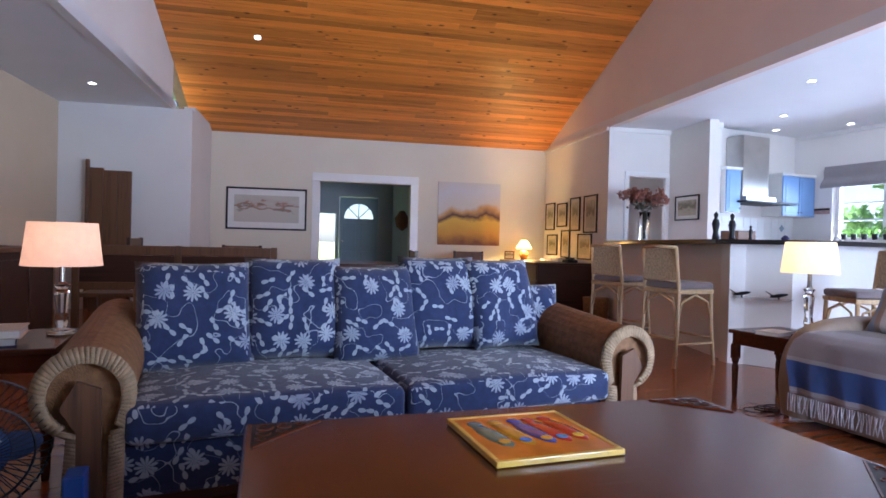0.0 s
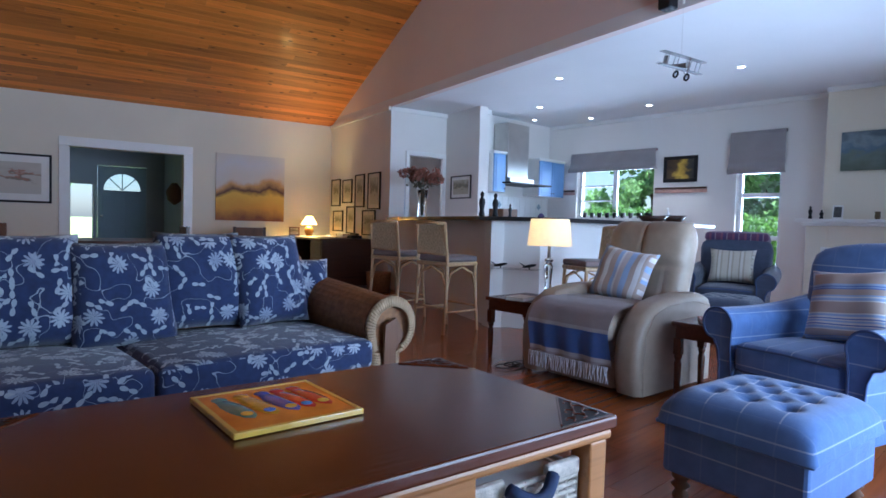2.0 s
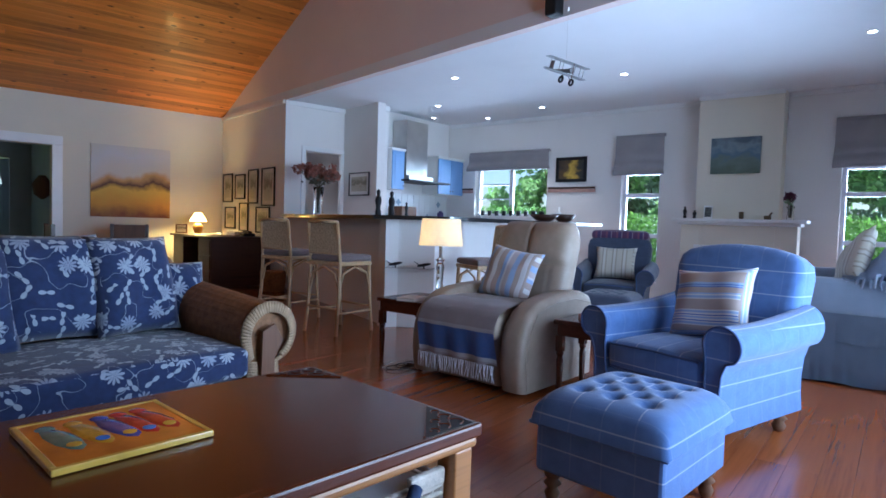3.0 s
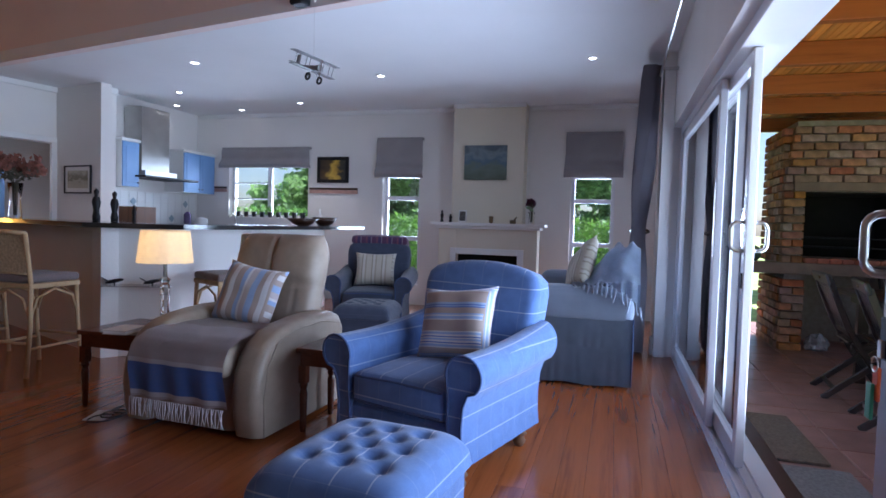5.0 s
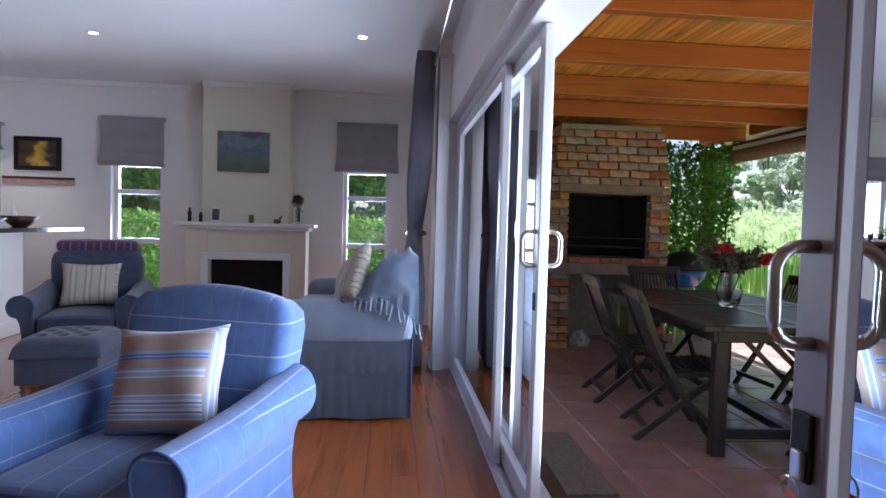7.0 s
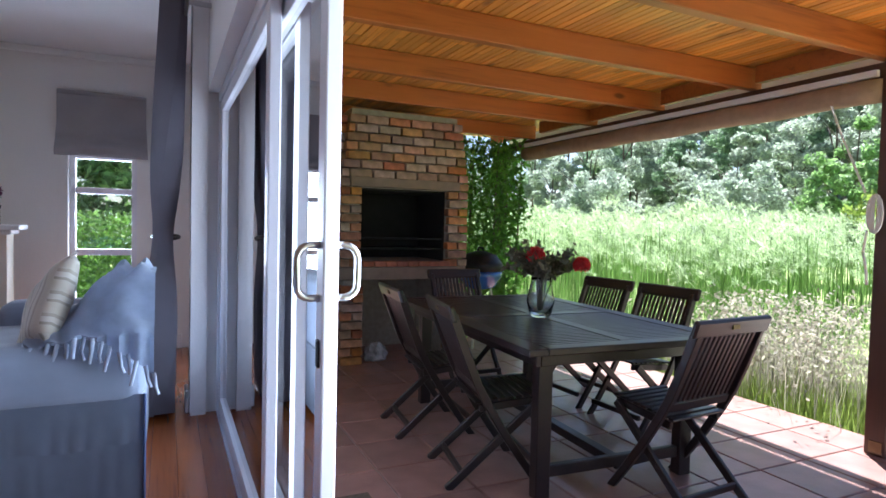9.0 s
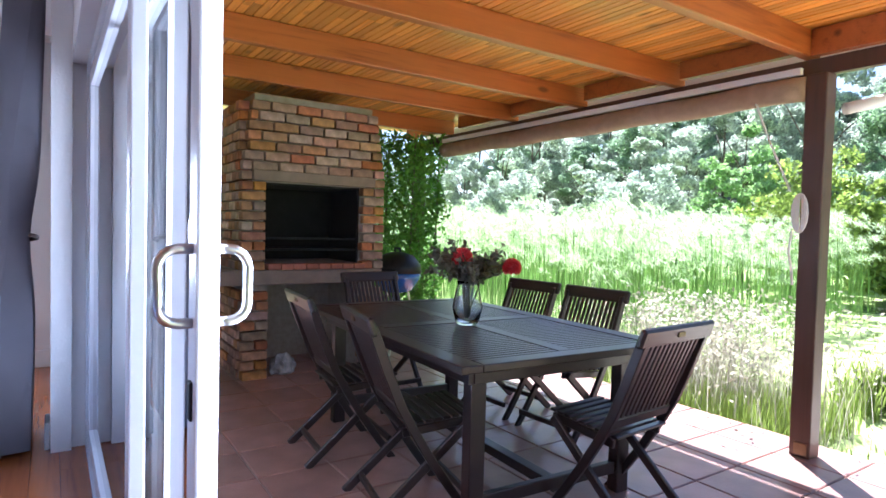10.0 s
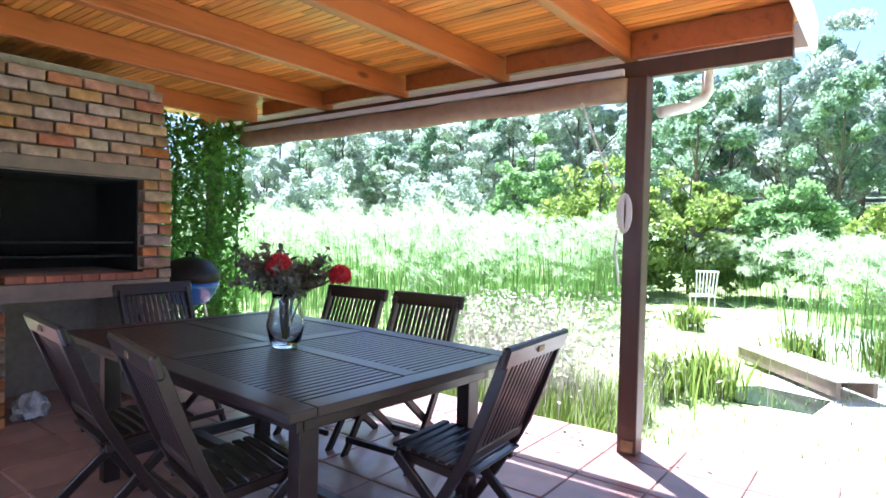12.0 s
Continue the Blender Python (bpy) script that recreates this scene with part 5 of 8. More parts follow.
def ottoman(m, label, cloth=PLAID, w=0.60, d=0.52):
    o = thing("footstool", m, label, "footstool", "buttoned footstools")
    part("base", B(-w / 2 + 0.01, -d / 2 + 0.01, 0.12, w / 2 - 0.01, d / 2 - 0.01, 0.31, bevel=0.015), cloth, o)
    bm = bmesh.new()
    n = 36
    btn = [(-0.16 + 0.16 * i, -0.13 + 0.13 * j) for i in range(3) for j in range(3)] + [(-0.08 + 0.16 * i, -0.065 + 0.13 * j) for i in range(2) for j in range(2)]
    grid = {}
    for i in range(n + 1):
        for j in range(n + 1):
            a, b = 2 * i / n - 1, 2 * j / n - 1
            x, y = a * (w / 2 + 0.012), b * (d / 2 + 0.012)
            e = max(0.0, (1 - abs(a) ** 6) * (1 - abs(b) ** 6)) ** 0.4
            z = 0.31 + 0.13 * e
            for bx, by in btn:
                r = math.hypot(x - bx, y - by)
                z -= 0.034 * math.exp(-(r / 0.028) ** 2)
            u, v = (x + 0.16) / 0.16, (y + 0.13) / 0.13
            fold = min(abs((u + v) % 1 - 0.5), abs((u - v) % 1 - 0.5))
            if abs(x) < 0.22 and abs(y) < 0.18:
                z -= 0.010 * max(0, (fold - 0.40) / 0.1)
            grid[i, j] = bm.verts.new((x, y, z))
    for i in range(n):
        for j in range(n):
            bm.faces.new((grid[i, j], grid[i + 1, j], grid[i + 1, j + 1], grid[i, j + 1]))
    part("buttoned_top", bm, cloth, o, "deep-buttoned padded top", smooth=True)
    for bx, by in btn:
        part("button", L([(0.0, 0.414), (0.010, 0.412), (0.012, 0.406)], 10, (bx, by, 0)), cloth, o)
    part("welt", B(-w / 2 - 0.012, -d / 2 - 0.012, 0.300, w / 2 + 0.012, d / 2 + 0.012, 0.316, bevel=0.007), cloth, o)
    for sx in (-1, 1):
        for sy in (-1, 1):
            part("foot", L(turned_leg(0.125, 0.03), 14, (sx * (w / 2 - 0.06), sy * (d / 2 - 0.06), 0)), OLDW, o, "turned wooden foot", smooth=True)
    return o


AC1 = pose(4.52, 0.90, 0, 0, 0, -17)
club_chair(AC1, "blue checked cloth armchair with rolled arms by the sliding doors")
cushion(AC1 @ pose(0.06, -0.02, 0.66, 90, 0, -90) @ pose(0, 0, 0, -20, 0, 6), 0.46, 0.40, 0.15, CUSH_B, "square cushion banded in grey, blue and white on the armchair", 5)
ottoman(pose(3.40, 0.85, 0, 0, 0, -6), "blue checked buttoned footstool on turned feet before the armchair")
PLAID2 = plaid("slate_blue_cloth", (0.045, 0.058, 0.10), (0.08, 0.095, 0.14))
AC2 = pose(7.60, 2.62, 0, 0, 0, 14)
club_chair(AC2, "slate blue armchair with rolled arms by the tall window", PLAID2)
cushion(AC2 @ pose(0.06, 0, 0.66, 90, 0, -90) @ pose(0, 0, 0, -18, 0, 0), 0.46, 0.38, 0.14, CUSH_C, "beige striped cushion on the slate blue armchair", 6)
bt = solo("folded_throw", soft_box(bmesh.new(), -0.125, -0.33, 0.5, 0.125, 0.33, 0.60, 0.04, 0.02, pose(0.30, 0, 0.42, 0, 14, 0), 3), striped("plum_striped_throw", [(0, (0.08, 0.03, 0.08)), (0.4, (0.20, 0.16, 0.2)), (0.5, (0.05, 0.03, 0.10)), (0.8, (0.15, 0.05, 0.09))], 0.12, 0), AC2, "plum striped throw folded over the armchair back", "throw", smooth=True)
ottoman(pose(6.72, 2.30, 0, 0, 0, 8), "slate blue buttoned footstool before the window armchair", PLAID2, 0.58, 0.52)

# loose-covered sofa end-on by the curtains, facing +y
sf = thing("covered_sofa", pose(6.10, -0.08, 0), "grey-blue loose-covered sofa with a skirt, by the curtain", "sofa")
part("arm", S(0.0, 0.0, 0.46, 0.27, 0.90, 0.735, r=0.095, crown=0.012), SLIPC, sf, "padded square arm", smooth=True)


def skirt_panel(z0, z1, out, folds, seed):
    """Hanging cloth on the sofa's end, gathered in soft folds."""
    bm = bmesh.new()
    grid, n, rows = {}, 70, 7
    for i in range(n + 1):
        y = 0.012 + 0.876 * i / n
        for j in range(rows + 1):
            t = j / rows
            f = folds * (1 - t) * (math.sin(i * 0.42 + 2.5 * noise.noise(Vector((i * 0.09, seed, 0)))) + 0.8 * noise.noise(Vector((i * 0.21, t * 2.0, seed + 5))))
            grid[i, j] = bm.verts.new((0.018 - out * (1 - t) - abs(f), y, z0 + (z1 - z0) * t + 0.006 * math.sin(i * 0.2) * (1 - t)))
    for i in range(n):
        for j in range(rows):
            bm.faces.new((grid[i, j], grid[i, j + 1], grid[i + 1, j + 1], grid[i + 1, j]))
    bmesh.ops.solidify(bm, geom=bm.faces[:], thickness=0.008)
    return bm


part("end_panel", skirt_panel(0.30, 0.52, 0.006, 0.004, 1), SLIPC, sf, "loose cover end panel", smooth=True)
part("skirt", skirt_panel(0.015, 0.315, 0.022, 0.006, 2), SLIPC, sf, "loose cover skirt with a pleat", smooth=True)
part("piping", tube(bmesh.new(), [(0.0, 0.008, 0.02), (0.004, 0.006, 0.30), (0.012, 0.006, 0.52)], 0.007, 6), PIPING, sf)
part("body", B(0.03, 0.02, 0.03, 1.85, 0.86, 0.47, bevel=0.02), SLIPC, sf)
part("seat_cushion", S(0.275, 0.25, 0.45, 1.60, 0.92, 0.60, r=0.05, crown=0.03), SLIPC, sf, smooth=True)
part("backrest", S(0.10, 0.0, 0.46, 1.76, 0.24, 0.94, r=0.08), SLIPC, sf, smooth=True)
part("arm", S(1.61, 0.0, 0.46, 1.88, 0.90, 0.735, r=0.095, crown=0.012), SLIPC, sf, smooth=True)
cushion(pose(6.44, 0.34, 0.86, 90, 0, 205) @ pose(0, 0, 0, -24, 0, 26), 0.44, 0.44, 0.14, CUSH_C, "beige cushion leaning on the covered sofa", 8)
ft = thing("fringed_throw", pose(6.10, -0.08, 0), "pale blue fringed throw heaped over the covered sofa", "throw")


def throw_height(x, y):
    """Top of the sofa's corner under the throw."""
    k = 1 / (1 + math.exp((y - 0.27) / 0.045))
    b = 1 / (1 + math.exp(-(x - 0.10) / 0.03))
    return 0.762 + (0.225 * k) * b + 0.05 * k


bm = bmesh.new()
grid = {}
TI, TJ = 26, 30
edge = []
for j in range(TJ + 1):
    v = j / TJ
    y = -0.03 + 0.50 * v
    x_front = -0.035 + 0.16 * max(0.0, v - 0.25)         # the hem runs aslant over the arm
    for i in range(TI + 1):
        u = i / TI
        if u < 0.25:                                     # part that hangs down over the arm's end
            drop = (0.25 - u) / 0.25
            x = x_front - 0.006 + 0.012 * math.sin(j * 1.3)
            z = throw_height(x_front + 0.03, y) - 0.03 - (0.17 * max(0.0, 1 - v * 2.2) + 0.015) * drop
        else:
            x = x_front + (u - 0.25) / 0.75 * (0.62 - x_front)
            z = throw_height(x, y) - 0.03 * max(0, 1 - (x - x_front) / 0.05)
        f = 0.022 * math.sin(y * 38 + 6 * noise.noise(Vector((x * 3, y * 3, 2)))) * (0.4 + u) + 0.03 * noise.noise(Vector((x * 7, y * 7, 4)))
        grid[i, j] = bm.verts.new((x, y, z + max(0.0, f + 0.012)))
    edge.append(grid[0, j].co.copy())
for i in range(TI):
    for j in range(TJ):
        bm.faces.new((grid[i, j], grid[i + 1, j], grid[i + 1, j + 1], grid[i, j + 1]))
bmesh.ops.solidify(bm, geom=bm.faces[:], thickness=0.010)
part("cloth", bm, THROWC, ft, smooth=True)
rng = random.Random(4)
for p in edge[::2]:
    q = p + Vector((-0.012, rng.uniform(-0.015, 0.015), -0.05))
    part("tassel", tube(bmesh.new(), [p + Vector((0, 0, 0.01)), q, q + Vector((-0.006, rng.uniform(-0.015, 0.015), -rng.uniform(0.02, 0.05)))], 0.009, 6, 0.8), THROWC, ft, smooth=True)

# fan beside the sofa's side table
fn = thing("floor_fan", pose(0.33, 2.45, 0, 0, 0, 25), "dark floor fan with a round wire guard beside the sofa", "fan")
part("base", L([(0.16, 0), (0.165, 0.015), (0.05, 0.035), (0.03, 0.05)], 24), IRON, fn, smooth=True)
part("stand", rod(bmesh.new(), (0, 0.09, 0.04), (0, 0.09, 0.34), 0.018), IRON, fn)
for k in range(48):
    a = 2 * math.pi * k / 48
    part("guard_wire", tube(bmesh.new(), [(0.03 * math.cos(a), -0.10, 0.34 + 0.03 * math.sin(a)), (0.15 * math.cos(a), -0.085, 0.34 + 0.15 * math.sin(a)), (0.215 * math.cos(a), -0.03, 0.34 + 0.215 * math.sin(a)), (0.22 * math.cos(a), 0.02, 0.34 + 0.22 * math.sin(a)), (0.13 * math.cos(a), 0.08, 0.34 + 0.13 * math.sin(a))], 0.0018, 5), IRON, fn)
for r, y in ((0.22, 0.0), (0.15, -0.087), (0.05, -0.10)):
    part("guard_ring", tube(bmesh.new(), [(r * math.cos(a), y, 0.34 + r * math.sin(a)) for a in [2 * math.pi * k / 40 for k in range(41)]], 0.004, 5), IRON, fn)
part("motor_cover", L([(0.0, 0.0), (0.05, 0.004), (0.09, 0.02), (0.10, 0.05)], 24, (0, 0, 0)), mat("glossy_blue_plastic", (0.02, 0.06, 0.16), 0.12, scale=9, vary=0.1, bump=0, coat=0.6), fn, "glossy blue hub cover", smooth=True).matrix_local = pose(0, -0.085, 0.34, -90, 0, 0)
for k in range(3):
    bm = bmesh.new()
    bmesh.ops.create_icosphere(bm, subdivisions=2, radius=1, matrix=pose(0, -0.03, 0.34, 0, k * 120, 0) @ pose(0.10, 0, 0, 25, 0, 0) @ Matrix.Diagonal((0.09, 0.008, 0.06, 1)))
    part("blade", bm, NAVYC, fn, smooth=True)
part("motor", rod(bmesh.new(), (0, 0.02, 0.34), (0, 0.14, 0.34), 0.06, 0.05, 16), IRON, fn, smooth=True)
blue_box = solo("blue_box", B(-0.03, -0.05, 0, 0.03, 0.05, 0.26, bevel=0.006), mat("blue_card", (0.03, 0.12, 0.5), 0.4, scale=10, vary=0.1, bump=0), pose(0.62, 2.40, 0), "small bright blue box on the floor by the fan", "box")

# papers and cable on the floor under the lamp table
solo("floor_paper", B(-0.09, -0.06, 0, 0.09, 0.06, 0.004), PAPER, pose(4.30, 2.93, 0.002, 0, 0, 20), "white paper lying on the floor by the side table", "paper")
bm = tube(bmesh.new(), [(0.1 * math.cos(k * 0.7) + 0.01 * k, 0.07 * math.sin(k * 0.7), 0.012) for k in range(26)], 0.004, 5)
solo("lamp_cable", bm, IRON, pose(4.22, 2.86, 0), "loose black lamp cable coiled on the floor", "cable")

# curtain
cu = thing("curtain", pose(7.62, -0.22, 0), "grey-blue floor-length curtain held by a dark tieback", "curtain")
bm = bmesh.new()
grid = {}
NI, NJ = 96, 26
for j in range(NJ + 1):
    z = 0.03 + (2.72 - 0.03) * j / NJ
    pin = math.exp(-((z - 1.17) / 0.30) ** 2)
    wdt = (0.54 if z > 1.17 else 0.62) * (1 - 0.22 * pin)
    for i in range(NI + 1):
        a = i / NI
        grid[i, j] = bm.verts.new((0.05 - wdt * 0.5 + wdt * a + 0.10 * pin, 0.03 + (0.085 + 0.035 * (1 - z / 2.7)) * math.sin(a * 2 * math.pi * 9 + 0.5 * math.sin(z * 1.7)) * (1 - 0.40 * pin) + 0.10 * (1 - z / 2.7), z))
for i in range(NI):
    for j in range(NJ):
        bm.faces.new((grid[i, j], grid[i + 1, j], grid[i + 1, j + 1], grid[i, j + 1]))
bmesh.ops.solidify(bm, geom=bm.faces[:], thickness=0.004)
part("cloth", bm, CURTC, cu, smooth=True)
part("tieback", tube(bmesh.new(), [(0.14 + 0.16 * math.cos(a), 0.07 + 0.085 * math.sin(a), 1.17 - 0.02 * math.cos(a)) for a in [2 * math.pi * k / 20 for k in range(21)]], 0.012, 6), DARKW, cu)
cr = thing("curtain_rod", pose(0, 0, 0), "steel curtain rod above the sliding doors", "curtain rod")
part("rod", rod(bmesh.new(), (1.5, -0.26, 2.62), (7.95, -0.26, 2.62), 0.012), STEEL, cr)
for x in (7.2, 4.4, 1.7):
    part("bracket", bar(bmesh.new(), (x, -0.399, 2.62), (x, -0.26, 2.62), 0.02, 0.03), STEEL, cr)

# fireplace
fp = thing("fireplace", pose(9.40, 1.70, 0), "cream painted fireplace surround with a white mantelpiece", "fireplace")
part("mantelshelf", B(-0.34, -0.76, 1.175, -0.001, 0.76, 1.215, bevel=0.008), TRIMW, fp, "white mantelshelf")
part("shelf_moulding", B(-0.30, -0.70, 1.135, -0.001, 0.70, 1.174, bevel=0.012), TRIMW, fp)
bm = B(-0.25, -0.66, 0, -0.001, -0.42, 1.134, bevel=0.006)
box(bm, -0.25, 0.42, 0, -0.001, 0.66, 1.134, 0.006)
box(bm, -0.25, -0.42, 0.82, -0.001, 0.42, 1.134)
part("surround", bm, CREAM, fp)
bm = B(-0.275, -0.49, 0, -0.251, -0.41, 0.88, bevel=0.006)
box(bm, -0.275, 0.41, 0, -0.251, 0.49, 0.88, 0.006)
box(bm, -0.275, -0.41, 0.80, -0.251, 0.41, 0.88, 0.006)
part("inner_frame", bm, TRIMW, fp, "white moulded inner frame")
part("firebox", B(-0.10, -0.42, 0.0, -0.003, 0.42, 0.819), SOOT, fp, "sooty black hearth opening")
part("grate", B(-0.24, -0.33, 0.05, -0.11, 0.33, 0.16, bevel=0.01), IRON, fp)
part("hearth", B(-0.62, -0.75, 0.0, -0.276, 0.75, 0.03, bevel=0.006), CONC, fp)


def bottle(m, prof, material, name, label, category):
    t = solo(name, L(prof, 14), material, m, label, category, smooth=True)
    return t


MZ = 1.2155
FIG = [(0.02, 0), (0.022, 0.02), (0.015, 0.05), (0.024, 0.09), (0.018, 0.115), (0.009, 0.12), (0.015, 0.145), (0.0, 0.16)]
bottle(pose(9.22, 2.34, MZ), FIG, IRON, "figurine", "small dark bronze figurine on the mantelshelf", "figurine")
bottle(pose(9.22, 2.22, MZ), [(r, z * 0.7) for r, z in FIG], IRON, "figurine", "short dark bronze figurine on the mantelshelf", "figurine")
fphoto = thing("photo_frame", pose(9.20, 2.05, MZ), "small black and white photo frame on the mantelshelf", "picture frame")
part("frame", B(-0.008, -0.055, 0, 0.008, 0.055, 0.165, bevel=0.004, m=pose(0, 0, 0.002, 0, 8, 0)), PAPER, fphoto)
part("photo", B(-0.0105, -0.04, 0.02, -0.0085, 0.04, 0.145, m=pose(0, 0, 0.002, 0, 8, 0)), mat("grey_photo", (0.12, 0.12, 0.12), 0.3, scale=40, vary=0.9, bump=0), fphoto)
bottle(pose(9.2, 1.66, MZ), [(0.022, 0), (0.03, 0.03), (0.026, 0.07), (0.032, 0.09), (0.03, 0.092)], GILT, "goblet", "small tarnished cup on the mantelshelf", "cup")
bm = B(-0.02, -0.05, 0, 0.02, 0.03, 0.05, bevel=0.01)
rod(bm, (0, -0.03, 0.05), (0, -0.06, 0.09), 0.012, 0.008)
solo("figurine", bm, GILT, pose(9.2, 1.38, MZ), "small bronze animal figure on the mantelshelf", "figurine")


def flowers(name, m, label, stems, spread, height, petal, n, green, seed, vase_prof, vase_m=GLASS, head=0.03):
    v = thing(name, m, label, "flower vase")
    part("vase", L(vase_prof, 20), vase_m, v, smooth=True)
    rng = random.Random(seed)
    bm, bl = bmesh.new(), []
    heads = []
    h0 = vase_prof[-1][1]
    for k in range(stems):
        a, r = rng.uniform(0, 6.28), spread * math.sqrt(rng.random())
        tip = (r * math.cos(a), r * math.sin(a), h0 + height * rng.uniform(0.55, 1.0) - 0.25 * r)
        tube(bm, [(0.01 * math.cos(a), 0.01 * math.sin(a), 0.03), (0.02 * math.cos(a), 0.02 * math.sin(a), h0), tip], 0.003, 5)
        heads.append(tip)
        for q in range(6):
            bl.append((tip[0] * rng.uniform(0.3, 1.1), tip[1] * rng.uniform(0.3, 1.1), h0 + (tip[2] - h0) * rng.uniform(0.2, 0.95)))
    part("stems", bm, FOLG, v)
    o = leaf_cloud("leaves", bl, green, 0.03, I4, seed)
    o.parent = v
    pc = []
    for h in heads[:n]:
        for q in range(40):
            d = Vector((rng.gauss(0, 1), rng.gauss(0, 1), rng.gauss(0, 1))).normalized() * head * rng.uniform(0.6, 1.0)
            pc.append((h[0] + d.x, h[1] + d.y, h[2] + d.z))
    o = tagged(leaf_cloud("petals", pc, petal, head * 0.5, I4, seed + 1), kind="stuff")
    o.parent = v
    return v


flowers("flower_vase", pose(9.20, 1.13, MZ), "glass vase of dark plum flowers on the mantelshelf", 9, 0.07, 0.16, PURPF, 9, LEAF_DARK, 3, [(0.035, 0), (0.04, 0.02), (0.034, 0.12), (0.045, 0.16)], head=0.035)


# ---------------------------------------------------------------- pictures
def framed(m, w, h, art, frame_m, label, name="framed_picture", fw=0.025, mount=0.0, group=""):
    """Hung flat on a wall; local -y faces the room, centre at the origin."""
    p = thing(name, m, label, "picture", group)
    if fw:
        for b in ((-w / 2, -0.025, h / 2 - fw, w / 2, -0.002, h / 2), (-w / 2, -0.025, -h / 2, w / 2, -0.002, -h / 2 + fw), (-w / 2, -0.025, -h / 2 + fw, -w / 2 + fw, -0.002, h / 2 - fw), (w / 2 - fw, -0.025, -h / 2 + fw, w / 2, -0.002, h / 2 - fw)):
            part("frame_bar", B(*b, bevel=0.003), frame_m, p)
    if mount:
        part("mount", B(-w / 2 + fw, -0.012, -h / 2 + fw, w / 2 - fw, -0.006, h / 2 - fw), PAPER if group != "prints" else C_CREAM, p)
        a, b = w / 2 - fw - mount, h / 2 - fw - mount
        part("image", B(-a, -0.0145, -b, a, -0.0125, b), art, p)
    else:
        a, b = w / 2 - fw, h / 2 - fw
        part("canvas", B(-a, -0.03 if not fw else -0.016, -b, a, -0.003, b), art, p)
    return p


def east(y, z):
    return pose(9.678, y, z, 0, 0, -90)


SPRIG = picture("flower_print", [(0.0, (0.55, 0.52, 0.46)), (0.50, (0.55, 0.52, 0.45)), (0.58, (0.22, 0.20, 0.15)), (0.64, (0.40, 0.20, 0.14)), (0.70, (0.5, 0.47, 0.40)), (1.0, (0.55, 0.52, 0.46))], 2.2, 4.5, 2, 1.3)
framed(WEST @ pose(-5.08, -0.001, 1.535), 1.33, 0.72, SPRIG, IRON, "wide black-framed print of a flower spray", fw=0.03, mount=0.10)
LAND = picture("landscape_canvas", [(0.0, (0.22, 0.07, 0.02)), (0.14, (0.62, 0.30, 0.02)), (0.36, (0.70, 0.42, 0.04)), (0.44, (0.10, 0.04, 0.02)), (0.52, (0.55, 0.30, 0.10)), (0.60, (0.62, 0.56, 0.50)), (0.8, (0.60, 0.58, 0.60)), (1.0, (0.62, 0.57, 0.50))], 5.1, 2.2, 2, 0.5)
framed(WEST @ pose(-1.49, -0.001, 1.57), 1.18, 1.15, LAND, IRON, "large unframed canvas of a yellow field landscape", fw=0)
PRINT = picture("botanical_print", [(0.0, (0.5, 0.46, 0.36)), (0.45, (0.45, 0.40, 0.30)), (0.58, (0.20, 0.18, 0.12)), (1.0, (0.52, 0.48, 0.38))], 1.3, 3.5, 2, 1.2)
for y, z, w, h in [(-0.30, 1.56, 0.42, 0.50), (-0.83, 1.57, 0.42, 0.42), (-1.36, 1.56, 0.38, 0.56), (-1.92, 1.54, 0.46, 0.60), (-0.42, 1.04, 0.46, 0.38), (-1.0, 1.06, 0.36, 0.48), (-1.74, 1.02, 0.50, 0.42)]:
    framed(WEST @ pose(0.002, y, z, 0, 0, -90), w, h, PRINT, IRON, "small black-framed botanical print", fw=0.022, mount=0.06, group="prints")
framed(WEST @ pose(1.019, -2.93, 1.62, 0, 0, -90), 0.56, 0.36, PRINT, IRON, "black-framed sketch on the pantry wall", fw=0.018, mount=0.05)
YEL = picture("yellow_figures_canvas", [(0.0, (0.05, 0.03, 0.02)), (0.3, (0.10, 0.06, 0.02)), (0.5, (0.60, 0.40, 0.05)), (0.7, (0.45, 0.28, 0.04)), (0.85, (0.06, 0.05, 0.03)), (1.0, (0.03, 0.03, 0.03))], 4.4, 3.0, 0, 0.9)
framed(east(4.21, 1.955), 0.52, 0.39, YEL, IRON, "dark-framed painting with yellow blossoms", fw=0.05)
BLU = picture("forest_canvas", [(0.0, (0.10, 0.13, 0.10)), (0.35, (0.14, 0.18, 0.16)), (0.55, (0.10, 0.16, 0.22)), (0.75, (0.20, 0.25, 0.28)), (1.0, (0.08, 0.11, 0.14))], 7.4, 4.0, 2, 0.9)
framed(pose(9.398, 1.80, 2.03, 0, 0, -90), 0.58, 0.46, BLU, IRON, "unframed blue-green forest painting above the mantelpiece", fw=0)
framed(WEST @ pose(-7.699, -4.6, 1.62, 0, 0, 90), 0.9, 0.7, SPRIG, IRON, "pale unframed print with a dark branch", fw=0)

# ---------------------------------------------------------------- dining end
sc = thing("carved_screen", WEST @ pose(-7.0, -1.72, 0, 0, 0, 0), "tall old wooden plank panel leaning on the white wall", "wooden panel")
for k in range(3):
    part("plank", B(-0.26 + k * 0.175, -0.025, 0, -0.26 + k * 0.175 + 0.172, 0.02, 1.90 + 0.03 * (k == 0), bevel=0.006), OLDW, sc)
part("post", B(-0.31, -0.03, 0, -0.262, 0.03, 2.04, bevel=0.012), OLDW, sc)


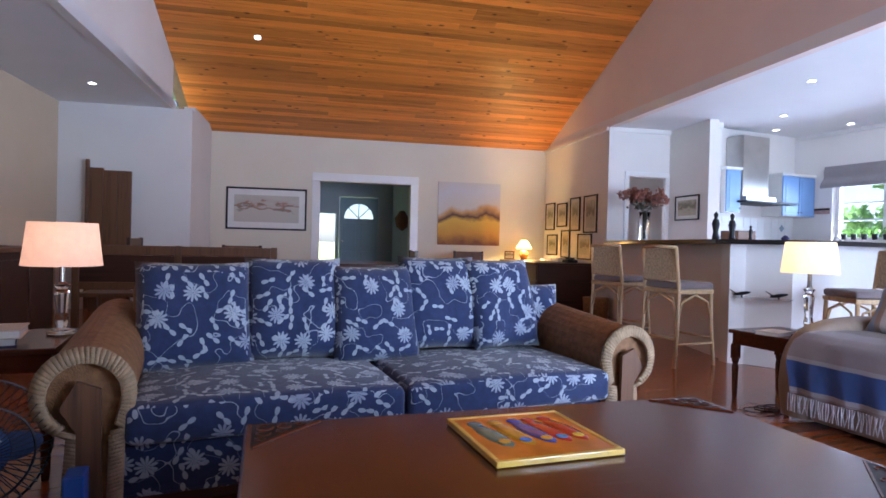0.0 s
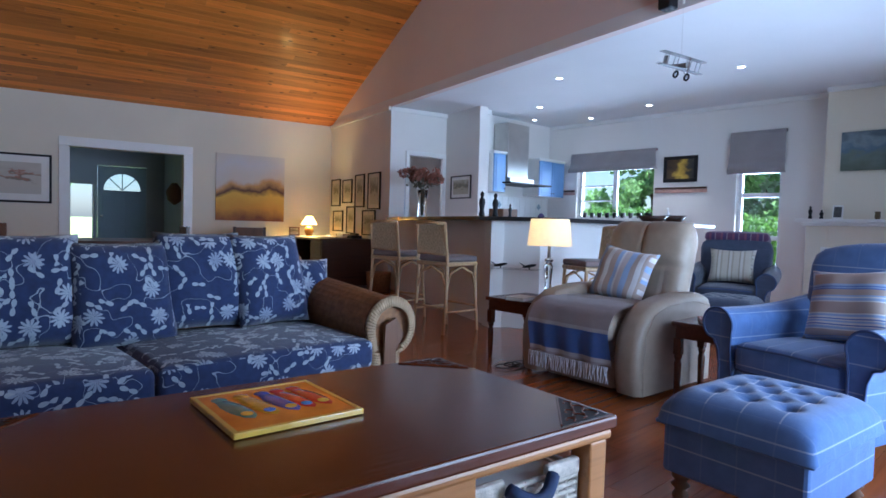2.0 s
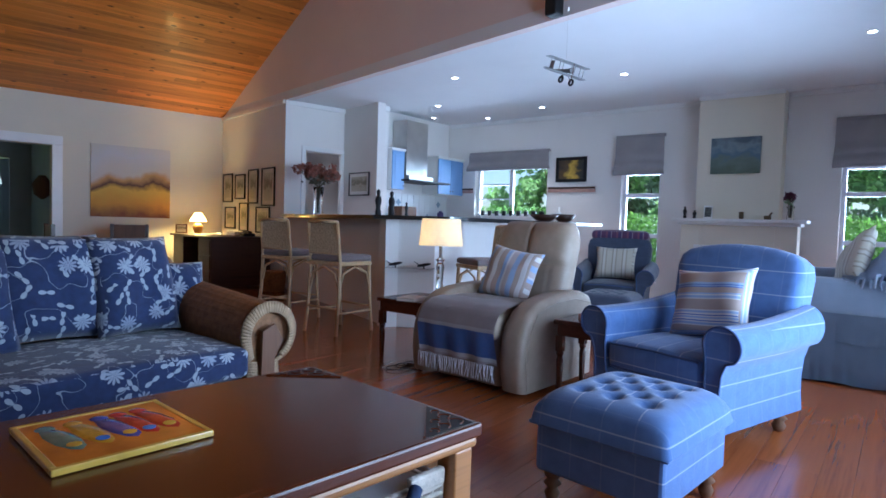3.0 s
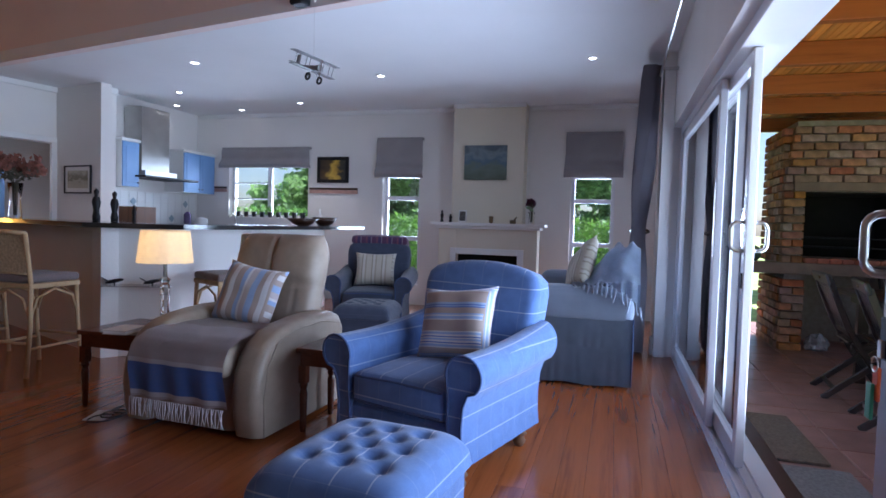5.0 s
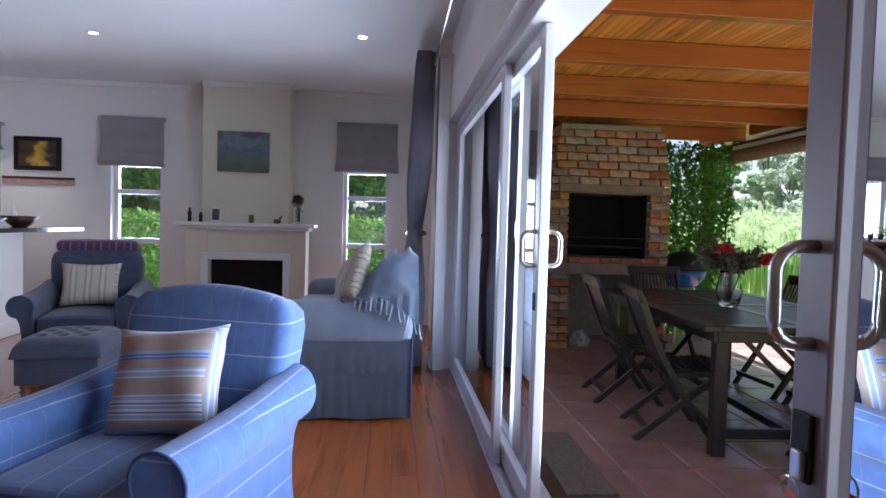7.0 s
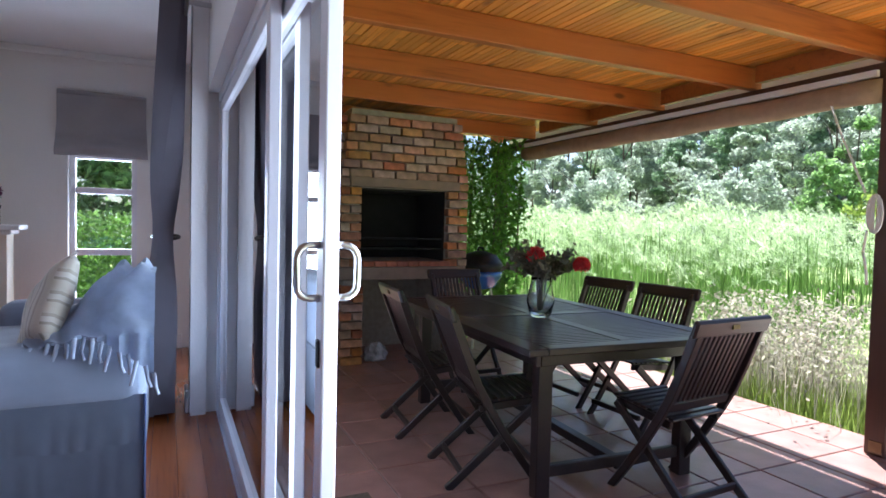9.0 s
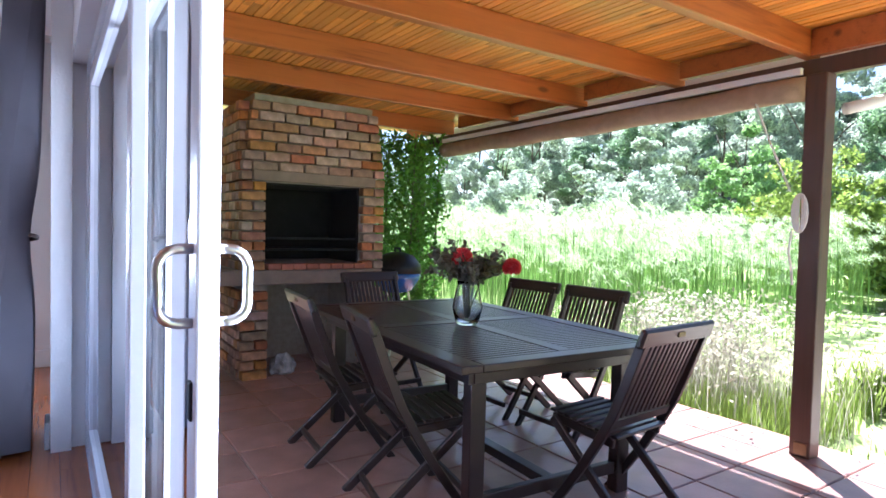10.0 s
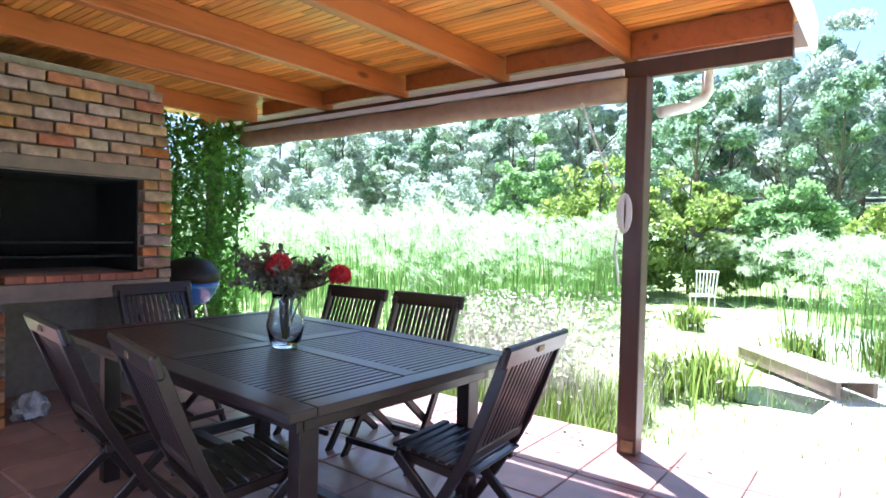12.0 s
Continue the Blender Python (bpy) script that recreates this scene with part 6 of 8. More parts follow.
def high_chair_back(m, w, h, label):
    c = thing("dining_chair", m, label, "chair", "dining chairs")
    for sx in (-1, 1):
        part("post", B(sx * w / 2 - 0.022, -0.02, 0, sx * w / 2 + 0.022, 0.02, h, bevel=0.006), DARKW, c)
        part("leg", B(sx * w / 2 - 0.02, 0.38, 0, sx * w / 2 + 0.02, 0.42, 0.44, bevel=0.005), DARKW, c)
    part("seat", B(-w / 2, -0.01, 0.44, w / 2, 0.42, 0.48, bevel=0.01), DARKW, c)
    part("backrest", B(-w / 2 + 0.023, -0.014, 0.56, w / 2 - 0.023, 0.014, h - 0.01, bevel=0.006), OLDW, c)
    return c


dt = thing("dining_table", WEST @ pose(-4.6, -3.3, 0), "long dark wooden dining table behind the sofa", "table")
part("tabletop", B(-1.3, -0.5, 0.72, 1.3, 0.5, 0.76, bevel=0.008), DARKW, dt)
for sx in (-1, 1):
    for sy in (-1, 1):
        part("leg", B(sx * 1.2 - 0.04, sy * 0.42 - 0.04, 0, sx * 1.2 + 0.04, sy * 0.42 + 0.04, 0.719, bevel=0.006), DARKW, dt)
for x, y, r, h in [(-3.05, -3.2, 90, 0.92), (-5.2, -2.4, 180, 0.93), (-6.25, -3.3, -90, 1.0), (-1.75, -1.0, 170, 0.9)]:
    high_chair_back(WEST @ pose(x, y, 0, 0, 0, r), 0.46, h, "dark high-backed wooden dining chair")
st = thing("wooden_settle", WEST @ pose(-5.55, -4.36, 0), "long brown wooden settle with a panelled back behind the sofa", "bench")
for x in (-0.92, -0.02, 0.88):
    part("post", B(x - 0.03, -0.025, 0, x + 0.03, 0.025, 0.93, bevel=0.006), OLDW, st)
for x in (-0.47, 0.43):
    part("top_rail", B(x - 0.419, -0.02, 0.83, x + 0.419, 0.02, 0.925, bevel=0.008), OLDW, st)
    part("lower_rail", B(x - 0.419, -0.02, 0.50, x + 0.419, 0.02, 0.57, bevel=0.006), OLDW, st)
    part("back_panel", B(x - 0.417, -0.008, 0.571, x + 0.417, 0.008, 0.829), DARKW, st)
part("seat", B(-0.94, 0.027, 0.42, 0.90, 0.42, 0.46, bevel=0.008), OLDW, st)
for x in (-0.88, 0.84):
    part("leg", B(x - 0.03, 0.34, 0, x + 0.03, 0.40, 0.419, bevel=0.006), OLDW, st)
cab = thing("sideboard", WEST @ pose(-6.9, -4.9, 0), "dark antique wooden sideboard against the beige wall", "sideboard")
part("body", B(-0.7, -0.5, 0.08, 0.25, 0.5, 0.86, bevel=0.01), DARKW, cab)
part("top", B(-0.72, -0.53, 0.861, 0.28, 0.53, 0.90, bevel=0.008), OLDW, cab)
for sy in (-1, 1):
    part("door", B(0.251, sy * 0.245 - 0.23, 0.14, 0.268, sy * 0.245 + 0.23, 0.80, bevel=0.006), DARKW, cab)

# desk with lamp under the prints
dk = thing("writing_desk", WEST @ pose(-0.52, -1.25, 0), "dark wooden desk against the picture wall", "desk")
part("top", B(-0.50, -0.95, 0.73, 0.49, 0.80, 0.76, bevel=0.006), DARKW, dk)
part("pedestal", B(-0.45, -0.92, 0.03, 0.45, -0.42, 0.729, bevel=0.005), DARKW, dk)
part("pedestal", B(-0.45, 0.28, 0.03, 0.45, 0.77, 0.729, bevel=0.005), DARKW, dk)
part("modesty_panel", B(0.40, -0.42, 0.2, 0.43, 0.28, 0.729), DARKW, dk)
for k in range(3):
    part("drawer", B(-0.465, -0.90, 0.06 + 0.22 * k, -0.451, -0.44, 0.26 + 0.22 * k, bevel=0.005), DARKW, dk)
DL = WEST @ pose(-0.62, -0.60, 0.7605)
dl = thing("desk_lamp", DL, "small lamp with a lit yellow shade on the desk", "lamp")
part("base", L([(0.05, 0), (0.06, 0.03), (0.085, 0.09), (0.06, 0.15), (0.02, 0.17)], 18), mat("amber_glaze", (0.5, 0.25, 0.04), 0.2, scale=12, vary=0.2, bump=0), dl, smooth=True)
part("stem", rod(bmesh.new(), (0, 0, 0.17), (0, 0, 0.24), 0.01), GILT, dl)
bm = L([(0.14, 0.20), (0.10, 0.27), (0.05, 0.345)], 24)
for f in [f for f in bm.faces if len(f.verts) > 4]:
    bm.faces.remove(f)
bmesh.ops.solidify(bm, geom=bm.faces[:], thickness=0.003)
part("shade", bm, SHADEY, dl, "lit yellow shade", smooth=True)
point_lamp("desk_bulb_light", DL @ Vector((0, 0, 0.25)), 22, (1.0, 0.66, 0.20), 0.03)
fr2 = thing("photo_frame", WEST @ pose(-0.86, -0.52, 0.762, 0, 0, -20), "small photo frame standing on the desk", "picture frame")
part("frame", B(-0.09, -0.01, 0, 0.09, 0.01, 0.15, bevel=0.004), OLDW, fr2)
part("photo", B(-0.07, -0.013, 0.02, 0.07, -0.0105, 0.13), PRINT, fr2)
for k in range(3):
    book(WEST @ pose(-0.3, -0.95 - 0.26 * k, 0.7605, 0, 0, 4 * k), 0.22, 0.2, 0.035 + 0.012 * k, (C_NAVY, C_CREAM, C_RED)[k], "book lying on the desk", "desk books")
tc_ = thing("telephone", WEST @ pose(-0.35, -1.95, 0.7605), "black telephone standing on the desk", "telephone")
part("body", B(-0.09, -0.1, 0, 0.09, 0.1, 0.05, bevel=0.015), IRON, tc_)
part("handset", B(-0.03, -0.12, 0.052, 0.03, 0.12, 0.085, bevel=0.012), IRON, tc_)
solo("waste_basket", L([(0.17, 0), (0.19, 0.28), (0.18, 0.285)], 20), WICKER, WEST @ pose(-0.25, -2.65, 0), "round brown waste basket beside the desk", "basket", smooth=True)

# ================================================================ kitchen and bar
bar_c = thing("bar_counter", pose(0, 0, 0), "white plastered bar with a glass shelf niche", "bar counter")
BASE = [(6.62, 7.28), (5.46, 4.15), (5.68, 3.70), (8.95, 3.95), (8.95, 4.35), (6.05, 4.25), (7.15, 7.12)]
part("body", prism(bmesh.new(), BASE, 0.0, 1.074), PLASTER, bar_c)
SK = [(5.455, 4.15), (5.675, 3.69), (8.955, 3.94)]
for a, b in zip(SK, SK[1:]):
    part("skirting", bar(bmesh.new(), (*a, 0.08), (*b, 0.08), 0.02, 0.16, 0.004), TRIMW, bar_c)
part("pilaster", prism(bmesh.new(), [(5.43, 4.22), (5.40, 4.10), (5.50, 4.02), (5.56, 4.10)], 0.0, 1.073), PLASTER, bar_c)
part("glass_shelf", prism(bmesh.new(), [(5.47, 4.12), (5.32, 4.02), (5.52, 3.60), (5.68, 3.69)], 0.60, 0.608), GLASS, bar_c, "glass shelf")
TOP = [(6.52, 7.30), (5.24, 4.12), (5.55, 3.42), (9.28, 3.50), (9.28, 4.05), (6.0, 4.0), (7.0, 7.20)]
solo("granite_slab", prism(bmesh.new(), TOP, 1.0755, 1.115), BLACK, I4, "polished black granite bar top", "worktop")
for k in range(2):
    fg = thing("bird_figurine", pose(5.44 + 0.13 * k, 4.0 - 0.26 * k, 0.6085, 0, 0, -60), "small dark carved bird on the glass shelf", "figurine", "shelf birds")
    bm = bmesh.new()
    bmesh.ops.create_icosphere(bm, subdivisions=2, radius=1, matrix=pose(0, 0, 0.03, 0, -12, 0) @ Matrix.Diagonal((0.075, 0.018, 0.016, 1)))
    rod(bm, (-0.05, 0, 0.03), (-0.10, 0, 0.06), 0.006, 0.003, 6)
    rod(bm, (0, 0, 0), (0, 0, 0.03), 0.008, 0.005, 6)
    part("body", bm, IRON, fg, smooth=True)


def bar_stool(m, label):
    """Rattan bar stool facing +x."""
    s = thing("bar_stool", m, label, "stool", "rattan bar stools")
    H, w = 0.68, 0.20
    for sy in (-1, 1):
        part("back_leg", tube(bmesh.new(), [(-0.24, sy * 0.21, 0), (-0.20, sy * 0.20, 0.35), (-0.19, sy * 0.195, H), (-0.23, sy * 0.19, 1.03)], 0.017, 8), RATTAN, s, smooth=True)
        part("front_leg", tube(bmesh.new(), [(0.23, sy * 0.21, 0), (0.20, sy * 0.20, 0.35), (0.19, sy * 0.195, H - 0.04)], 0.017, 8), RATTAN, s, smooth=True)
        part("side_stretcher", tube(bmesh.new(), [(-0.222, sy * 0.205, 0.20), (0.215, sy * 0.205, 0.20)], 0.012, 6), RATTAN, s, smooth=True)
        part("arch_brace", tube(bmesh.new(), [(-0.185, sy * 0.195, 0.42), (-0.15, sy * 0.197, 0.56), (0, sy * 0.197, 0.62), (0.15, sy * 0.197, 0.56), (0.195, sy * 0.195, 0.42)], 0.010, 6), RATTAN, s, smooth=True)
    for x in (-0.215, 0.215):
        part("foot_rail", tube(bmesh.new(), [(x, -0.205, 0.24), (x, 0.205, 0.24)], 0.012, 6), RATTAN, s, smooth=True)
        part("arch_brace", tube(bmesh.new(), [(x * 0.93, -0.19, 0.42), (x * 0.95, -0.14, 0.56), (x * 0.95, 0, 0.62), (x * 0.95, 0.14, 0.56), (x * 0.93, 0.19, 0.42)], 0.010, 6), RATTAN, s, smooth=True)
    part("seat_frame", B(-0.21, -0.215, H - 0.05, 0.215, 0.215, H - 0.01, bevel=0.012), RATTAN, s)
    part("seat_cushion", S(-0.20, -0.21, H - 0.009, 0.215, 0.21, H + 0.045, r=0.022, crown=0.012), GREYC, s, "grey padded seat cushion", smooth=True)
    bm = B(-0.222, -0.185, 0.75, -0.210, 0.185, 1.02)
    part("woven_back", bm, mat("cane_weave", (0.52, 0.42, 0.27), 0.7, scale=50, vary=0.3, bump=0.5, fine=200), s, "woven cane back panel")
    part("top_rail", tube(bmesh.new(), [(-0.23, -0.19, 1.03), (-0.235, 0, 1.04), (-0.23, 0.19, 1.03)], 0.017, 8), RATTAN, s, smooth=True)
    part("lower_rail", tube(bmesh.new(), [(-0.205, -0.19, 0.745), (-0.205, 0.19, 0.745)], 0.013, 8), RATTAN, s, smooth=True)
    return s


st = bar_stool(pose(4.96, 4.27, 0, 0, 0, 2), "pale rattan bar stool with grey cushion at the bar")
copy_thing(st, pose(5.05, 5.15, 0, 0, 0, 8))
copy_thing(st, pose(5.85, 3.20, 0, 0, 0, 155))

# things on the bar
flowers("flower_vase", pose(6.42, 6.35, 1.1155), "tall glass vase of dusky pink dried flowers on the bar", 24, 0.30, 0.32, PINKF, 20, FOLG, 7, [(0.06, 0), (0.065, 0.02), (0.05, 0.18), (0.075, 0.38)], head=0.07)
for k, (x, y, h) in enumerate([(6.15, 4.95, 0.32), (6.22, 4.80, 0.30), (6.28, 4.62, 0.17)]):
    sx = h / 0.16
    bottle(pose(x, y, 1.1155), [(r * sx * 0.85, z * sx) for r, z in FIG], IRON, "figurine", "slim dark carved figure on the bar", "figurine")


def bowl(m, r, h, material, label):
    return solo("bowl", L([(r * 0.35, 0), (r * 0.6, h * 0.25), (r, h), (r * 0.97, h), (r * 0.55, h * 0.32), (0.001, h * 0.2)], 24), material, m, label, "bowl", smooth=True)


bowl(pose(8.05, 3.78, 1.1155), 0.20, 0.09, DARKW, "wide dark wooden bowl on the bar")
bowl(pose(8.62, 3.78, 1.1155), 0.17, 0.11, DARKW, "dark wooden bowl with a lip on the bar")
for x, y, h in ((8.80, 3.95, 0.22), (8.33, 3.95, 0.13)):
    bottle(pose(x, y, 1.1155), [(0.028, 0), (0.03, 0.02), (0.03, h * 0.6), (0.012, h * 0.75), (0.014, h)], (TRIMW, IRON)[h < 0.2], "bottle", "slim bottle standing on the bar", "bottle")

# cooker hood, wall cabinets, worktop
hd = thing("cooker_hood", pose(8.44, 6.64, 0), "brushed steel chimney cooker hood with glass canopy", "cooker hood")
part("chimney", B(-0.26, -0.30, 1.74, 0.26, 0.0, 2.68, bevel=0.006), STEEL, hd)
part("canopy", B(-0.42, -0.52, 1.70, 0.62, 0.0, 1.725, bevel=0.004), IRON, hd, "dark glass canopy")
part("motor_box", B(-0.30, -0.40, 1.726, 0.30, 0.0, 1.80, bevel=0.004), STEEL, hd)


def wall_cab(x0, x1, z0, z1, n, label):
    c = thing("wall_cabinet", pose(x0, 6.655, z0), label, "kitchen cabinet", "blue wall cabinets")
    w, h = x1 - x0, z1 - z0
    part("body", B(0, -0.33, 0, w, 0, h), TRIMW, c)
    part("cornice", B(-0.02, -0.36, h + 0.001, w + 0.02, 0, h + 0.04, bevel=0.006), TRIMW, c, "white cornice")
    for k in range(n):
        a, b = w * k / n + 0.004, w * (k + 1) / n - 0.004
        d = part("door", B(a, -0.352, 0.004, b, -0.331, h - 0.004, bevel=0.004), CABBLUE, c, "blue panelled door")
        part("panel", B(a + 0.05, -0.358, 0.06, b - 0.05, -0.3525, h - 0.06, bevel=0.003), CABBLUE, d)
        part("knob", L([(0.0, 0), (0.012, 0.004), (0.012, 0.016), (0, 0.02)], 10, (b - 0.03 if k == 0 else a + 0.03, -0.37, 0.05)), DARKW, d)
    return c


wall_cab(8.96, 9.66, 1.55, 2.15, 2, "blue double-door wall cabinet with white cornice")
wall_cab(7.82, 8.10, 1.56, 2.16, 1, "narrow blue wall cabinet beside the hood")
kc = thing("base_cabinet", pose(7.80, 6.655, 0), "blue kitchen base cabinets along the wall", "kitchen cabinet")
part("body", B(0, -0.60, 0.1, 1.86, 0, 0.88), CABBLUE, kc)
solo("worktop", B(7.80, 6.02, 0.8815, 9.675, 6.658, 0.92, bevel=0.004), BLACK, I4, "black granite kitchen worktop", "worktop")
solo("worktop", B(9.10, 4.42, 0.8815, 9.675, 6.018, 0.92, bevel=0.004), BLACK, I4, "black granite worktop under the window", "worktop")
solo("base_cabinet", B(9.14, 4.44, 0, 9.67, 6.0, 0.88), CABBLUE, I4, "blue base cabinet under the window", "kitchen cabinet")
bs = thing("wall_tiles", pose(0, 0, 0), "white glazed splashback tiles with grey diamond insets", "tiles", kind="structure")
for i in range(12):
    for j in range(4):
        part("tile", B(7.83 + 0.15 * i, 6.648, 0.925 + 0.15 * j, 7.83 + 0.15 * i + 0.146, 6.658, 0.925 + 0.15 * j + 0.146, bevel=0.002), TRIMW, bs)
for x, z in ((8.05, 1.15), (8.35, 1.38), (8.65, 1.15), (9.1, 1.15), (9.4, 1.38)):
    part("inset_tile", B(-0.04, -0.006, -0.04, 0.04, 0.0, 0.04, m=pose(x, 6.646, z, 0, 45, 0)), GREYBLUE, bs, "grey diamond inset")
bottle(pose(9.35, 6.3, 0.9205), [(0.09, 0), (0.095, 0.02), (0.095, 0.24), (0.03, 0.26)], TRIMW, "canister", "white kitchen canister on the worktop", "canister")
bottle(pose(9.1, 6.35, 0.9205), [(0.05, 0), (0.055, 0.3), (0.02, 0.34)], mat("violet_glass", (0.10, 0.08, 0.2), 0.2, scale=10, vary=0.2, bump=0), "storage_jar", "dark violet storage jar on the worktop", "jar")
bx = solo("bread_box", B(7.95, 6.2, 0.9205, 8.3, 6.5, 1.30, bevel=0.01), OLDW, I4, "brown wooden box on the worktop", "box")
tp = thing("tap", pose(9.45, 5.75, 0.9205), "chrome swan-neck kitchen tap", "tap")
part("spout", tube(bmesh.new(), [(0, 0, 0), (0, 0, 0.24), (-0.03, 0, 0.31), (-0.09, 0, 0.33), (-0.15, 0, 0.30), (-0.17, 0, 0.26)], 0.012, 8), STEEL, tp, smooth=True)
for k in range(9):
    pot = thing("herb_pot", pose(9.745, 4.75 + 0.145 * k, 1.2125), "small dark pot with a green herb on the window sill", "plant pot", "herbs on the sill")
    part("pot", L([(0.03, 0), (0.042, 0.085), (0.038, 0.085)], 12), IRON, pot, smooth=True)
    rng = random.Random(k)
    o = leaf_cloud("herb", [(rng.gauss(0, 0.025), rng.gauss(0, 0.03), 0.09 + abs(rng.gauss(0, 0.045))) for _ in range(60)], LEAF_HEDGE, 0.018, I4, k)
    o.parent = pot

# things in the pantry doorway
pc = thing("pantry_dresser", WEST @ pose(0.75, -0.35, 0), "blue painted pantry dresser seen through the doorway", "dresser")
part("body", B(-0.4, -0.2, 0, 0.6, 0.2, 1.9, bevel=0.006), CABBLUE, pc)
part("top", B(-0.43, -0.23, 1.901, 0.63, 0.2, 1.95, bevel=0.006), TRIMW, pc)
cz2 = thing("door_casing", WEST @ pose(0.645, -2.45, 0), "white door casing of the pantry", "door casing", kind="structure")
part("casing_side", B(-0.375, -0.025, 0, -0.305, 0.0, 2.10, bevel=0.005), TRIMW, cz2)
part("casing_side", B(0.305, -0.025, 0, 0.37, 0.0, 2.10, bevel=0.005), TRIMW, cz2)
part("casing_head", B(-0.375, -0.025, 2.101, 0.37, 0.0, 2.17, bevel=0.005), TRIMW, cz2)
pl = thing("column", pose(7.72, 6.50, 0, 0, 0, -6), "white square pier with a small capital", "column", kind="structure")
part("shaft", B(-0.07, -0.10, 0, 0.09, 0.15, 2.74), PLASTER, pl)
part("capital", B(-0.09, -0.12, 2.741, 0.11, 0.15, 2.822, bevel=0.008), TRIMW, pl)

# ---------------------------------------------------------------- fixtures
def downlight(m):
    d = thing("downlight", m, "small round recessed ceiling downlight, lit", "ceiling light", "downlights")
    part("ring", L([(0.035, 0.0), (0.05, -0.006), (0.056, 0.0)], 20), TRIMW, d, smooth=True)
    part("bulb", L([(0.034, -0.001), (0.0, -0.003)], 16), BULB, d)
    return d


dn = downlight(pose(6.92, 4.46, CEIL - 0.001))
for x, y in ((8.14, 5.70), (7.78, 2.68), (9.0, 4.40), (7.49, 0.36), (9.35, 5.6), (8.9, 6.4)):
    copy_thing(dn, pose(x, y, CEIL - 0.001))
copy_thing(dn, pose(-0.21, 8.36, CEIL - 0.001 + 0.002))
copy_thing(dn, WEST @ pose(-5.08, -2.22, 2.82 + 2.22 * RISE - 0.002, -math.degrees(math.atan(RISE)), 0, 0))
for x, y in ((6.92, 4.46), (8.14, 5.70), (9.0, 4.40)):
    sp = new("downlight_beam", bpy.data.lights.new("downlight_beam", "SPOT"))
    sp.data.energy, sp.data.spot_size, sp.data.spot_blend, sp.data.color, sp.data.shadow_soft_size = 14, radians(80), 0.6, (1.0, 0.86, 0.68), 0.03
    sp.matrix_world = look((x, y, CEIL - 0.02), (x, y, 0))
# added fill: an unseen extra downlight and spot that brighten the pantry
pantry_fill_at = (WEST @ Vector((0.68, -1.3, 0))).to_2d()
copy_thing(dn, pose(pantry_fill_at.x, pantry_fill_at.y, CEIL - 0.001))
sp = new("downlight_beam", bpy.data.lights.new("downlight_beam", "SPOT"))
sp.data.energy, sp.data.spot_size, sp.data.spot_blend, sp.data.color, sp.data.shadow_soft_size = 22, radians(120), 0.6, (1.0, 0.95, 0.88), 0.03
sp.matrix_world = look((pantry_fill_at.x, pantry_fill_at.y, CEIL - 0.02), (pantry_fill_at.x, pantry_fill_at.y, 0))
sk = thing("wall_speaker", WEST @ pose(-0.06, -7.47, 2.95, 0, 0, -90), "small black loudspeaker on the pink wall", "loudspeaker")
part("cabinet", B(-0.06, -0.06, -0.13, 0.06, 0.05, 0.13, bevel=0.015), IRON, sk)
part("grille", B(-0.052, -0.064, -0.12, 0.052, -0.0605, 0.12, bevel=0.002), SOOT, sk)

# hanging model biplane
bp = thing("model_biplane", pose(5.60, 2.34, 2.33, 0, 0, 247) @ pose(0, 0, 0, -6, 9, 0) @ Matrix.Diagonal((0.78, 0.78, 0.78, 1)), "hanging metal model biplane", "model plane")
part("fuselage", tube(bmesh.new(), [(0.16, 0, 0.0), (0.10, 0, 0.0), (-0.10, 0, 0.01), (-0.22, 0, 0.03)], 0.032, 8, 0.35), PEWTER, bp)
part("upper_wing", B(0.02, -0.27, 0.085, 0.11, 0.27, 0.093, bevel=0.003), PEWTER, bp)
part("lower_wing", B(0.01, -0.25, -0.035, 0.10, 0.25, -0.027, bevel=0.003), PEWTER, bp)
for y in (-0.2, -0.08, 0.08, 0.2):
    for x in (0.03, 0.09):
        part("strut", rod(bmesh.new(), (x, y, -0.027), (x + 0.01, y, 0.085), 0.0035, seg=6), PEWTER, bp)
part("tailplane", B(-0.235, -0.09, 0.035, -0.175, 0.09, 0.041, bevel=0.002), PEWTER, bp)
part("fin", B(-0.235, -0.003, 0.042, -0.175, 0.003, 0.13, bevel=0.002), PEWTER, bp)
for y in (-0.07, 0.07):
    part("wheel", tube(bmesh.new(), [(0.09 + 0.030 * math.cos(a), y, -0.10 + 0.030 * math.sin(a)) for a in [2 * math.pi * k / 14 for k in range(15)]], 0.011, 6), IRON, bp, "black wheel")
    part("undercarriage", rod(bmesh.new(), (0.06, y * 0.4, -0.03), (0.09, y, -0.10), 0.004, seg=6), PEWTER, bp)
part("propeller", B(0.165, -0.006, -0.08, 0.172, 0.006, 0.08, bevel=0.003), DARKW, bp)
up_ = bp.matrix_world.inverted().to_3x3() @ Vector((0, 0, 1))
hook = Vector((0.03, 0, 0.09))
part("line", rod(bmesh.new(), hook, hook + up_ * (CEIL - 2.33 - 0.055), 0.0012, seg=5), STEEL, bp)
part("ceiling_hook", rod(bmesh.new(), hook + up_ * (CEIL - 2.33 - 0.075), hook + up_ * (CEIL - 2.33 - 0.05), 0.012, seg=10), TRIMW, bp)

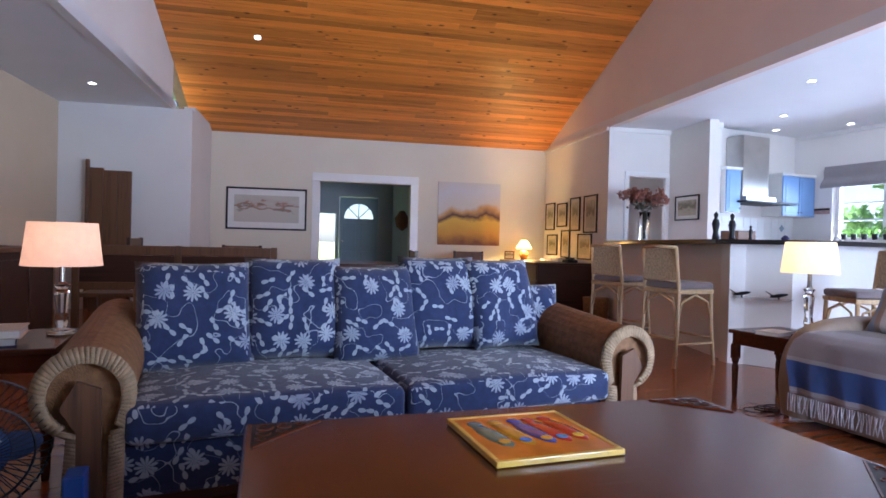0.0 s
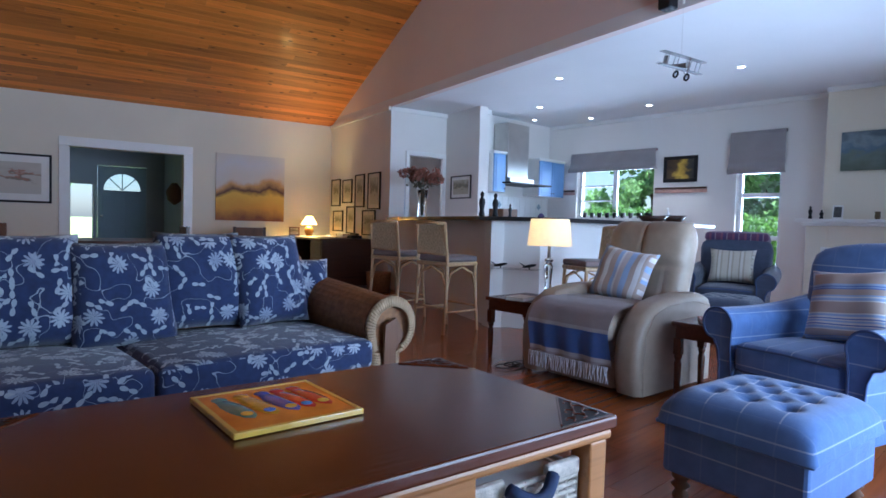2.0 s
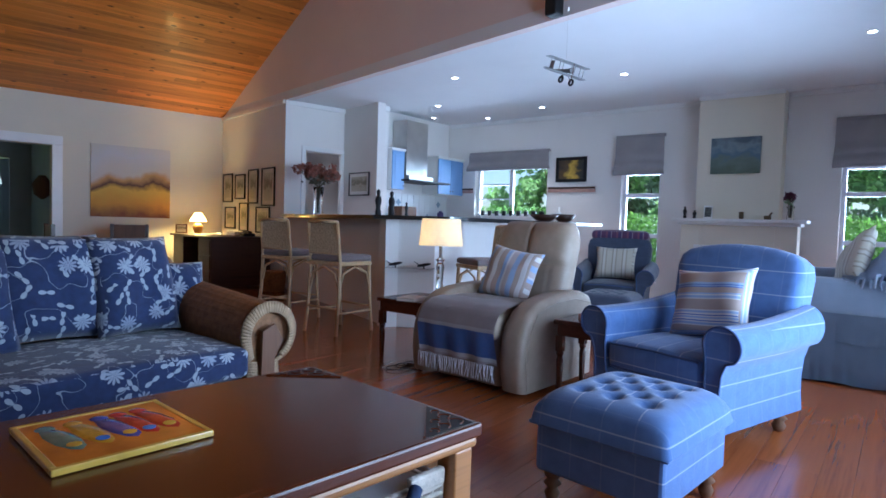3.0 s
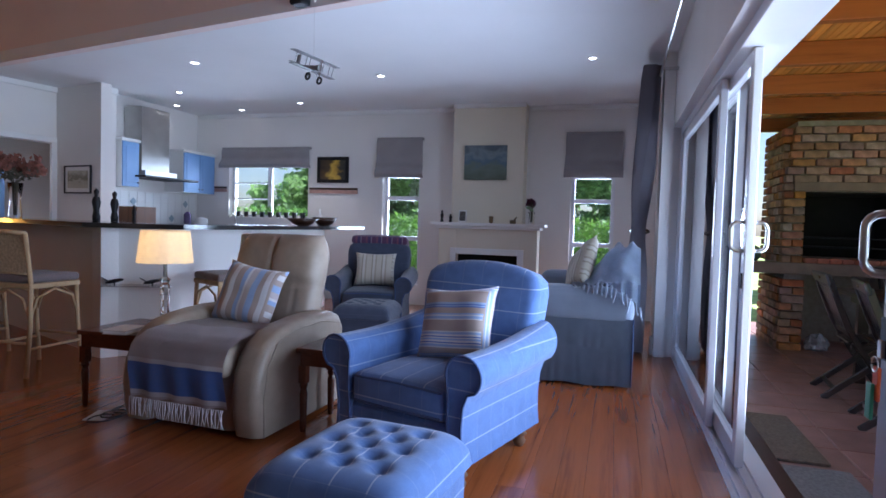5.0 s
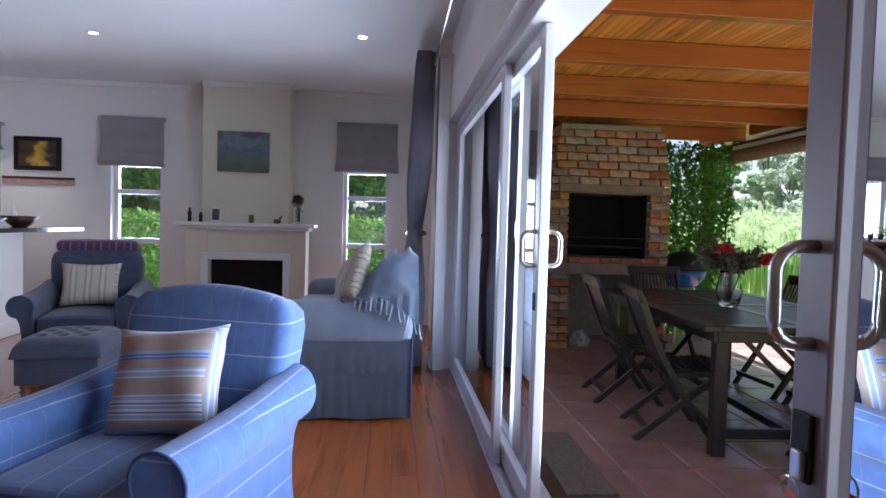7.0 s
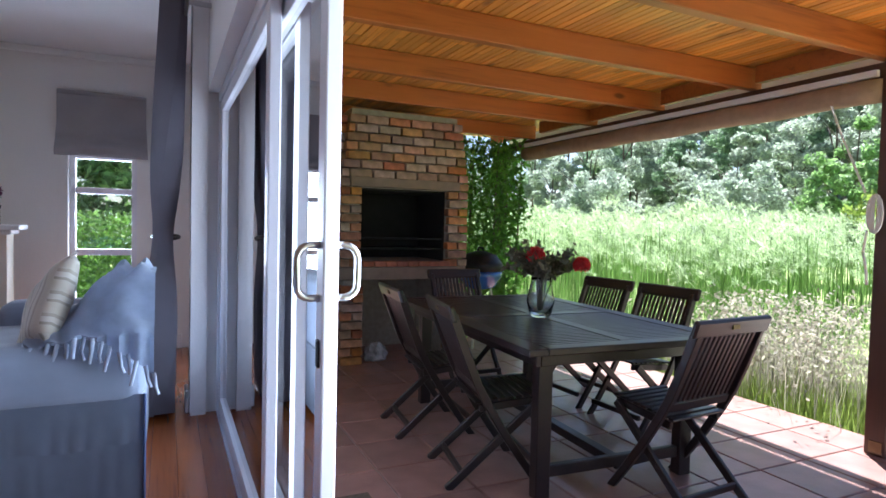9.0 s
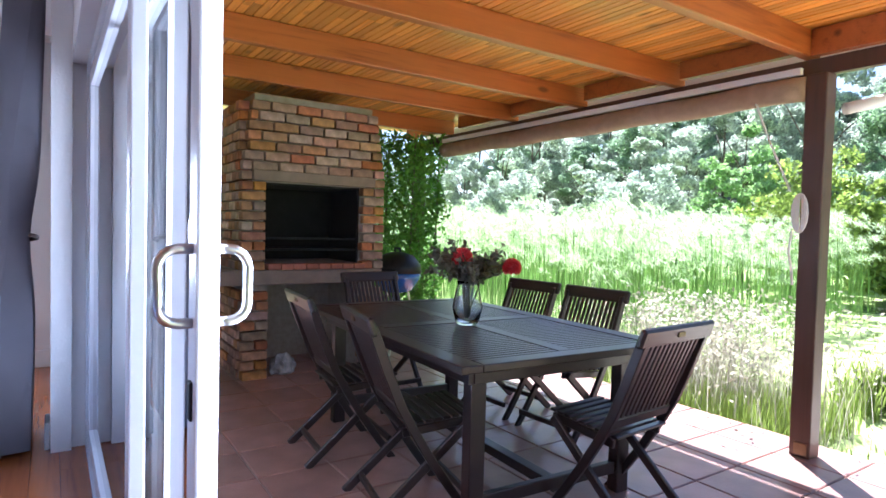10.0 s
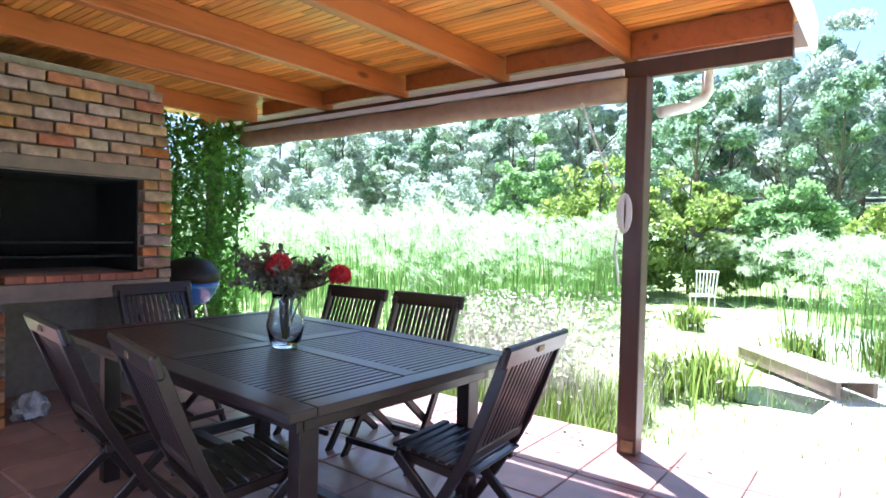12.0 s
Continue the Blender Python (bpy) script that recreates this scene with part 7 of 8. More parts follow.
# ================================================================ patio
pr = thing("patio_roof", pose(0, 0, 0), "pine boarded patio roof on heavy beams", "roof", kind="structure")
ZB = 2.53
rng = random.Random(12)
bx_ = []
y = -0.78
while y > -4.42:
    x = 4.50
    while x < 10.35:
        l = min(rng.uniform(1.8, 3.8), 10.4 - x)
        bx_.append((x, y - 0.045, ZB + rng.uniform(0, 0.003), x + l - 0.003, y, ZB + 0.02))
        x += l
    y -= 0.053
many_boxes("ceiling_patio", bx_, PINEB, I4, "varnished pine boards between the patio beams", "structure")
struct("roof_sheet", B(4.46, -4.55, ZB + 0.03, 10.5, -0.765, ZB + 0.06), CONC)
for x in (5.38, 6.30, 7.25, 8.16, 9.30):
    part("beam", B(x - 0.033, -4.20, 2.37, x + 0.033, -0.78, ZB - 0.002, bevel=0.006), BEAM, pr, "pine roof beam")
    part("blocking", B(x + 0.034, -4.13, 2.40, x + 0.85, -4.07, ZB - 0.003, bevel=0.004), BEAM, pr, "dark red pine blocking piece")
part("blocking", B(4.50, -4.13, 2.37, 5.345, -4.07, ZB - 0.003, bevel=0.004), BEAM, pr, "dark red pine blocking piece")
part("wall_plate", B(4.5, -4.19, 2.26, 10.3, -4.135, 2.365, bevel=0.005), POSTW, pr, "dark edge beam")
part("fascia", B(4.44, -4.56, 2.37, 4.46, -0.78, ZB + 0.06, bevel=0.003), PAPER, pr, "pale fascia board")
part("gutter", B(4.44, -4.66, 2.42, 10.5, -4.57, ZB + 0.05, bevel=0.01), PAPER, pr, "pale gutter")
pst = thing("roof_post", pose(5.30, -4.12, PATIO), "dark brown timber roof post on the patio edge", "post", kind="structure")
part("shaft", B(-0.06, -0.06, 0, 0.06, 0.06, 2.26 - PATIO - 0.002, bevel=0.008), POSTW, pst)
part("base_plate", B(-0.045, 0.061, 0.02, 0.03, 0.066, 0.09), GILT, pst)
pst2 = thing("roof_post", pose(9.9, -4.12, PATIO), "dark brown timber roof post in the climber", "post", kind="structure")
part("shaft", B(-0.06, -0.06, 0, 0.06, 0.06, 2.26 - PATIO - 0.002, bevel=0.008), POSTW, pst2)
dp = thing("downpipe", pose(5.02, -4.55, 0), "pale plastic downpipe elbow under the gutter", "downpipe")
part("pipe", tube(bmesh.new(), [(0, 0.0, 2.44), (0, 0, 2.22), (0.02, 0.05, 2.16), (0.08, 0.14, 2.11), (0.20, 0.30, 2.06)], 0.036, 12), PAPER, dp, smooth=True)
part("pipe_collar", rod(bmesh.new(), (0, 0, 2.36), (0, 0, 2.44), 0.043, seg=14), PAPER, dp)
rb = thing("roller_blind", pose(0, 0, 0), "rolled-up canvas patio blind hung under the edge beam", "blind")
bm = bmesh.new()
n = 28
tube(bm, [(5.36 + (9.25 - 5.36) * i / n, -4.06 + 0.004 * math.sin(i), 2.175 + 0.006 * math.sin(i * 0.9)) for i in range(n + 1)], 0.075, 14)
part("canvas_roll", bm, mat("tan_canvas", (0.34, 0.24, 0.16), 0.9, scale=12, vary=0.15, bump=0.3), rb, smooth=True)
part("head_batten", B(5.372, -4.055, 2.258, 9.25, -4.02, 2.30, bevel=0.004), PAPER, rb, "pale batten")
rp = thing("blind_cord", pose(5.33, -4.04, 0), "coiled white blind cord tied on the post", "cord")
bm = tube(bmesh.new(), [(0.33, 0.02, 2.20), (0.22, 0.03, 1.92), (0.06, 0.04, 1.56)], 0.007, 6)
part("cord", bm, PAPER, rp)
bm = bmesh.new()
for k in range(9):
    tube(bm, [(0.0 + (0.012 + 0.004 * k) * math.cos(a), 0.035 + 0.004 * (k % 3), 1.43 + 0.115 * math.sin(a)) for a in [2 * math.pi * j / 16 for j in range(17)]], 0.006, 5)
part("coil", bm, PAPER, rp, "wound coil of cord")
part("cord_tail", tube(bmesh.new(), [(0.04, 0.04, 1.33), (0.05, 0.05, 1.2), (0.03, 0.05, 1.1), (0.02, 0.05, 1.0)], 0.008, 6), PAPER, rp)
# door-side spotlight and mat
for k, (x0, y0, x1, y1, mm) in enumerate(((5.10, -1.06, 5.95, -0.80, MAT_COIR), (4.30, -1.12, 5.02, -0.80, MAT_GREY))):
    solo("doormat", B(x0, y0, PATIO + 0.001, x1, y1, PATIO + 0.018, bevel=0.004), mm, I4, ("brown coir doormat on the patio tiles", "grey doormat on the patio tiles")[k], "doormat", "doormats")


def folding_chair(m, label):
    """Slatted folding chair, facing +y, centre of the seat at the origin."""
    c = thing("patio_chair", m, label, "chair", "patio chairs")
    stile = [(-0.300, 0.905), (-0.262, 0.80), (-0.215, 0.675), (-0.160, 0.54), (-0.095, 0.42), (-0.010, 0.28), (0.085, 0.14), (0.185, 0.0)]
    for sx in (-1, 1):
        x = sx * 0.232
        bm = extrude_profile([(y - 0.024, z) for y, z in stile] + [(y + 0.024, z) for y, z in stile[::-1]], 0.028, "x")
        bmesh.ops.bevel(bm, geom=bm.edges[:], offset=0.004, segments=1, profile=0.5, affect="EDGES")
        bmesh.ops.translate(bm, vec=(x, 0, 0), verts=bm.verts[:])
        part("back_leg", bm, SLATW, c)
        part("front_leg", bar(bmesh.new(), (x - sx * 0.03, 0.20, 0.44), (x - sx * 0.03, -0.30, 0.0), 0.024, 0.045, 0.005), SLATW, c)
        part("seat_rail", bar(bmesh.new(), (x - sx * 0.058, 0.22, 0.435), (x - sx * 0.058, -0.13, 0.40), 0.022, 0.04, 0.004), SLATW, c)
    part("top_rail", bar(bmesh.new(), (-0.272, -0.305, 0.90), (0.272, -0.305, 0.90), 0.032, 0.085, 0.010, (0, -0.32, 0.95)), SLATW, c)
    part("lower_rail", bar(bmesh.new(), (-0.217, -0.138, 0.50), (0.217, -0.138, 0.50), 0.026, 0.055, 0.006, (0, -0.38, 0.93)), SLATW, c)
    for k in range(12):
        x = -0.192 + 0.0349 * k
        part("back_slat", bar(bmesh.new(), (x, -0.290, 0.865), (x, -0.146, 0.515), 0.023, 0.012, 0.003, (0, 0.93, 0.36)), SLATW, c)
    for k in range(9):
        y = 0.215 - 0.044 * k
        part("seat_slat", bar(bmesh.new(), (-0.19, y, 0.465 - 0.004 * k), (0.19, y, 0.465 - 0.004 * k), 0.036, 0.014, 0.004), SLATW, c)
    part("stretcher", bar(bmesh.new(), (-0.2, -0.22, 0.075), (0.2, -0.22, 0.075), 0.022, 0.035, 0.004), SLATW, c)
    part("stretcher", bar(bmesh.new(), (-0.22, 0.18, 0.10), (0.22, 0.18, 0.10), 0.022, 0.035, 0.004), SLATW, c)
    part("hinge_plate", B(-0.025, -0.328, 0.89, 0.025, -0.319, 0.91), GILT, c, "small brass plate")
    return c


CH = "dark-stained slatted folding chair at the patio table"
ch = folding_chair(pose(6.78, -1.78, PATIO, 0, 0, 174), CH)
for x, y, r in ((6.00, -1.78, 169), (5.42, -2.52, -86), (6.96, -3.11, 4), (6.36, -3.14, 4), (7.76, -2.56, 92)):
    m_ = pose(x, y, PATIO, 0, 0, r)
    copy_thing(ch, m_)

tb = thing("patio_table", pose(6.41, -2.33, PATIO, 0, 0, -3) @ Matrix.Diagonal((0.885, 1.05, 1, 1)), "dark-stained slatted wooden patio table", "table")
HT = 0.78
part("frame_bar", B(-1.12, -0.60, HT - 0.035, 1.12, -0.50, HT, bevel=0.006), SLATW, tb)
part("frame_bar", B(-1.12, 0.50, HT - 0.035, 1.12, 0.60, HT, bevel=0.006), SLATW, tb)
for x in (-1.12, -0.05, 1.02):
    part("cross_bar", B(x, -0.499, HT - 0.035, x + 0.10, 0.499, HT, bevel=0.005), SLATW, tb)
part("middle_bar", B(-1.015, -0.04, HT - 0.034, -0.055, 0.04, HT - 0.001, bevel=0.004), SLATW, tb)
part("middle_bar", B(0.055, -0.04, HT - 0.034, 1.015, 0.04, HT - 0.001, bevel=0.004), SLATW, tb)
slat_me = mesh_of("slat", B(-0.0165, -0.228, HT - 0.028, 0.0165, 0.228, HT - 0.003, bevel=0.003), SLATW)
for half in (-1, 1):
    for sy in (-1, 1):
        for k in range(23):
            o = new("slat", slat_me)
            o.parent = tb
            o.location = ((-0.53 if half < 0 else 0.535) + (k - 11) * 0.0415, sy * 0.27, 0)
part("apron", B(-1.0, -0.50, HT - 0.11, 1.0, -0.475, HT - 0.036, bevel=0.004), SLATW, tb)
part("apron", B(-1.0, 0.475, HT - 0.11, 1.0, 0.50, HT - 0.036, bevel=0.004), SLATW, tb)
for sx in (-1, 1):
    part("apron", B(sx * 0.99 - 0.012, -0.474, HT - 0.11, sx * 0.99 + 0.012, 0.474, HT - 0.036, bevel=0.004), SLATW, tb)
    for sy in (-1, 1):
        part("leg", B(sx * 0.93 - 0.038, sy * 0.43 - 0.038, 0, sx * 0.93 + 0.038, sy * 0.43 + 0.038, HT - 0.036, bevel=0.006), SLATW, tb)
    part("leg_rail", B(sx * 0.93 - 0.02, -0.39, 0.10, sx * 0.93 + 0.02, 0.39, 0.16, bevel=0.005), SLATW, tb)
part("stretcher", B(-0.91, -0.03, 0.105, 0.91, 0.03, 0.155, bevel=0.005), SLATW, tb)

# proteas in a glass vase on the patio table
pv = thing("protea_vase", pose(6.29, -2.28, PATIO + HT + 0.001), "glass vase of red proteas and grey foliage on the table", "flower vase")
part("vase", L([(0.055, 0), (0.07, 0.02), (0.088, 0.10), (0.07, 0.19), (0.06, 0.225), (0.064, 0.25), (0.06, 0.25), (0.055, 0.225), (0.065, 0.19), (0.08, 0.10), (0.06, 0.02), (0.0, 0.015)], 24), GLASS, pv, smooth=True)
rng = random.Random(21)
bm, lv = bmesh.new(), []
for k in range(34):
    a, r = rng.uniform(0, 6.28), 0.27 * math.sqrt(rng.random())
    tip = Vector((r * math.cos(a), r * math.sin(a), 0.30 + rng.uniform(0.05, 0.22) - 0.3 * r))
    tube(bm, [(0.015 * math.cos(a), 0.015 * math.sin(a), 0.03), (0.035 * math.cos(a), 0.035 * math.sin(a), 0.25), tip], 0.0032, 5)
    for q in range(26):
        t = rng.uniform(0.25, 1.0)
        b = Vector((0.035 * math.cos(a), 0.035 * math.sin(a), 0.25)).lerp(tip, t)
        lv.append((b.x + rng.gauss(0, 0.014), b.y + rng.gauss(0, 0.014), b.z + rng.gauss(0, 0.014)))
part("stems", bm, FOLG, pv)
o = leaf_cloud("foliage", lv, FOLG, 0.026, I4, 6)
o.parent = pv
for x, y, z, s in ((-0.02, 0.06, 0.38, 0.062), (-0.19, -0.16, 0.335, 0.055)):
    bm = bmesh.new()
    for k in range(150):
        th, ph = 2.399963 * k, math.acos(1 - 1.75 * (k + 0.5) / 150)
        d = Vector((math.cos(th) * math.sin(ph), math.sin(th) * math.sin(ph), math.cos(ph)))
        rod(bm, d * s * 0.45, d * s, 0.006, 0.003, 5)
    bmesh.ops.translate(bm, vec=(x, y, z), verts=bm.verts[:])
    part("protea_head", bm, REDF, pv, "red protea flower head")
    part("stem", tube(bmesh.new(), [(0.01, 0, 0.03), (x * 0.3, y * 0.3, 0.25), (x, y, z)], 0.005, 6), FOLG, pv)

# built-in brick braai: core, lintel, ledge and single bricks
br = thing("brick_braai", pose(8.56, -2.27, PATIO), "clay brick built-in barbecue with black firebox and concrete ledge", "barbecue")
for b in ((0.07, -0.61, 0, 0.95, -0.44, 0.80), (0.07, 0.43, 0, 0.95, 0.61, 0.80), (0.80, -0.44, 0, 0.95, 0.43, 0.80), (0.07, -0.61, 0.80, 0.95, 0.61, 0.98),
          (0.07, -0.61, 0.98, 0.95, -0.44, 1.68), (0.07, 0.46, 0.98, 0.95, 0.61, 1.68), (0.07, -0.55, 1.68, 0.95, 0.55, 2.42)):
    part("core_block", B(*b), MORTAR, br)
for b in ((0.75, -0.44, 0.981, 0.80, 0.46, 1.679), (0.09, -0.441, 0.981, 0.75, -0.425, 1.679), (0.09, 0.445, 0.981, 0.75, 0.461, 1.679), (0.09, -0.425, 1.665, 0.75, 0.445, 1.679)):
    part("firebox_panel", B(*b), SOOT, br, "sooty black firebox lining")
part("lintel", B(-0.012, -0.56, 1.685, 0.07, 0.57, 1.775, bevel=0.006), CONC, br, "concrete lintel")
part("ledge", B(-0.06, -0.62, 0.81, 0.069, 0.95, 0.93, bevel=0.008), CONC, br, "concrete ledge")
for z in (1.10, 1.20):
    part("grid_rail", rod(bmesh.new(), (0.12, -0.42, z), (0.12, 0.44, z), 0.009), IRON, br, "blackened barbecue rail")
for k in range(18):
    part("grid_bar", rod(bmesh.new(), (0.12, -0.42 + 0.05 * k, 1.10), (0.70, -0.42 + 0.05 * k, 1.10), 0.004, seg=6), IRON, br)
part("side_shelf", B(0.07, 0.612, 0.81, 0.95, 1.25, 0.90, bevel=0.006), CONC, br, "concrete side shelf")
part("side_support", B(0.30, 1.05, 0, 0.90, 1.2, 0.809), MORTAR, br)
kt = thing("kettle_barbecue", pose(9.05, -3.36, PATIO), "blue kettle barbecue with domed lid beside the brick braai", "barbecue")
part("bowl", L([(0.05, 0.62), (0.18, 0.66), (0.25, 0.78), (0.26, 0.84)], 24), mat("blue_enamel", (0.02, 0.09, 0.32), 0.15, scale=8, vary=0.1, bump=0, coat=0.6), kt, smooth=True)
part("lid", L([(0.265, 0.845), (0.25, 0.93), (0.18, 1.02), (0.06, 1.06), (0.0, 1.065)], 24), IRON, kt, "dark domed lid", smooth=True)
part("lid_handle", tube(bmesh.new(), [(-0.06, 0, 1.06), (-0.05, 0, 1.10), (0.05, 0, 1.10), (0.06, 0, 1.06)], 0.012, 6), IRON, kt)
for a in (0.3, 2.4, 4.5):
    part("leg", rod(bmesh.new(), (0.12 * math.cos(a), 0.12 * math.sin(a), 0.68), (0.26 * math.cos(a), 0.26 * math.sin(a), 0), 0.012), STEEL, kt)
rng = random.Random(2)
sb = thing("paper_bag", pose(8.70, -2.02, PATIO), "crumpled clear plastic bag on the floor under the braai", "bag")
bm = bmesh.new()
bmesh.ops.create_icosphere(bm, subdivisions=3, radius=0.11)
for v in bm.verts:
    v.co *= 1 + 0.35 * noise.noise(v.co * 22)
    v.co.z = max(0.0, v.co.z + 0.06)
part("bag", bm, mat("grey_plastic", (0.35, 0.36, 0.38), 0.2, scale=20, vary=0.3, bump=0.3), sb)
tp2 = thing("toad_ornament", pose(9.0, -1.35, PATIO + 0.9), "dark green and red ornament on the braai side shelf", "ornament")
part("body", L([(0.10, 0), (0.16, 0.06), (0.15, 0.16), (0.05, 0.22)], 14), LEAF_DARK, tp2, smooth=True)
part("cap", B(-0.14, -0.05, 0.20, 0.14, 0.08, 0.26, bevel=0.02), REDBRICK, tp2)

# ================================================================ garden
def scatter(n, seed, f):
    rng = np.random.RandomState(seed)
    return f(rng, n)


def climber(name, m, lx, ly, h, n, label, seed, material=LEAF_CLIMB, leaf=0.035):
    t = thing(name, m, label, "climber")
    bm = bmesh.new()
    for k in range(5):
        tube(bm, [(-lx / 2 + lx * k / 4, 0, 0), (-lx / 2 + lx * k / 4 + 0.05, 0.02, h * 0.5), (-lx / 2 + lx * k / 4, -0.02, h * 0.97)], 0.018, 6, 0.5)
    part("stems", bm, BARK, t)
    rng = np.random.RandomState(seed)
    p = np.stack((rng.uniform(-lx / 2, lx / 2, n), rng.uniform(-1, 1, n), rng.uniform(0, h, n)), 1)
    s = np.sign(p[:, 1]) * np.abs(p[:, 1]) ** 0.35
    lump = 0.09 * np.sin(p[:, 0] * 7 + p[:, 2] * 5 + seed) + 0.05 * np.sin(p[:, 2] * 11 + p[:, 0] * 3)
    p[:, 1] = s * (ly / 2 + lump * 0.6)
    p[:, 0] += 0.05 * np.sin(p[:, 2] * 9) + rng.normal(0, 0.03, n)
    p[:, 2] += rng.normal(0, 0.03, n)
    o = leaf_cloud("leaves", p, material, leaf, I4, seed + 1)
    o.parent = t
    return t


climber("wall_climber", pose(9.62, -3.55, -0.40, 0, 0, 78), 1.25, 0.42, 2.75, 15000, "dense green leafy climber screening the patio end", 5)
for y, l, s in ((3.2, 7.0, 1), (-1.0, 2.2, 2)):
    climber("hedge", pose(13.6, y, -0.40, 0, 0, 90), l, 0.9, 1.75, 26000, "clipped green garden hedge outside the windows", 30 + s, LEAF_HEDGE, 0.045)


def tree(name, m, h, r, material, n, label, seed, trunk=0.12, leaf=0.16, base=0.25, squash=1.0):
    t = thing(name, m, label, "tree", kind="")
    rng = random.Random(seed)
    bm = bmesh.new()
    tube(bm, [(0, 0, 0), (0.05 * r, 0.03 * r, h * 0.35), (0, 0, h * 0.85)], trunk, 7, 0.3)
    limbs = []
    for k in range(9):
        a, z = rng.uniform(0, 6.28), h * rng.uniform(base, 0.8)
        e = Vector((r * 0.8 * math.cos(a), r * 0.8 * math.sin(a), z + h * rng.uniform(0.05, 0.2)))
        tube(bm, [(0, 0, z * 0.8), e * 0.5 + Vector((0, 0, z * 0.45)), e], trunk * 0.4, 5, 0.3)
        limbs.append(e)
    part("trunk", bm, BARK, t)
    nr = np.random.RandomState(seed)
    cl = []
    for k in range(26):
        a, rr, z = rng.uniform(0, 6.28), r * math.sqrt(rng.random()), rng.uniform(base, 1.0)
        wd = math.sin(math.pi * min(1, max(0.08, (z - base * 0.7) / (1.05 - base * 0.7)))) ** 0.6
        cl.append((rr * wd * math.cos(a), rr * wd * math.sin(a), h * z, rng.uniform(0.16, 0.34) * r))
    if base < 0.1:                              # a bush is a dome of leaf clumps down to the ground
        cl = []
        for k in range(90):
            a, e, q = rng.uniform(0, 6.28), math.asin(rng.uniform(0.0, 1.0)), rng.uniform(0.55, 0.95)
            cl.append((q * r * math.cos(a) * math.cos(e), q * r * math.sin(a) * math.cos(e), h * (0.10 + 0.82 * q * math.sin(e)), rng.uniform(0.10, 0.22) * r))
    cl = np.array(cl)
    idx = nr.randint(0, len(cl), n)
    d = nr.normal(size=(n, 3))
    d /= np.linalg.norm(d, axis=1, keepdims=True)
    p = cl[idx, :3] + d * cl[idx, 3:4] * nr.uniform(0.5, 1.1, (n, 1)) * np.array([1, 1, 0.75 * squash])
    o = leaf_cloud("crown", p, material, leaf, I4, seed)
    o.parent = t
    return t


# wooded slope beyond the garden
rng = random.Random(77)
hill = bmesh.new()
grid = {}
for i in range(41):
    for j in range(13):
        x, y = -60 + 4.5 * i, -34 - 5.5 * j
        grid[i, j] = hill.verts.new((x, y, -0.5 + 0.42 * max(0, j - 0.4) * 5.5 * 0.5 + 1.2 * noise.noise(Vector((x * 0.05, y * 0.05, 0)))))
for i in range(40):
    for j in range(12):
        hill.faces.new((grid[i, j], grid[i + 1, j], grid[i + 1, j + 1], grid[i, j + 1]))
struct("hillside", hill, mat("woodland_floor", (0.09, 0.12, 0.05), 0.95, scale=0.5, vary=0.3, bump=0.5, fine=3))
# haze over these crowns is only the paled leaf colour
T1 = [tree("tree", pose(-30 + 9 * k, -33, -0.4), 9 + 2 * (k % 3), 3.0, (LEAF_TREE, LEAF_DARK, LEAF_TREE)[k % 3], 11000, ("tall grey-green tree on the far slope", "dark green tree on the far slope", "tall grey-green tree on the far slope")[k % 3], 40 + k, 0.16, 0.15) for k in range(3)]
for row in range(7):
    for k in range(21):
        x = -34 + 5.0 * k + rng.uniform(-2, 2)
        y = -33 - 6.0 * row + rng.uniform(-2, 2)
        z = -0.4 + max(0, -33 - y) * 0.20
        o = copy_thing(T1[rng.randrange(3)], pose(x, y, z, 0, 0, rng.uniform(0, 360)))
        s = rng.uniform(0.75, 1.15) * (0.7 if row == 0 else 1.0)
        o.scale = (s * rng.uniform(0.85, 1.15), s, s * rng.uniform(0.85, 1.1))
# rounded bushes near the pond
for k, (x, y, h, r, mm, lb) in enumerate([(11.2, -18.0, 3.7, 2.4, LEAF_LIME, "rounded yellow-green bush by the pond"), (8.9, -19.2, 3.4, 2.1, LEAF_LIME, "rounded light green bush by the pond"), (19, -20, 4.2, 2.4, LEAF_TREE, "pale grey-green bush behind the reeds"), (15.5, -21.5, 5.2, 2.0, LEAF_BRIGHT, "upright green tree behind the reeds"), (13.0, -22.5, 4.0, 1.9, LEAF_DARK, "dark green bush behind the reeds"), (6.4, -19.8, 3.3, 1.7, LEAF_BRIGHT, "light green bush beyond the lawn"), (3.0, -16.0, 3.0, 2.0, LEAF_LIME, "yellow-green bush beyond the lawn"), (24, -17, 4.5, 2.4, LEAF_TREE, "pale grey-green bush behind the reeds"), (2.6, -9.6, 1.7, 1.3, LEAF_TREE, "low grey-green bush by the footbridge")]):
    tree("bush", pose(x, y, -0.4), h * 1.25, r, mm, 16000, lb, 60 + k, 0.06, 0.085 if y < -10 else 0.05, 0.04)
# trees seen through the east windows and front door
for k, (x, y) in enumerate([(22, 7), (21, 3), (23, -1.5), (25, 5), (24, 10), (20, -6), (0.5, 26), (4.5, 28), (-3.5, 27)]):
    copy_thing(T1[k % 3], pose(x, y, -0.4, 0, 0, 50 * k)).scale = (1.0, 1.0, 1.0)


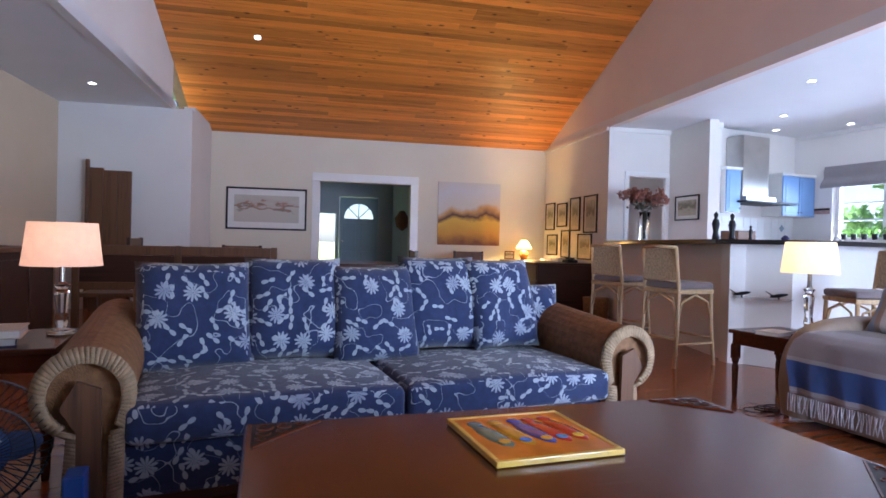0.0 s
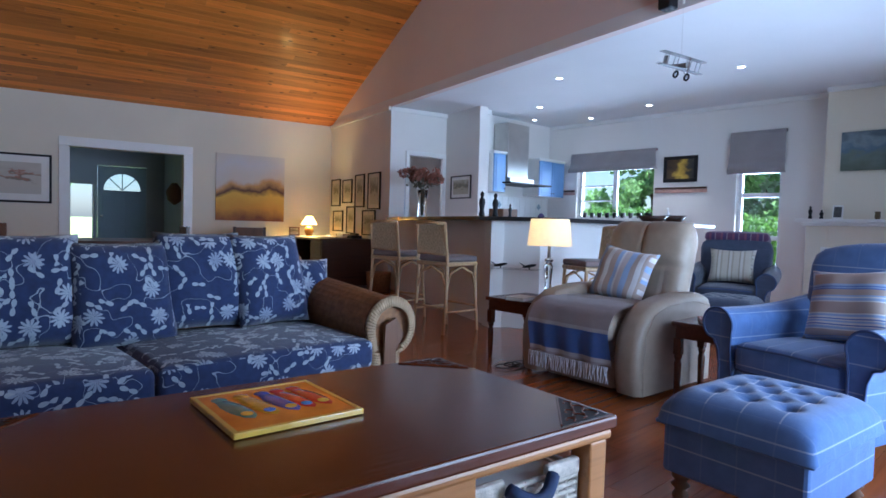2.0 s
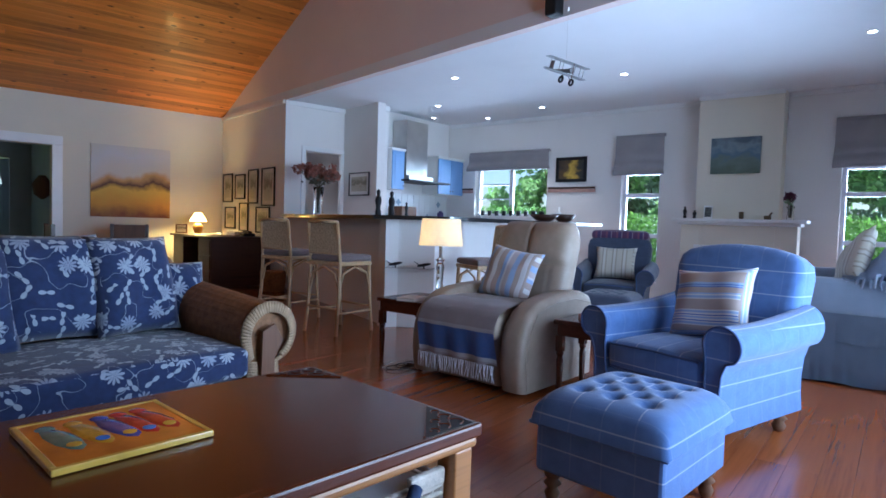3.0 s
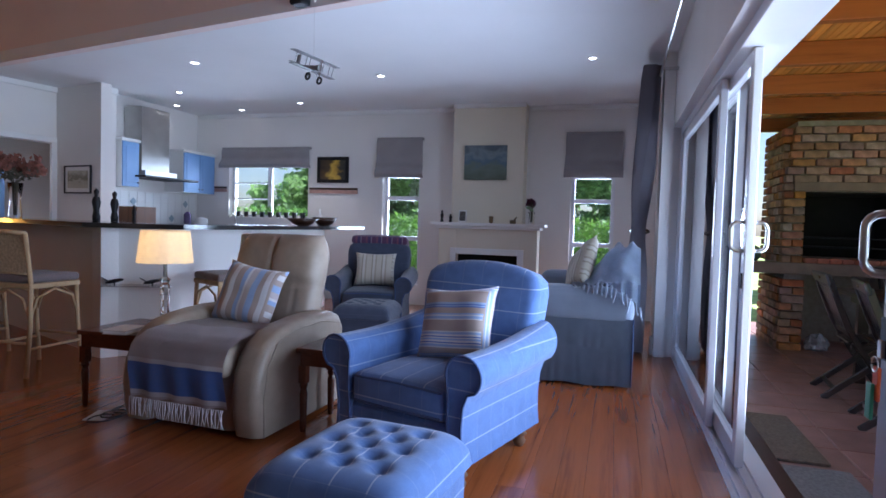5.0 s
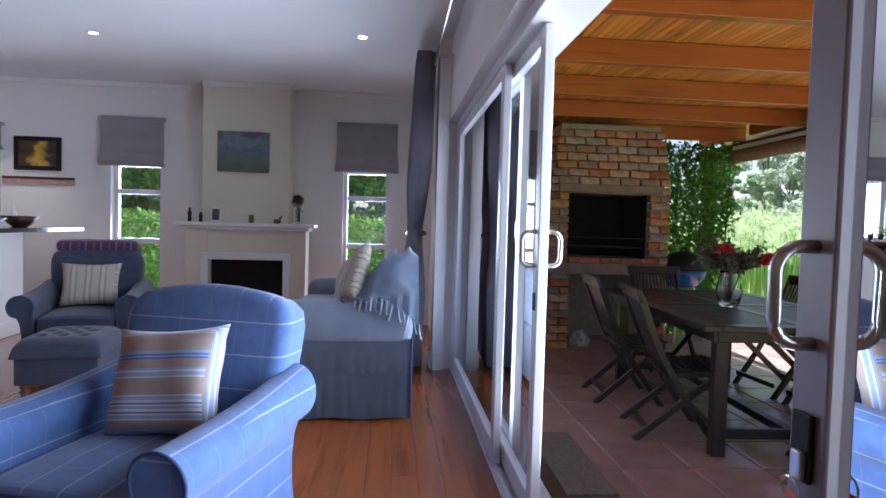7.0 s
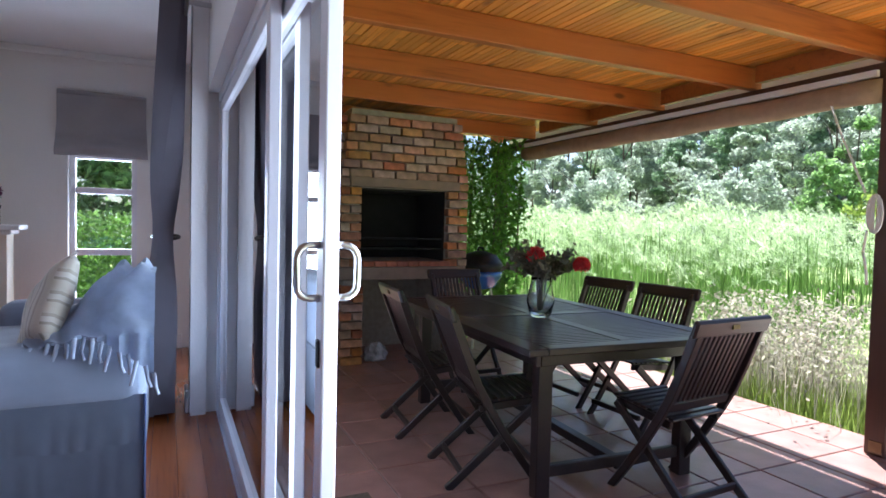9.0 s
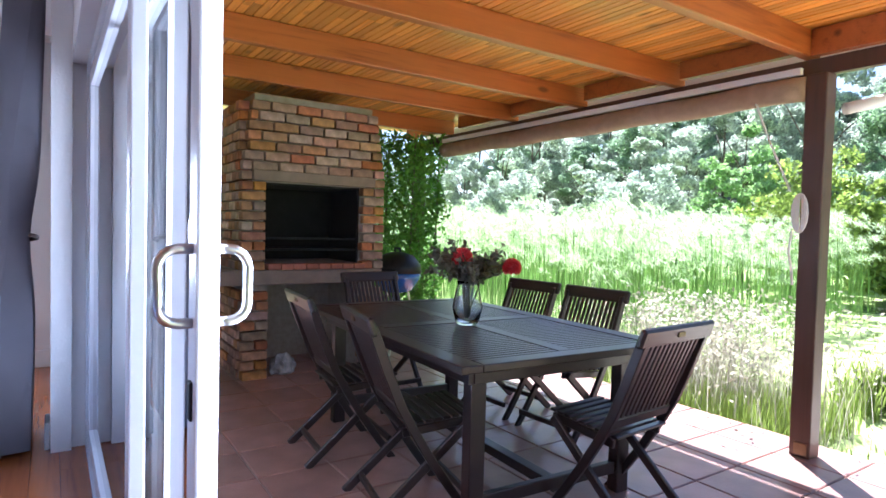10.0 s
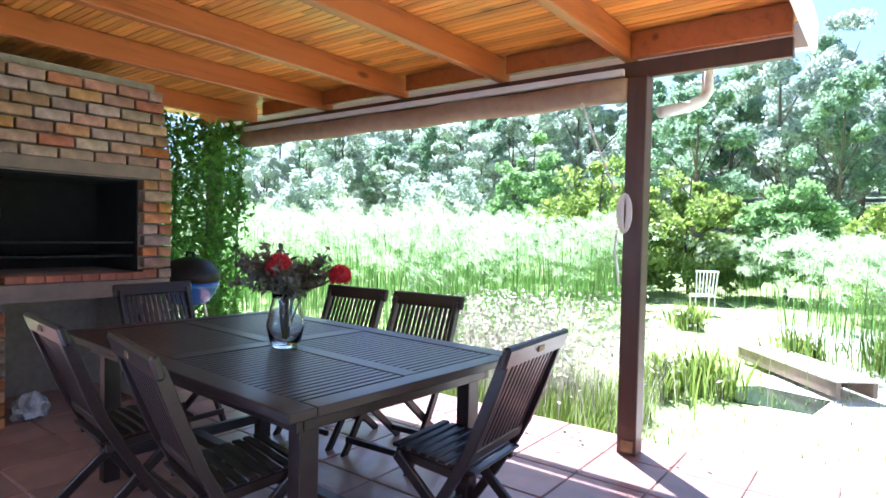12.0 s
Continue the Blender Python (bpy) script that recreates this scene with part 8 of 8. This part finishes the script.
for k, (x, y, q) in enumerate([(16.8, 6.6, 1.0), (17.4, 4.2, 1.15), (16.9, 2.4, 0.95), (17.2, 0.4, 1.1), (16.8, -1.2, 1.0), (17.6, 8.8, 1.2)]):
    if k == 0:
        gb = tree("bush", pose(x, y, -0.4), 4.4, 1.6, LEAF_BRIGHT, 16000, "light green bush behind the hedge outside the windows", 90, 0.06, 0.09, 0.04)
    else:
        copy_thing(gb, pose(x, y, -0.4, 0, 0, 70 * k)).scale = (q, q, q)


def blades(name, pts, material, h0, h1, w, seed, lean=0.25, label="", m=I4):
    """Grass or reed blades: one thin curved strip each."""
    rng = np.random.RandomState(seed)
    n = len(pts)
    p = np.asarray(pts, np.float32)
    th = rng.uniform(0, 2 * np.pi, n)
    side = np.stack((np.cos(th), np.sin(th), np.zeros(n)), 1)
    ln_ = np.stack((np.cos(th + 1.5), np.sin(th + 1.5), np.zeros(n)), 1) * rng.uniform(0, lean, (n, 1))
    h = rng.uniform(h0, h1, (n, 1))
    up = np.array([[0, 0, 1.0]])
    w_ = w * rng.uniform(0.6, 1.3, (n, 1))
    mid, tip = p + up * h * 0.6 + ln_ * h * 0.35, p + up * h + ln_ * h
    v = np.stack((p - side * w_, p + side * w_, mid + side * w_ * 0.8, tip, mid - side * w_ * 0.8), 1).reshape(-1, 3)
    me = bpy.data.meshes.new(name)
    me.vertices.add(n * 5)
    me.vertices.foreach_set("co", v.astype(np.float32).ravel())
    me.loops.add(n * 5)
    me.loops.foreach_set("vertex_index", np.arange(n * 5, dtype=np.int32))
    me.polygons.add(n)
    me.polygons.foreach_set("loop_start", np.arange(0, n * 5, 5, dtype=np.int32))
    me.update(calc_edges=True)
    me.materials.append(material)
    ob = new(name, me)
    ob.matrix_world = m
    return tagged(ob, label, "", "", "stuff"), mid, tip


# papyrus beds: stalks, each second one with a round head of fine rays
nr = np.random.RandomState(9)


def papyrus_heads(tips, rays, seed):
    """Fine rays bursting from each tip and drooping at their ends."""
    rng = np.random.RandomState(seed)
    t = np.repeat(np.asarray(tips), rays, 0)
    n = len(t)
    th, up = rng.uniform(0, 2 * np.pi, n), rng.uniform(-0.25, 1.0, n)
    fl = np.sqrt(np.clip(1 - np.abs(up) ** 2, 0.05, 1))
    d = np.stack((np.cos(th) * fl, np.sin(th) * fl, up), 1)
    size = np.repeat(rng.uniform(0.14, 0.26, len(tips)), rays)[:, None] * rng.uniform(0.7, 1.1, (n, 1))
    side = np.cross(d, np.array([0.3, 0.2, 0.9]))
    side /= np.linalg.norm(side, axis=1, keepdims=True) + 1e-6
    mid = t + d * size * 0.6
    end = t + d * size - np.array([0, 0, 1.0]) * size * 0.28
    w = 0.006
    v = np.stack((t, mid + side * w, end, mid - side * w), 1).reshape(-1, 3)
    me = bpy.data.meshes.new("papyrus_plumes")
    me.vertices.add(n * 4)
    me.vertices.foreach_set("co", v.astype(np.float32).ravel())
    me.loops.add(n * 4)
    me.loops.foreach_set("vertex_index", np.arange(n * 4, dtype=np.int32))
    me.polygons.add(n)
    me.polygons.foreach_set("loop_start", np.arange(0, n * 4, 4, dtype=np.int32))
    me.update(calc_edges=True)
    me.materials.append(UMBEL)
    return tagged(new("papyrus_plumes", me), "pale feathery papyrus heads above the reeds", "", "", "stuff")


N = 20000
px = nr.uniform(6.6, 32, N)
py = -5.4 - (px - 6.6) * 0.06 - nr.uniform(0, 1, N) ** 0.9 * 9.5
keep = (px > 7.6 - (py + 5) * 0.12) & (py < -5.6)
hump = np.array([noise.noise(Vector((a * 0.5, b * 0.5, 1.0))) for a, b in zip(px, py)])
keep &= nr.uniform(-0.75, 0.35, N) < hump
pts = np.stack((px, py, -0.42 + 0.28 * hump), 1)[keep]
_, _, tips = blades("papyrus_stalks", pts, REEDM, 1.05, 2.05, 0.0045, 3, 0.24, "dense green papyrus stalks beyond the patio")
papyrus_heads(tips[::3], 46, 12)
beds = [(4.1, -9.6, 1.0, 1.0, 260), (6.9, -18.0, 2.2, 0.6, 420), (4.2, -13.5, 1.2, 1.6, 300)]
pts = np.concatenate([np.stack((nr.normal(x, sx * 0.6, n), nr.normal(y, sy * 0.6, n), np.full(n, -0.42)), 1) for x, y, sx, sy, n in beds])
_, _, tips = blades("papyrus_stalks", pts, REEDM, 0.9, 1.75, 0.0045, 4, 0.3, "papyrus stalks along the far lawn")
papyrus_heads(tips[::2], 44, 13)
N = 20000
px = nr.uniform(5.75, 11.5, N)
py = -4.55 - nr.uniform(0, 1, N) ** 1.2 * 1.6
blades("edge_grass", np.stack((px, py, np.full(N, -0.40)), 1), LEAF_LIME, 0.15, 0.55, 0.003, 14, 0.55, "long yellow-green grass along the patio edge")
N = 1500
px = nr.normal(6.75, 0.55, N)
py = nr.normal(-5.3, 0.35, N)
_, _, tp_ = blades("flowering_shrub_stalks", np.stack((px, py, np.full(N, -0.40)), 1), DRYM, 0.5, 1.1, 0.0022, 15, 0.6, "pale arching flower stalks by the patio")
tagged(leaf_cloud("flowering_shrub_blooms", np.repeat(tp_, 3, 0) + nr.normal(0, 0.05, (len(tp_) * 3, 3)), DRYM, 0.022, I4, 16), "small cream blooms on arching stalks", "", "", "stuff")
N = 14000
lx, ly = nr.uniform(-6, 12, N), -4.6 - nr.uniform(0, 1, N) ** 1.5 * 20
blades("lawn_grass", np.stack((lx, ly, np.full(N, -0.405)), 1), GRASS, 0.03, 0.09, 0.008, 17, 0.6, "short sunlit lawn grass")
struct("path", prism(bmesh.new(), [(1.0, -4.4), (5.6, -4.4), (5.0, -6.4), (5.2, -9.0), (7.4, -13.6), (3.6, -14.6), (2.2, -9.2), (0.4, -7.0)], -0.40, -0.388), SAND, label="pale sunlit gravel path and lawn")
struct("water", prism(bmesh.new(), [(4.6, -7.2), (5.4, -7.2), (5.6, -7.7), (5.2, -8.1), (4.5, -7.9)], -0.40, -0.383), WATERM, label="dark pond water")
struct("water_far", prism(bmesh.new(), [(7.0, -16.2), (11.5, -15.4), (11.8, -17.0), (7.5, -17.4)], -0.40, -0.386), WATERM)
fb = thing("footbridge", pose(4.9, -8.8, -0.34, 0, 0, -52) @ Matrix.Diagonal((1, 0.7, 1, 1)), "low pale timber footbridge over the stream", "footbridge")
part("side_beam", B(-1.0, -0.32, 0, 1.0, -0.24, 0.16, bevel=0.01), CONC, fb)
part("side_beam", B(-1.0, 0.24, 0, 1.0, 0.32, 0.16, bevel=0.01), CONC, fb)
for k in range(13):
    part("deck_plank", B(-1.0 + 0.155 * k, -0.34, 0.161, -1.0 + 0.155 * k + 0.14, 0.34, 0.19, bevel=0.004), SAND, fb)
bn = thing("garden_chair", pose(7.35, -14.4, -0.40, 0, 0, 30), "white lacework metal garden chair on the lawn", "chair")
part("seat", B(-0.22, -0.22, 0.42, 0.22, 0.22, 0.45, bevel=0.01), TRIMW, bn)
for k in range(7):
    part("back_bar", rod(bmesh.new(), (-0.2 + 0.066 * k, 0.2, 0.45), (-0.22 + 0.073 * k, 0.3, 0.98), 0.014, seg=6), TRIMW, bn)
part("back_rail", rod(bmesh.new(), (-0.24, 0.3, 0.98), (0.24, 0.3, 0.98), 0.02), TRIMW, bn)
for sx in (-1, 1):
    for sy in (-1, 1):
        part("leg", rod(bmesh.new(), (sx * 0.2, sy * 0.2, 0), (sx * 0.2, sy * 0.2, 0.42), 0.014), TRIMW, bn)
for k, (x, y) in enumerate([(5.57, -7.35), (5.95, -6.9), (7.0, -12.0), (4.0, -10.0), (5.0, -9.6), (3.4, -8.9)]):
    q = nr.normal(0, 0.16, (260, 2))
    blades("grass_tuft", np.stack((x + q[:, 0], y + q[:, 1], np.full(260, -0.40)), 1), LEAF_LIME, 0.25, 0.6, 0.007, 20 + k, 0.5, "clump of bright green strap leaves")

# ================================================================ pieces: bricks, tiles, floor planks
full_brick = {}


def brick_mesh(lx, ly, lz):
    key = (round(lx, 3), round(ly, 3), round(lz, 3))
    if key not in full_brick:
        bm = bmesh.new()
        box(bm, -lx / 2, -ly / 2, -lz / 2, lx / 2, ly / 2, lz / 2, 0.006, I4, 1)
        full_brick[key] = mesh_of("brick", bm, BRICK)
    return full_brick[key]


rng = random.Random(31)
CO, BH, BL, BD = 0.0845, 0.072, 0.214, 0.10


def lay(face, course, spans):
    """Bricks of one course on the front ('f', along y) or the flank ('s', along x)."""
    z = course * CO + BH / 2
    off = 0.112 if course % 2 else 0.0
    for a, b in spans:
        s = a - off
        while s < b - 0.03:
            e = min(s + BL, b)
            s0 = max(s, a)
            if e - s0 > 0.035:
                l = e - s0
                l = round(l, 2)
                mid = (s0 + e) / 2
                if face == "f":
                    o = new("brick", brick_mesh(BD, l, BH))
                    o.location = (0.05 + rng.uniform(-0.006, 0.006), mid, z)
                else:
                    o = new("brick", brick_mesh(l, BD, BH))
                    o.location = (mid, 0.615 + rng.uniform(-0.006, 0.006), z)
                o.rotation_euler = (rng.uniform(-0.01, 0.01), rng.uniform(-0.012, 0.012), rng.uniform(-0.012, 0.012))
                o.parent = br
            s += BL + 0.0115
    return


for c in range(28):
    z = c * CO
    w = 0.665 if z < 1.70 else 0.665 - 0.10 * (z - 1.70) / 0.7
    if z + BH < 0.82:
        lay("f", c, [(-0.66, -0.44), (0.43, 0.66)])
    elif z < 0.915:
        continue
    elif z + BH < 1.70:
        lay("f", c, [(-0.66, -0.44), (0.46, 0.66)])
    elif z < 1.765:
        lay("f", c, [(-w, -0.565), (0.575, w)])
    else:
        lay("f", c, [(-w, w)])
    if z > 0.90 or z < 0.80:
        lay("s", c, [(0.105, 0.95)])
for k in range(8):
    o = new("brick", brick_mesh(0.12, 0.106, 0.05))
    o.location = (0.02, -0.40 + 0.113 * k, 0.957)
    o.parent = br
    o.data = o.data.copy() if k == 0 else bpy.data.objects[hearth_name].data
    if k == 0:
        hearth_name = o.name
        o.data.materials.clear()
        o.data.materials.append(REDBRICK)

# patio tiles
pav = bpy.data.objects["pavement"]
tile_me = mesh_of("tile", chamfer_block(0.392, 0.392, 0.016, 0.005), TILE)
far = []
count = 0
for i in range(25):
    for j in range(9):
        x, y = 0.82 + 0.40 * i, -1.0 - 0.40 * j
        if y < -4.25:
            continue
        if 3.3 < x < 10.4:
            o = new("tile", tile_me)
            o.parent = pav
            o.location = (x, y, PATIO - 0.0155)
            o.rotation_euler = (0, 0, (i * 7 + j * 3) % 4 * math.pi / 2)
        else:
            far.append((x - 0.196, y - 0.196, PATIO - 0.0155, x + 0.196, y + 0.196, PATIO))
many_boxes("tile_rest", far, TILEREST, I4, "terracotta patio tiles", "stuff", pav)

# floor planks
flo = bpy.data.objects["floor"]
rng = random.Random(17)
plank_cache = {}
far = []
PW = 0.128
n_near = 0
row = 0
y = -0.47
while y < 13.3:
    x = -3.5 - rng.uniform(0, 1.5)
    while x < 9.6:
        l = rng.choice((1.8, 2.4, 3.0, 3.6))
        if x + l > 9.66:
            l = round(9.66 - x, 2)
        if l > 0.1:
            if y < 4.4 and x + l > 1.8:
                if l not in plank_cache:
                    plank_cache[l] = mesh_of("plank", chamfer_block(l - 0.0015, PW - 0.0008, 0.022, 0.0007), FLOORW)
                o = new("plank", plank_cache[l])
                o.parent = flo
                o.location = (x + l / 2, y + PW / 2, -0.0225)
                n_near += 1
            else:
                far.append((x, y, -0.0225, x + l - 0.003, y + PW - 0.003, -0.0005))
        x += l
    y += PW
many_boxes("plank_rest", far, FLOORREST, I4, "oiled pine floor planks", "stuff", flo)
